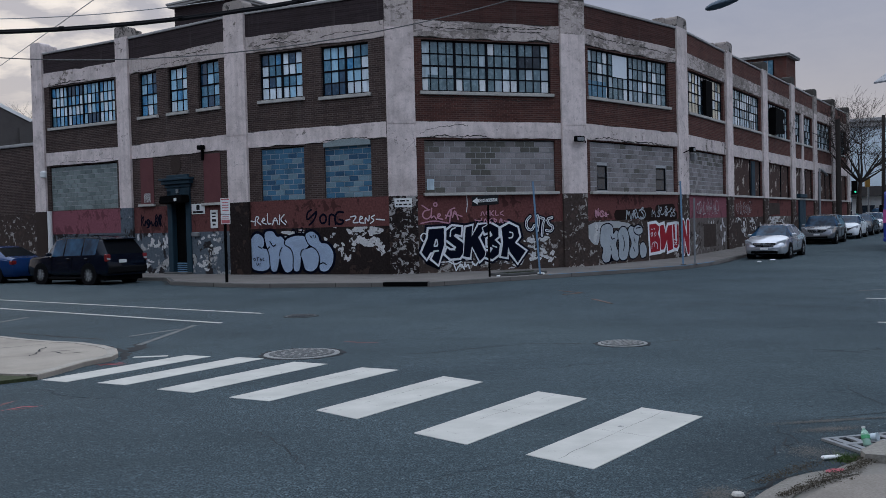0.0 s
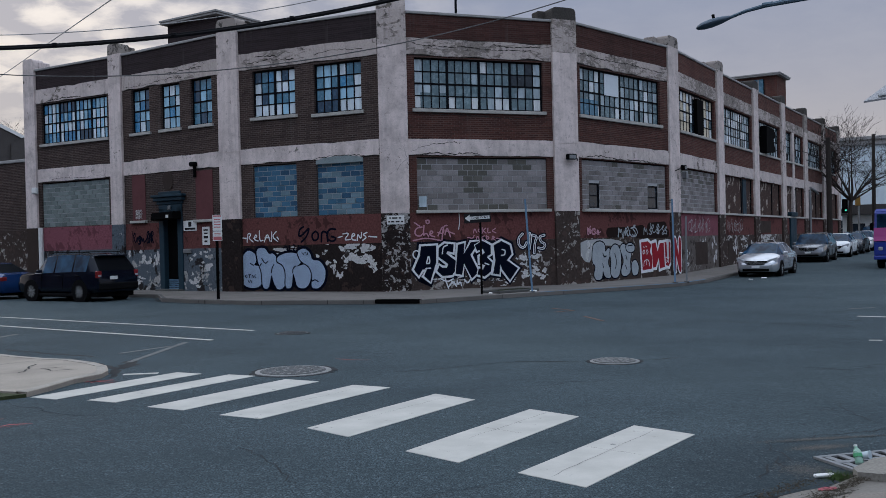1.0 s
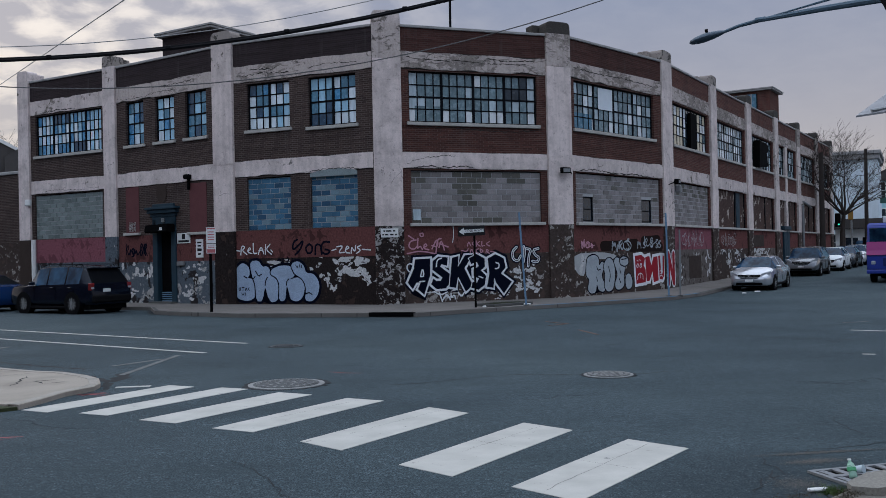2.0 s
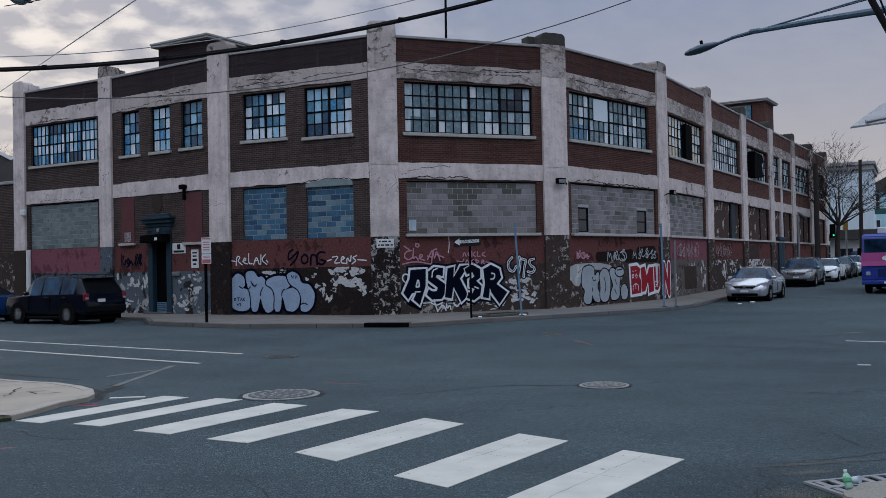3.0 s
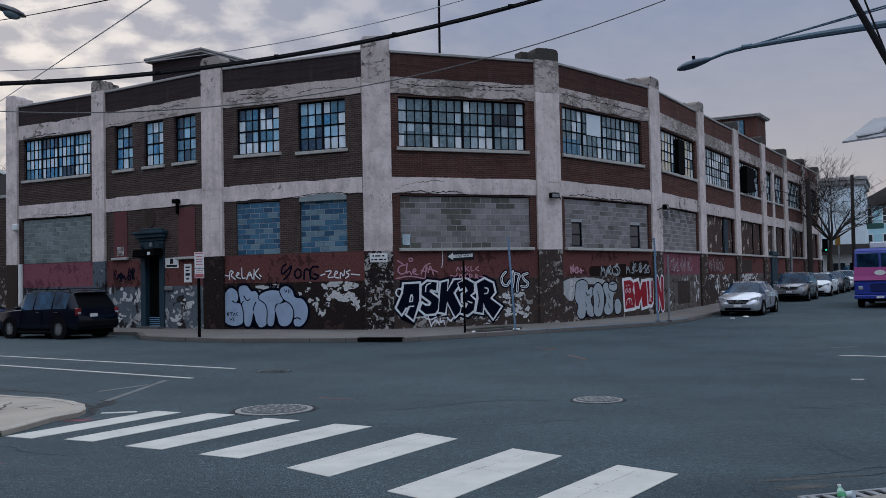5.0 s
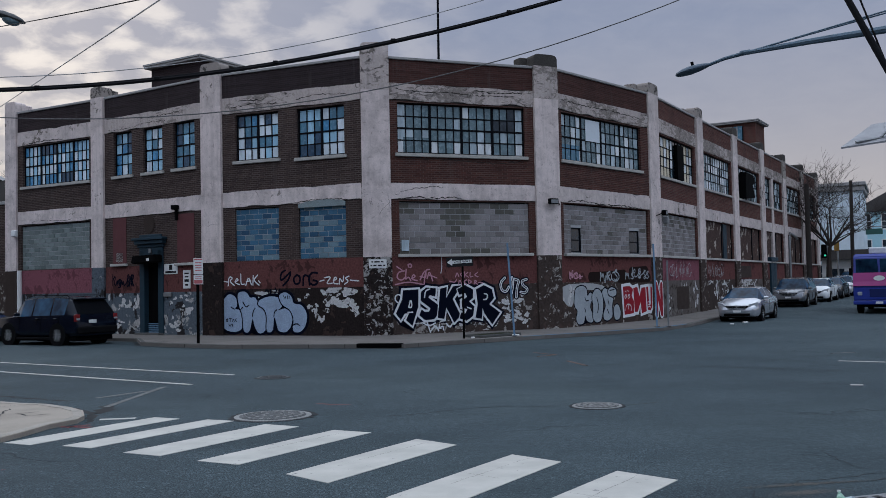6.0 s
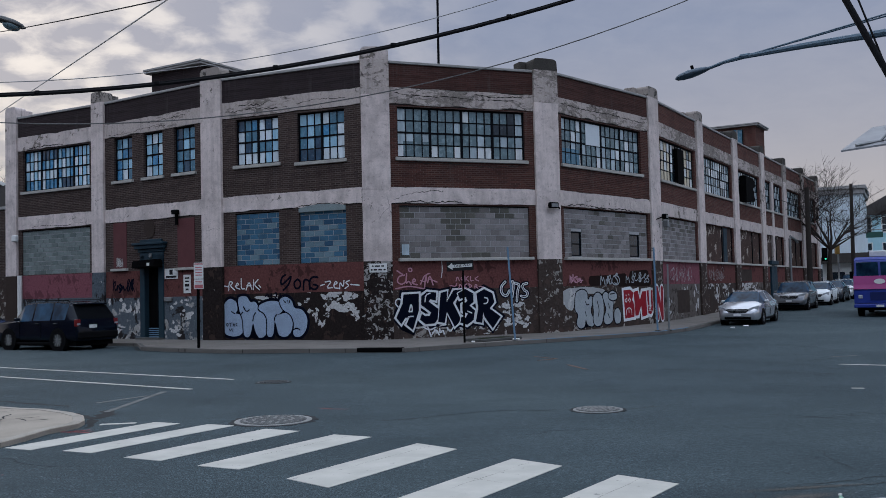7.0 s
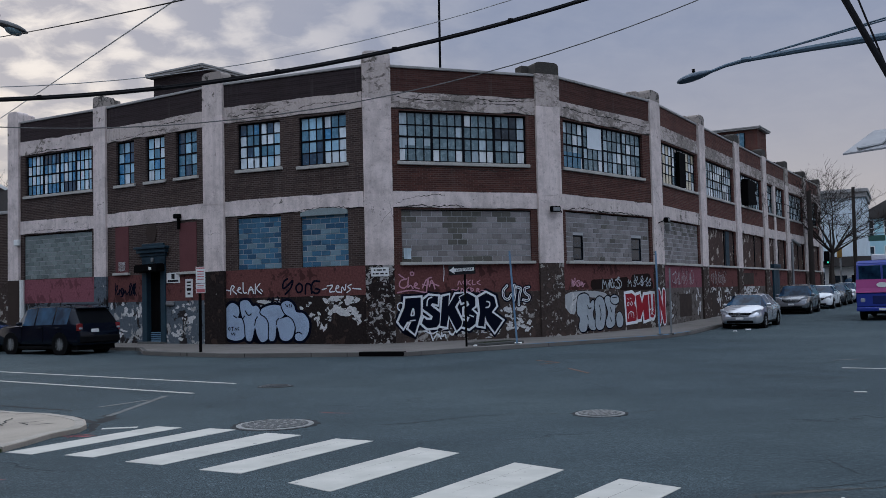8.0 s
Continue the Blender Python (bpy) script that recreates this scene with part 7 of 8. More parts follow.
SEDAN = [(-2.26, 0.38, 0.62, 0.72, 0.80, 0.70, ""), (-2.18, 0.26, 0.88, 0.98, 0.92, 0.80, ""), (-1.72, 0.24, 0.95, 1.06, 0.98, 0.80, "e"), (-1.02, 0.22, 0.97, 1.41, 1.0, 0.66, ""), (-0.9, 0.22, 0.96, 1.43, 1.0, 0.67, "s"), (-0.02, 0.22, 0.94, 1.465, 1.0, 0.69, ""),
         (0.06, 0.22, 0.94, 1.465, 1.0, 0.69, "s"), (0.72, 0.22, 0.92, 1.42, 1.0, 0.68, "se"), (1.40, 0.22, 0.90, 1.00, 0.99, 0.80, ""), (1.95, 0.22, 0.80, 0.87, 0.96, 0.78, ""), (2.16, 0.24, 0.68, 0.75, 0.86, 0.70, ""), (2.26, 0.34, 0.56, 0.60, 0.72, 0.62, "")]
SUV = [(-2.36, 0.42, 0.75, 0.85, 0.86, 0.78, ""), (-2.30, 0.34, 1.06, 1.12, 0.95, 0.84, "e"), (-1.90, 0.32, 1.10, 1.67, 0.98, 0.74, ""), (-1.72, 0.32, 1.10, 1.71, 1.0, 0.75, "s"), (-1.0, 0.30, 1.09, 1.77, 1.0, 0.77, ""), (-0.92, 0.30, 1.09, 1.77, 1.0, 0.77, "s"), (0.02, 0.30, 1.07, 1.76, 1.0, 0.77, ""),
       (0.10, 0.30, 1.07, 1.76, 1.0, 0.77, "s"), (0.70, 0.30, 1.05, 1.70, 1.0, 0.75, "se"), (1.22, 0.30, 1.03, 1.12, 0.99, 0.82, ""), (2.05, 0.32, 0.98, 1.05, 0.97, 0.82, ""), (2.28, 0.34, 0.86, 0.93, 0.90, 0.76, ""), (2.36, 0.42, 0.62, 0.70, 0.84, 0.72, "")]
CROSSOVER = [(x * 0.94, a, b * 0.95, t * 0.92, w, q, g) for x, a, b, t, w, q, g in SUV]

NAVY = car_paint("dark_navy_paint", (0.003, 0.006, 0.014))
BLUE_CAR = car_paint("deep_blue_paint", (0.010, 0.035, 0.12))
SILVER = car_paint("silver_white_paint", (0.58, 0.59, 0.62), 1.3)
GREY_CAR = car_paint("grey_metal_paint", (0.26, 0.265, 0.28), 1.3)
WHITE_CAR = car_paint("white_car_paint", (0.72, 0.74, 0.76), 0.0)
DARK_CAR = car_paint("charcoal_paint", (0.03, 0.033, 0.04), 0.4)

# beside the left front, tails towards the crossing
heading = math.degrees(math.atan2(left_dir.y, left_dir.x))
spot = Vector((-13.45, 36.15))
suv, body = car("parked_suv", "dark navy sport utility vehicle parked by the kerb", pose(spot.x, spot.y, 0, 0, 0, heading), NAVY, SUV, 1.96, 2.75, 0.37, "parked cars")
for s in (-1, 1):
    part("tail_light", boxes((-2.335, -2.20, s * 0.84 - 0.10, s * 0.84 + 0.10, 0.86, 1.12), bevel=0.02), TAIL_RED, suv, "red tail light")
    part("reversing_light", boxes((-2.345, -2.26, s * 0.84 - 0.085, s * 0.84 + 0.085, 0.90, 0.99), bevel=0.02), LAMP_GLASS, suv, "clear reversing light")
    part("roof_rail", rod([(-1.7, s * 0.70, 1.74), (-1.6, s * 0.70, 1.80), (0.3, s * 0.70, 1.82), (0.5, s * 0.70, 1.76)], 0.018, 6), TRIM, suv)
part("number_plate", boxes((-2.385, -2.355, 0.08, 0.40, 0.80, 0.92)), WHITE, suv)
part("rear_bumper", boxes((-2.42, -2.25, -0.88, 0.88, 0.42, 0.68), bevel=0.04), TRIM, suv)
part("spoiler", boxes((-2.06, -1.82, -0.68, 0.68, 1.64, 1.69), bevel=0.015), NAVY, suv)
mirrors(suv, 0.80, 0.96, 1.06, NAVY)
doors(suv, 0.98, (-1.45, -0.45, 0.75), 0.45, 1.05, 0.95, NAVY)
p = spot + left_dir * 5.6
blue, _ = car("parked_car", "deep blue saloon car parked by the kerb", pose(p.x, p.y, 0, 0, 0, heading), BLUE_CAR, SEDAN, 1.80, 2.65, 0.32, "parked cars")
for s in (-1, 1):
    part("tail_light", boxes((-2.24, -2.05, s * 0.72 - 0.11, s * 0.72 + 0.11, 0.74, 0.9), bevel=0.02), TAIL_RED, blue, "red tail light")
mirrors(blue, 0.85, 0.88, 0.92, BLUE_CAR)
doors(blue, 0.90, (-1.1, -0.05, 0.95), 0.35, 0.9, 0.84, BLUE_CAR)

# beside the long front, noses towards the crossing
toward = math.degrees(math.atan2(-STREET.y, -STREET.x))
for name, label, rows, width, base, rad, paint, u_nose, off, half in (
        ("parked_car", "silver-white saloon car parked facing the crossing", SEDAN, 1.78, 2.6, 0.32, SILVER, -0.9, 3.54, 2.26),
        ("parked_suv", "grey compact crossover parked facing the crossing", CROSSOVER, 1.82, 2.6, 0.35, GREY_CAR, 13.1, 3.05, 2.22),
        ("parked_car", "white saloon car parked in the row", SEDAN, 1.76, 2.6, 0.32, WHITE_CAR, 20.2, 3.25, 2.26),
        ("parked_car", "charcoal saloon car parked in the row", SEDAN, 1.76, 2.6, 0.32, DARK_CAR, 25.6, 3.25, 2.26),
        ("parked_car", "pale silver saloon car parked in the row", SEDAN, 1.76, 2.6, 0.32, SILVER, 31.0, 3.25, 2.26),
        ("parked_suv", "dark large sport utility vehicle parked in the row", SUV, 1.95, 2.75, 0.37, DARK_CAR, 36.6, 3.3, 2.36)):
    p = street(u_nose + half, off)
    c, _ = car(name, label, pose(p.x, p.y, p.z, 0, 0.9, toward), paint, rows, width, base, rad, "parked cars")
    tall = rows is not SEDAN
    face(c, half - (0.02 if tall else 0.0), width / 2, 0.80 if tall else 0.66, 0.74 if tall else 0.62, 0.56 if tall else 0.46)
    mirrors(c, 0.78, width / 2 - 0.02, 0.98 if tall else 0.92, paint)
    doors(c, width / 2, (-1.2, -0.1, 0.9), 0.4, 0.9, 0.84, paint)

# a blue and magenta step van comes down the street
VAN_BLUE = plain("bright_blue_van_paint", (0.008, 0.026, 0.24), 0.4, 0.0, vary=0.12, dirt=0.2)
MAGENTA = plain("magenta_van_paint", (0.27, 0.012, 0.15), 0.45, 0.0, vary=0.12, dirt=0.2)
VAN_ROOF = plain("white_van_roof", (0.6, 0.6, 0.62), 0.5)
VAN_AT = (23.4, 45.75)
van = thing("step_van", "bright blue step van with a magenta band and split windscreen", "van", pose(*VAN_AT, rise(*VAN_AT) + 0.0, 0, 0.9, toward))
part("body", prism([(-3.2, 0.5), (2.9, 0.5), (3.15, 0.62), (3.15, 1.28), (3.02, 1.45), (2.72, 2.66), (2.55, 2.8), (-3.2, 2.8)], -1.12, 1.12, 0.05), VAN_BLUE, van)
part("magenta_band", prism([(2.80, 1.30), (3.19, 1.30), (3.10, 1.52), (2.99, 1.92), (2.70, 1.92)], -1.13, 1.13, 0.008), MAGENTA, van, "magenta band below the windscreen")
for s in (-1, 1):
    part("side_band", boxes((-3.1, 2.7, s * 1.135 - 0.008, s * 1.135 + 0.008, 1.3, 2.2)), MAGENTA, van)
    part("windscreen", prism([(s * 0.05, 0), (s * 1.0, 0), (s * 0.98, 0.66), (s * 0.05, 0.66)], -0.012, 0.012), CAR_GLASS, van, "dark split windscreen pane", pose(2.945, 0, 1.92, 0, 0, 90) @ pose(0, 0, 0, 14, 0, 0))
    part("headlight", boxes((3.12, 3.18, s * 0.84 - 0.1, s * 0.84 + 0.1, 0.86, 1.04), bevel=0.03), LAMP_GLASS, van, "square headlight")
    part("van_mirror", boxes((2.7, 2.78, s * 1.25 - 0.08, s * 1.25 + 0.08, 1.8, 2.15), bevel=0.02), BLACK, van)
    for x in (-1.9, 2.1):
        wheel(van, x, s * 0.95, 0.40, 0.26, s, METAL_GREY, 8)
part("grille", boxes((3.13, 3.17, -0.42, 0.42, 0.78, 1.16), bevel=0.01), plain("dark_blue_grille", (0.012, 0.02, 0.10), 0.6), van, "dark blue grille")
part("bumper", boxes((3.05, 3.3, -1.12, 1.12, 0.44, 0.62), bevel=0.03), VAN_BLUE, van)
part("number_plate", boxes((3.30, 3.32, -0.16, 0.16, 0.48, 0.58)), WHITE, van)
part("emblem", prism([(0.24 * math.cos(q), 1.66 + 0.12 * math.sin(q)) for q in (2 * math.pi * i / 20 for i in range(20))], -0.012, 0.012), WHITE, van, "pale oval emblem", pose(3.10, 0, 0, 0, 0, 90))
part("underbody", boxes((-3.1, 2.8, -0.9, 0.9, 0.3, 0.52)), BLACK, van)
part("roof_box", boxes((0.6, 2.2, -0.5, 0.5, 2.8, 3.1), bevel=0.04), VAN_ROOF, van, "pale roof unit")


# ---- trees, poles and houses up the long street ----
def bare_tree(name, label, base, height, spread, seed, twigs=4, lean=(0.0, 0.0)):
    r = random.Random(seed)
    tree = thing(name, label, "tree", pose(*base))
    trunk, crown = bmesh.new(), bmesh.new()

    def grow(bm, p, d, length, radius, level):
        pts, rad = [p], [radius]
        for i in range(3):
            d = (d + Vector((r.gauss(0, 0.10), r.gauss(0, 0.10), r.gauss(0.04, 0.06)))).normalized()
            pts.append(pts[-1] + d * length / 3)
            rad.append(radius * (1 - 0.18 * (i + 1)))
        tube(bm, pts, rad, 7 if level < 2 else 4 if level < 3 else 3, caps=False)
        if level >= 5 or radius < 0.005:
            return
        for _ in range(r.randint(2, 4) if level else twigs):
            k = r.randint(1, 3) if level else 3
            side = Vector((r.gauss(0, 1), r.gauss(0, 1), 0)).normalized()
            nd = (d * r.uniform(0.75, 1.1) + side * spread * r.uniform(0.35, 0.9)).normalized()
            grow(crown, pts[k], nd, length * r.uniform(0.55, 0.78), max(rad[k] * r.uniform(0.55, 0.72), 0.013), level + 1)
        grow(crown, pts[-1], (d + Vector((r.gauss(0, 0.15), r.gauss(0, 0.15), 0.1))).normalized(), length * 0.72, rad[-1] * 0.75, level + 1)

    grow(trunk, Vector((0, 0, 0)), Vector((lean[0], lean[1], 1)).normalized(), height * 0.33, height * 0.025, 0)
    part("trunk", trunk, BARK, tree)
    part("crown", crown, BARK, tree, "bare winter branches")
    return tree


bare_tree("street_tree", "bare dark winter tree standing on the pavement", (31.6, 70.6, 0.4), 11.9, 1.35, 21, 8, (0.09, 0.0))
bare_tree("far_tree", "bare winter tree far behind the low building", (-38.6, 82.0, 0.0), 15.6, 1.1, 8, 6)
bare_tree("far_tree", "bare winter tree beside the far houses", (47.0, 84.0, 0.6), 11.0, 0.9, 4, 5)


def utility_pole(x, y, z, height, label, arm=True, lean=0.0):
    p = thing("utility_pole", label, "pole", pose(x, y, z, 0, lean, 0))
    part("shaft", rod([(0, 0, -0.2), (0, 0, height)], [0.18, 0.13], 12), WOOD_POLE, p)
    if arm:
        part("crossarm", boxes((-0.9, 0.9, -0.06, 0.06, height - 0.7, height - 0.55), bevel=0.01), WOOD_POLE, p)
        for x0 in (-0.8, -0.4, 0.4, 0.8):
            part("insulator", rod([(x0, 0, height - 0.55), (x0, 0, height - 0.38)], [0.05, 0.035], 8), METAL_GREY, p)
    return p


p = street(20.6, 1.9)
utility_pole(23.8, 55.6, 0.3, 7.2, "weathered wooden utility pole by the kerb", False)
utility_pole(37.8, 79.5, 0.6, 9.6, "dark wooden utility pole beside the far house", False, 0.6)
PALE_WALL = plain("pale_blue_white_siding", (0.66, 0.74, 0.80), 0.8, vary=0.12, scale=2, dirt=0.3)
CYAN_WALL = plain("pale_cyan_siding", (0.40, 0.62, 0.70), 0.8, vary=0.12, scale=2, dirt=0.3)


def town_house(name, label, corner, width, deep, height, wall, turn, gable=False, floors=3):
    h = thing(name, label, "house", pose(*corner, 0, 0, turn))
    part("wall", boxes((0, width, 0, deep, -0.3, height)), wall, h)
    if gable:
        part("roof", prism([(-0.3, height), (width + 0.3, height), (width / 2, height + 2.6)], -0.3, deep + 0.3, 0.02), ROOF_FELT, h, "grey pitched roof")
    else:
        part("cornice", boxes((-0.35, width + 0.35, -0.45, deep, height - 0.1, height + 0.25), (-0.2, width + 0.2, -0.25, deep, height - 0.6, height - 0.1), bevel=0.04), COPING, h, "projecting eaves cornice")
        for i in range(int(width / 1.0)):
            part("corbel", boxes((0.2 + i, 0.4 + i, -0.4, 0, height - 0.45, height - 0.12)), COPING, h)
    for f in range(floors):
        for x in [1.0 + i * 2.1 for i in range(int((width - 0.8) / 2.1))]:
            z = 1.0 + f * height / floors
            w = part("window", boxes((x, x + 0.95, -0.03, 0.05, z, z + 1.6)), GLASS_DARK, h)
            part("window_frame", boxes((x - 0.1, x, -0.07, 0.0, z - 0.1, z + 1.7), (x + 0.95, x + 1.05, -0.07, 0.0, z - 0.1, z + 1.7), (x, x + 0.95, -0.07, 0.0, z + 1.6, z + 1.7), (x - 0.15, x + 1.1, -0.12, 0.0, z - 0.14, z), (x, x + 0.95, -0.06, 0.0, z + 0.77, z + 0.83)), WHITE, w)
    return h


town_house("row_house", "pale three-storey house with a heavy eaves cornice", (39.0, 92.5, 0.5), 5.6, 10.0, 10.4, PALE_WALL, -28, floors=1)
town_house("row_house", "pale cyan house with a pitched grey roof", (49.5, 104.0, 0.5), 9.0, 10.0, 8.6, CYAN_WALL, -28, True)
town_house("row_house", "pale cyan house with a pitched grey roof", (60.0, 99.0, 0.5), 9.0, 10.0, 9.0, CYAN_WALL, -28, True)
shop = thing("corner_shop", "low white shop with a dark hipped awning roof", "shop", pose(38.0, 86.0, 0.5, 0, 0, -28))
part("wall", boxes((0, 6, 0, 4, -0.3, 3.0)), WHITE, shop)
part("roof", prism([(-0.6, 3.0), (6.6, 3.0), (5.6, 3.9), (0.4, 3.9)], -0.8, 4.0, 0.03), ROOF_FELT, shop)
for x in (0.8, 2.6, 4.4):
    part("shop_window", boxes((x, x + 1.1, -0.04, 0.02, 0.7, 2.2)), GLASS_DARK, shop)
fence = thing("site_fence", "dark low hoarding along the far street", "fence", pose(45.0, 84.0, 0.5, 0, 0, -32))
for i in range(12):
    part("fence_panel", boxes((i * 1.5, i * 1.5 + 1.46, 0, 0.06, 0, 2.0), bevel=0.01), plain("grey_hoarding", (0.12, 0.13, 0.14), 0.8) if i == 0 else bpy.data.materials["grey_hoarding"], fence)

signal = thing("traffic_signal", "traffic signal post with a green light lit", "traffic light", pose(33.85, 75.5, 0.5))
part("post", rod([(0, 0, 0), (0, 0, 4.2)], 0.08, 8), METAL_GREY, signal)
head = part("signal_head", boxes((-0.45, -0.1, -0.16, 0.16, 3.0, 4.1), bevel=0.03), BLACK, signal)
GREEN_LIGHT = Net("green_signal_light", 0.4)
GREEN_LIGHT.p.inputs["Emission Color"].default_value = (0.1, 0.9, 0.55, 1)
GREEN_LIGHT.p.inputs["Emission Strength"].default_value = 0.6
part("green_lens", rod([(-0.27, -0.15, 3.2), (-0.27, -0.2, 3.2)], 0.075, 12), GREEN_LIGHT.done((0.05, 0.4, 0.25)), head, "lit green lens")
signal = thing("traffic_signal", "yellow traffic signal seen from its side", "traffic light", pose(37.0, 80.5, 0.5))
part("post", rod([(0, 0, 0), (0, 0, 4.8)], 0.08, 8), METAL_GREY, signal)
part("signal_head", boxes((-0.25, 0.10, -0.16, 0.16, 3.7, 4.5), bevel=0.03), plain("signal_yellow", (0.26, 0.15, 0.035), 0.6), signal, "dull yellow signal head")
street_sign = thing("street_name_sign", "dark green street name sign hanging over the street", "street sign", pose(44.2, 90.0, 6.0, 0, 0, -28))
part("sign_plate", boxes((0, 1.5, -0.03, 0.03, 0, 0.55), bevel=0.01), plain("dark_green_enamel", (0.02, 0.09, 0.075), 0.5), street_sign)
part("hanger", rod([(-2.0, 0, 0.75), (4.0, 0, 0.75)], 0.05, 6), METAL_GREY, street_sign)

# ---- street lamps ----
lamp = thing("street_lamp", "blue-grey cobra-head street lamp on a long trussed arm", "street lamp")
pole_at = (9.0, 13.4)
part("pole", rod([(*pole_at, -0.1), (*pole_at, 7.6)], [0.13, 0.09], 12), METAL_BLUE, lamp, "steel pole")
part("arm", rod([(*pole_at, 5.76), (7.86, 15.1, 5.91), (7.08, 16.3, 6.03), (6.36, 17.38, 6.11), (6.08, 17.72, 6.09), (5.85, 17.98, 6.03)], [0.075, 0.066, 0.056, 0.042, 0.034, 0.032], 8), METAL_BLUE, lamp)
for lift in (0.0, 0.035):
    part("brace", rod([(*pole_at, 6.22 + 2 * lift), (7.87, 15.1, 6.18 + lift), (7.08, 16.3, 6.15 + lift * 0.4), (6.36, 17.38, 6.12)], 0.014, 6), METAL_BLUE, lamp)
part("clamp", rod([(6.42, 17.30, 6.11), (6.30, 17.44, 6.12)], 0.05, 8), METAL_BLUE, lamp)
along = Vector((5.20 - 5.90, 18.35 - 17.98, -0.17))
m = Matrix.Translation((5.87, 17.97, 6.035)) @ along.to_track_quat("X", "Z").to_matrix().to_4x4() @ Matrix.Diagonal((0.86, 1, 1, 1))
bm = bmesh.new()
shape = [(0.0, 0.035, 0.035), (0.10, 0.07, 0.06), (0.25, 0.12, 0.08), (0.45, 0.155, 0.09), (0.62, 0.14, 0.075), (0.74, 0.09, 0.045), (0.78, 0.03, 0.015)]
rings = [[bm.verts.new((x, w * math.cos(q), (h if math.sin(q) > 0 else h * 0.75) * math.sin(q))) for q in (2 * math.pi * i / 16 for i in range(16))] for x, w, h in shape]
for a, b in zip(rings, rings[1:]):
    for i in range(16):
        bm.faces.new((a[i], a[(i + 1) % 16], b[(i + 1) % 16], b[i]))
bm.faces.new(rings[0][::-1])
bm.faces.new(rings[-1])
bmesh.ops.recalc_face_normals(bm, faces=bm.faces[:])
head = part("lamp_head", bm, LAMP_BLUE, lamp, "rounded blue-grey lamp head", m, True)
part("photocell", rod([(0.36, 0, 0.07), (0.36, 0, 0.16)], 0.035, 10), BLACK, head)

lamp = thing("street_lamp", "dark cobra-head street lamp with a bowl lens", "street lamp")
part("arm", rod([(-14.5, 20.3, 7.6), (-12.0, 21.2, 8.75), (-9.70, 21.97, 8.47)], 0.05, 8), STEEL_DARK, lamp)
part("pole", rod([(-14.5, 20.3, -0.1), (-14.5, 20.3, 8.3)], [0.14, 0.10], 10), STEEL_DARK, lamp)
bm = bmesh.new()
shape = [(0.0, 0.04, 0.04), (0.12, 0.09, 0.07), (0.35, 0.17, 0.11), (0.6, 0.18, 0.11), (0.78, 0.12, 0.07), (0.86, 0.03, 0.02)]
rings = [[bm.verts.new((x, w * math.cos(q), (h if math.sin(q) > 0 else h * 0.5) * math.sin(q))) for q in (2 * math.pi * i / 16 for i in range(16))] for x, w, h in shape]
for a, b in zip(rings, rings[1:]):
    for i in range(16):
        bm.faces.new((a[i], a[(i + 1) % 16], b[(i + 1) % 16], b[i]))
bm.faces.new(rings[0][::-1])
bm.faces.new(rings[-1])
bmesh.ops.recalc_face_normals(bm, faces=bm.faces[:])
m = Matrix.Translation((-9.70, 21.97, 8.47)) @ Vector((0.93, 0.34, -0.30)).to_track_quat("X", "Z").to_matrix().to_4x4()
head = part("lamp_head", bm, plain("dark_grey_lamp_housing", (0.055, 0.058, 0.062), 0.5, 0.0, vary=0.2), lamp, "dark grey lamp head", m, True)
bm = bmesh.new()
bmesh.ops.create_uvsphere(bm, u_segments=14, v_segments=8, radius=0.16, matrix=Matrix.Translation((0.55, 0, -0.04)) @ Matrix.Diagonal((1.3, 0.95, 0.75, 1)))
part("bowl", bm, GLASS_TEAL, head, "clear bowl lens", None, True)
part("photocell", rod([(0.15, 0, 0.06), (0.15, 0, 0.2)], 0.04, 10), BLACK, head)

panel_thing = thing("solar_panel", "pale tilted solar panel on a steel bracket", "solar panel")
PANEL_GREY = plain("pale_grey_panel_back", (0.20, 0.20, 0.215), 0.45, 0.0, vary=0.1, dirt=0.15)
bm = bmesh.new()
quad = [Vector((5.93, 12.7, 3.64)), Vector((6.95, 12.16, 3.73)), Vector((7.85, 13.06, 4.19)), Vector((6.83, 13.6, 4.1))]
for lift in (0.0, -0.025):
    for v in quad:
        bm.verts.new(v + Vector((0, 0, lift)))
vs_ = list(bm.verts)
bm.faces.new(vs_[:4])
bm.faces.new(vs_[7:3:-1])
for i in range(4):
    j = (i + 1) % 4
    bm.faces.new((vs_[i], vs_[j], vs_[4 + j], vs_[4 + i]))
bmesh.ops.recalc_face_normals(bm, faces=bm.faces[:])
part("panel", bm, PANEL_GREY, panel_thing)
part("bracket", rod([(6.12, 12.66, 3.70), (6.9, 12.62, 3.82), (7.6, 12.55, 3.86)], 0.022, 6), METAL_GREY, panel_thing)
part("stay", rod([(6.45, 12.6, 3.76), (6.6, 12.55, 3.92)], 0.018, 6), METAL_GREY, panel_thing)
part("post", rod([(7.6, 12.55, -0.1), (7.6, 12.55, 4.3)], 0.06, 10), METAL_GREY, panel_thing)


# ---- overhead cables ----
# pale because the glare on thin wires is put into their colour
WIRE_GREY = plain("glare_pale_wire", (0.42, 0.41, 0.41), 0.6, vary=0.2)


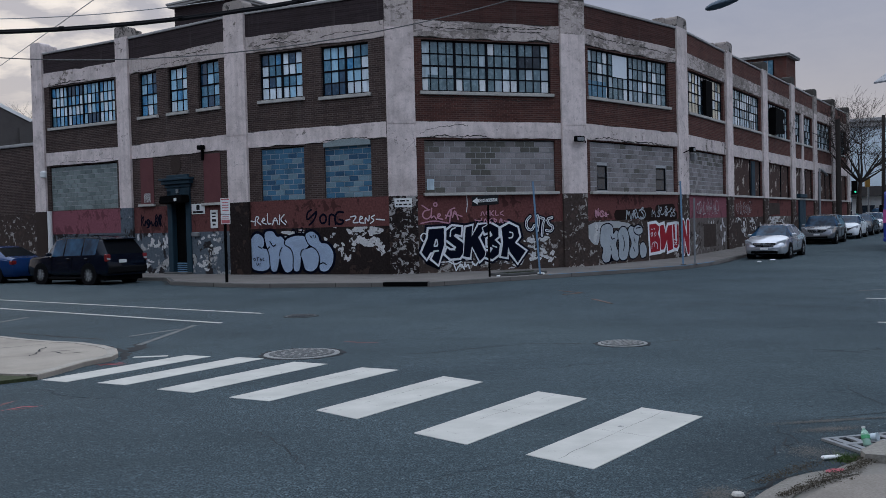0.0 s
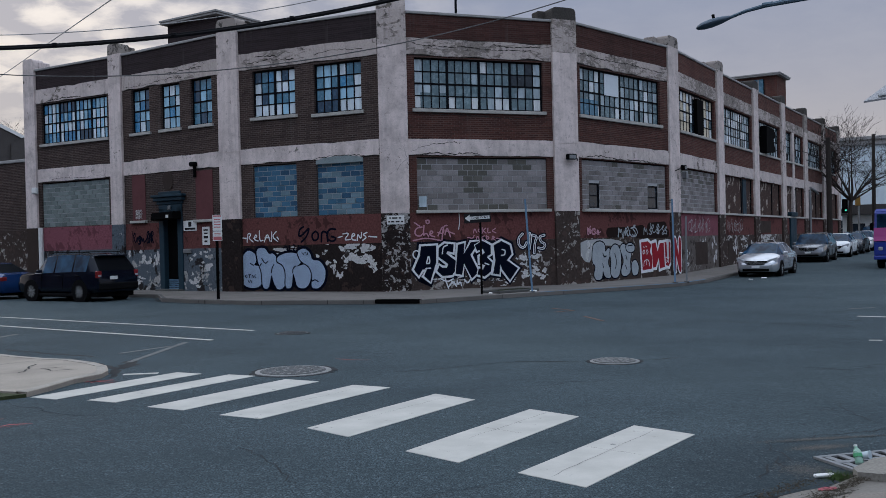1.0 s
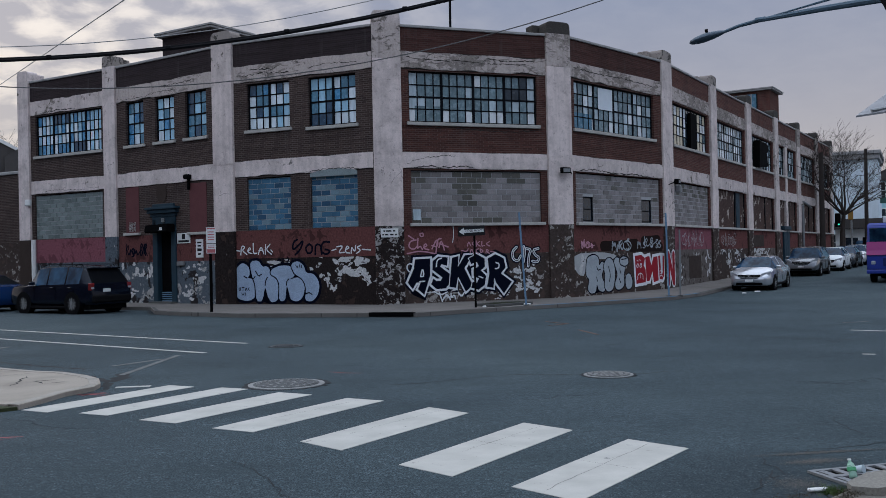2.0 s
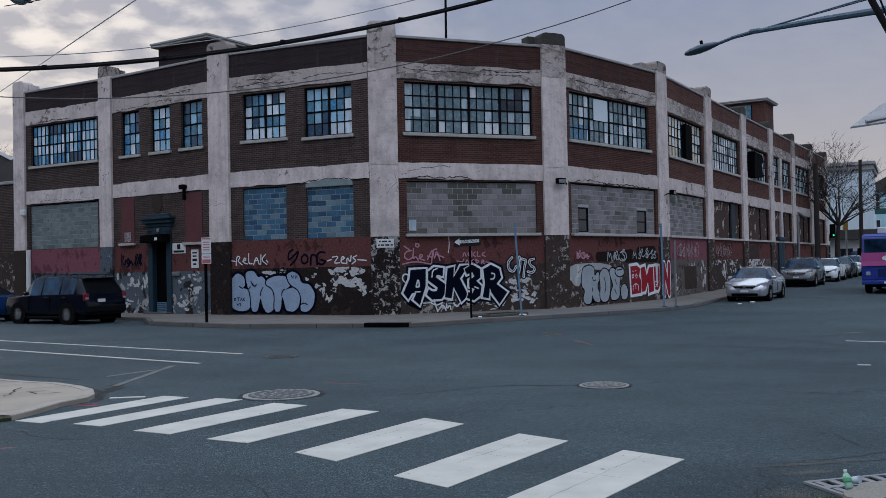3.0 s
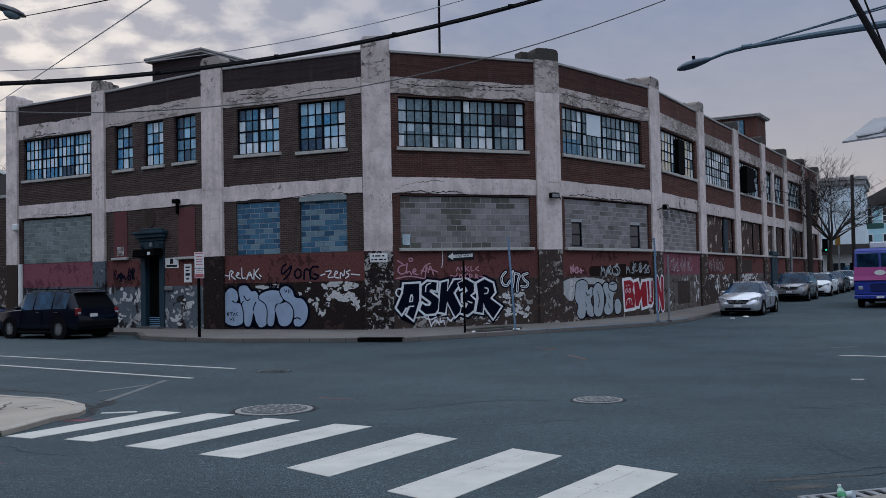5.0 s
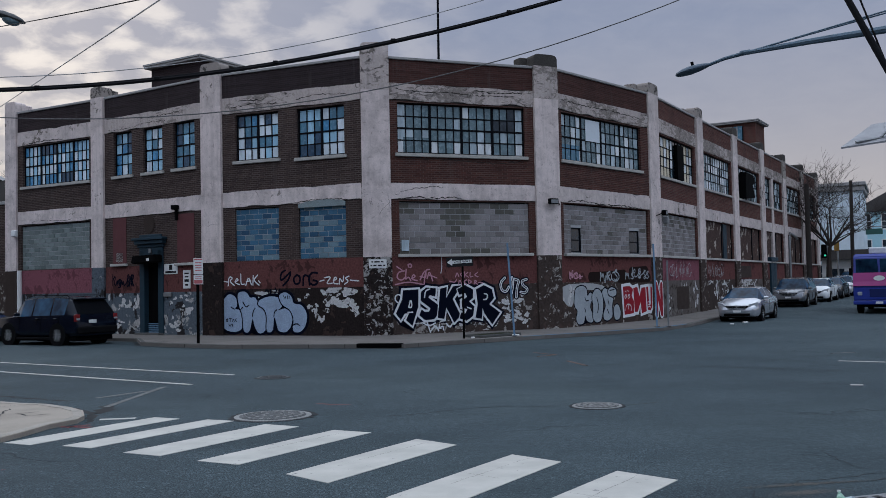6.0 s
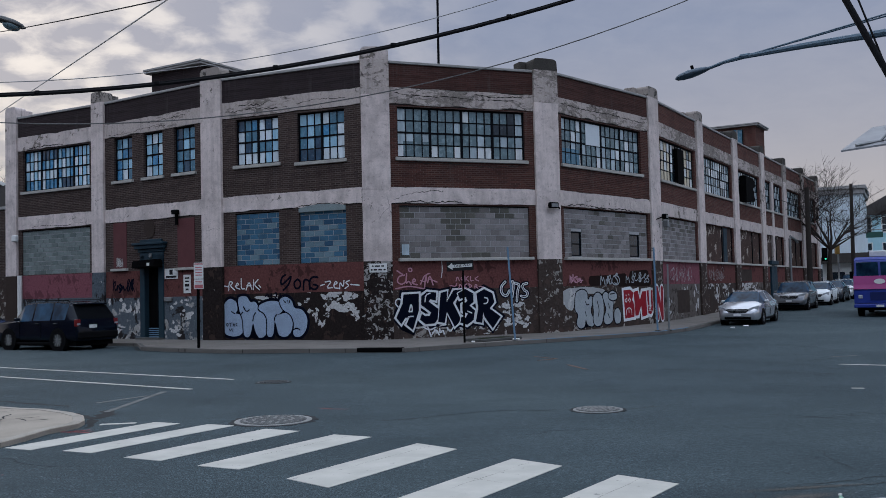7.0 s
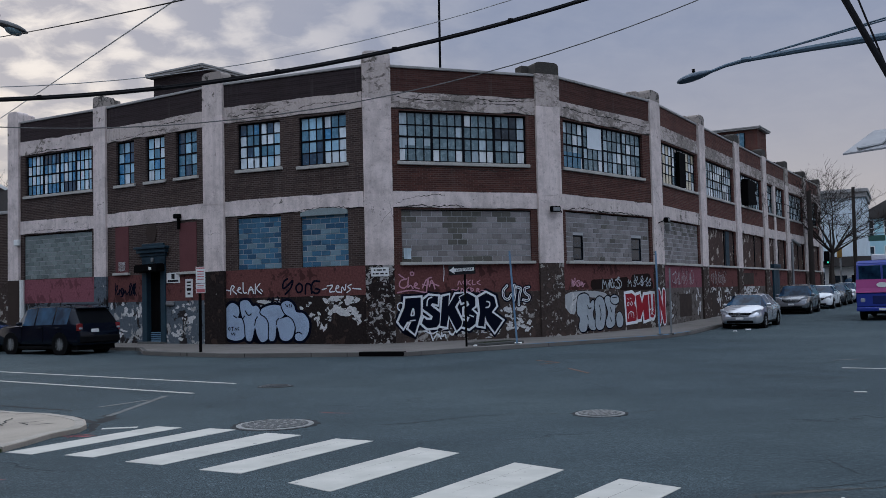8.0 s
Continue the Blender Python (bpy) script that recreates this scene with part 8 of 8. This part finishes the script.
def cable(a, b, sag, radius, label, clips=0, group="overhead cables", sheath=CABLE):
    """A cable that hangs between two far points."""
    a, b = Vector(a), Vector(b)
    n = 40
    pts = [a.lerp(b, i / n) - Vector((0, 0, 4 * sag * (i / n) * (1 - i / n))) for i in range(n + 1)]
    c = solid("overhead_cable", rod(pts, radius, 6), sheath, label, "cable", group)
    for i in range(clips):
        p = pts[int((i + 0.5) * n / clips)]
        part("clip", boxes((-0.05, 0.05, -0.05, 0.05, 0.0, 0.06), bevel=0.01), CABLE, c, "", Matrix.Translation(p))
    return c


cable((-16.0, 18.0, 6.43), (14.0, 18.0, 12.02), 2.81, 0.034, "thick black overhead cable bundle with clips", 14)
cable((-16.0, 18.03, 6.47), (14.0, 18.03, 12.05), 2.80, 0.016, "thin black wire beside the cable bundle")
cable((-16.0, 18.0, 6.88), (14.0, 18.0, 11.93), 3.83, 0.011, "thin sagging grey overhead wire", sheath=plain("mid_grey_wire", (0.16, 0.155, 0.155), 0.6, vary=0.4, scale=2))
cable((-16.0, 18.0, 6.93), (14.0, 18.0, 13.33), 3.40, 0.009, "thin grey overhead wire", sheath=WIRE_GREY)
cable((-19.01, 40.81, 8.89), (6.33, -2.66, 4.80), 0.0, 0.012, "taut thin grey overhead wire crossing the street", sheath=WIRE_GREY)
cable((-9.49, 22.06, 8.09), (6.4, -1.1, 2.95), 0.12, 0.010, "thin overhead wire by the street lamp")
for x, y, h in ((-16.0, 18.0, 8.2), (14.0, 18.0, 13.6)):
    utility_pole(x, y, 0, h, "tall wooden utility pole carrying the cables")
cable((6.35, 13.58, 6.45), (14.0, 18.0, 9.0), 0.1, 0.012, "thin service wire to the utility pole")
stay = thing("leaning_stay_pole", "dark leaning stay pole with a wire along it", "pole")
part("shaft", rod([(8.9, 12.3, -0.1), (4.9, 14.36, 10.0)], 0.05, 10), CABLE, stay)
part("wire", rod([(9.0, 12.3, 0.0), (7.42, 13.1, 4.05), (7.0, 13.35, 4.8), (6.55, 13.55, 6.35), (5.05, 14.36, 10.0)], 0.014, 6), CABLE, stay)
for u0, u1, off, z0, z1 in ((21.5, 62.0, 1.2, 7.2, 9.3), (21.5, 62.0, 1.5, 6.6, 8.2), (30.0, 90.0, 12.0, 7.6, 8.0)):
    a, b = street(u0, off, 0), street(u1, off, 0)
    cable((a.x, a.y, z0), (b.x, b.y, z1), 0.5, 0.02, "thin black wire along the long street")

# ---- unseen plain walls, added to keep the low sky out of reflections ----
for x, y, w, h, turn, mat in ((-4.0, -15.0, 44.0, 9.0, 0, BRICK_MID), (34.0, -6.0, 30.0, 8.0, 62, BRICK_RIGHT), (-32.0, -2.0, 26.0, 8.0, -60, BRICK_LEFT)):
    solid("street_front", boxes((-w / 2, w / 2, 0, 0.6, -0.1, h), (-w / 2 - 0.1, w / 2 + 0.1, -0.1, 0.7, h, h + 0.3)), mat, "unseen plain brick wall added to block the low sky", "wall", kind="structure", m=pose(x, y, 0, 0, 0, turn))
solid("street_front", boxes((0, 42, 0, 0.6, -0.1, 9.0), (-0.1, 42.1, -0.1, 0.7, 9.0, 9.3)), BRICK_MID, "unseen plain brick wall added to block the low sky at the left", "wall", kind="structure", m=bay_frame(Vector((-14.5, 17.0)), Vector((-14.5, 17.0)) + left_dir * 42)[0])
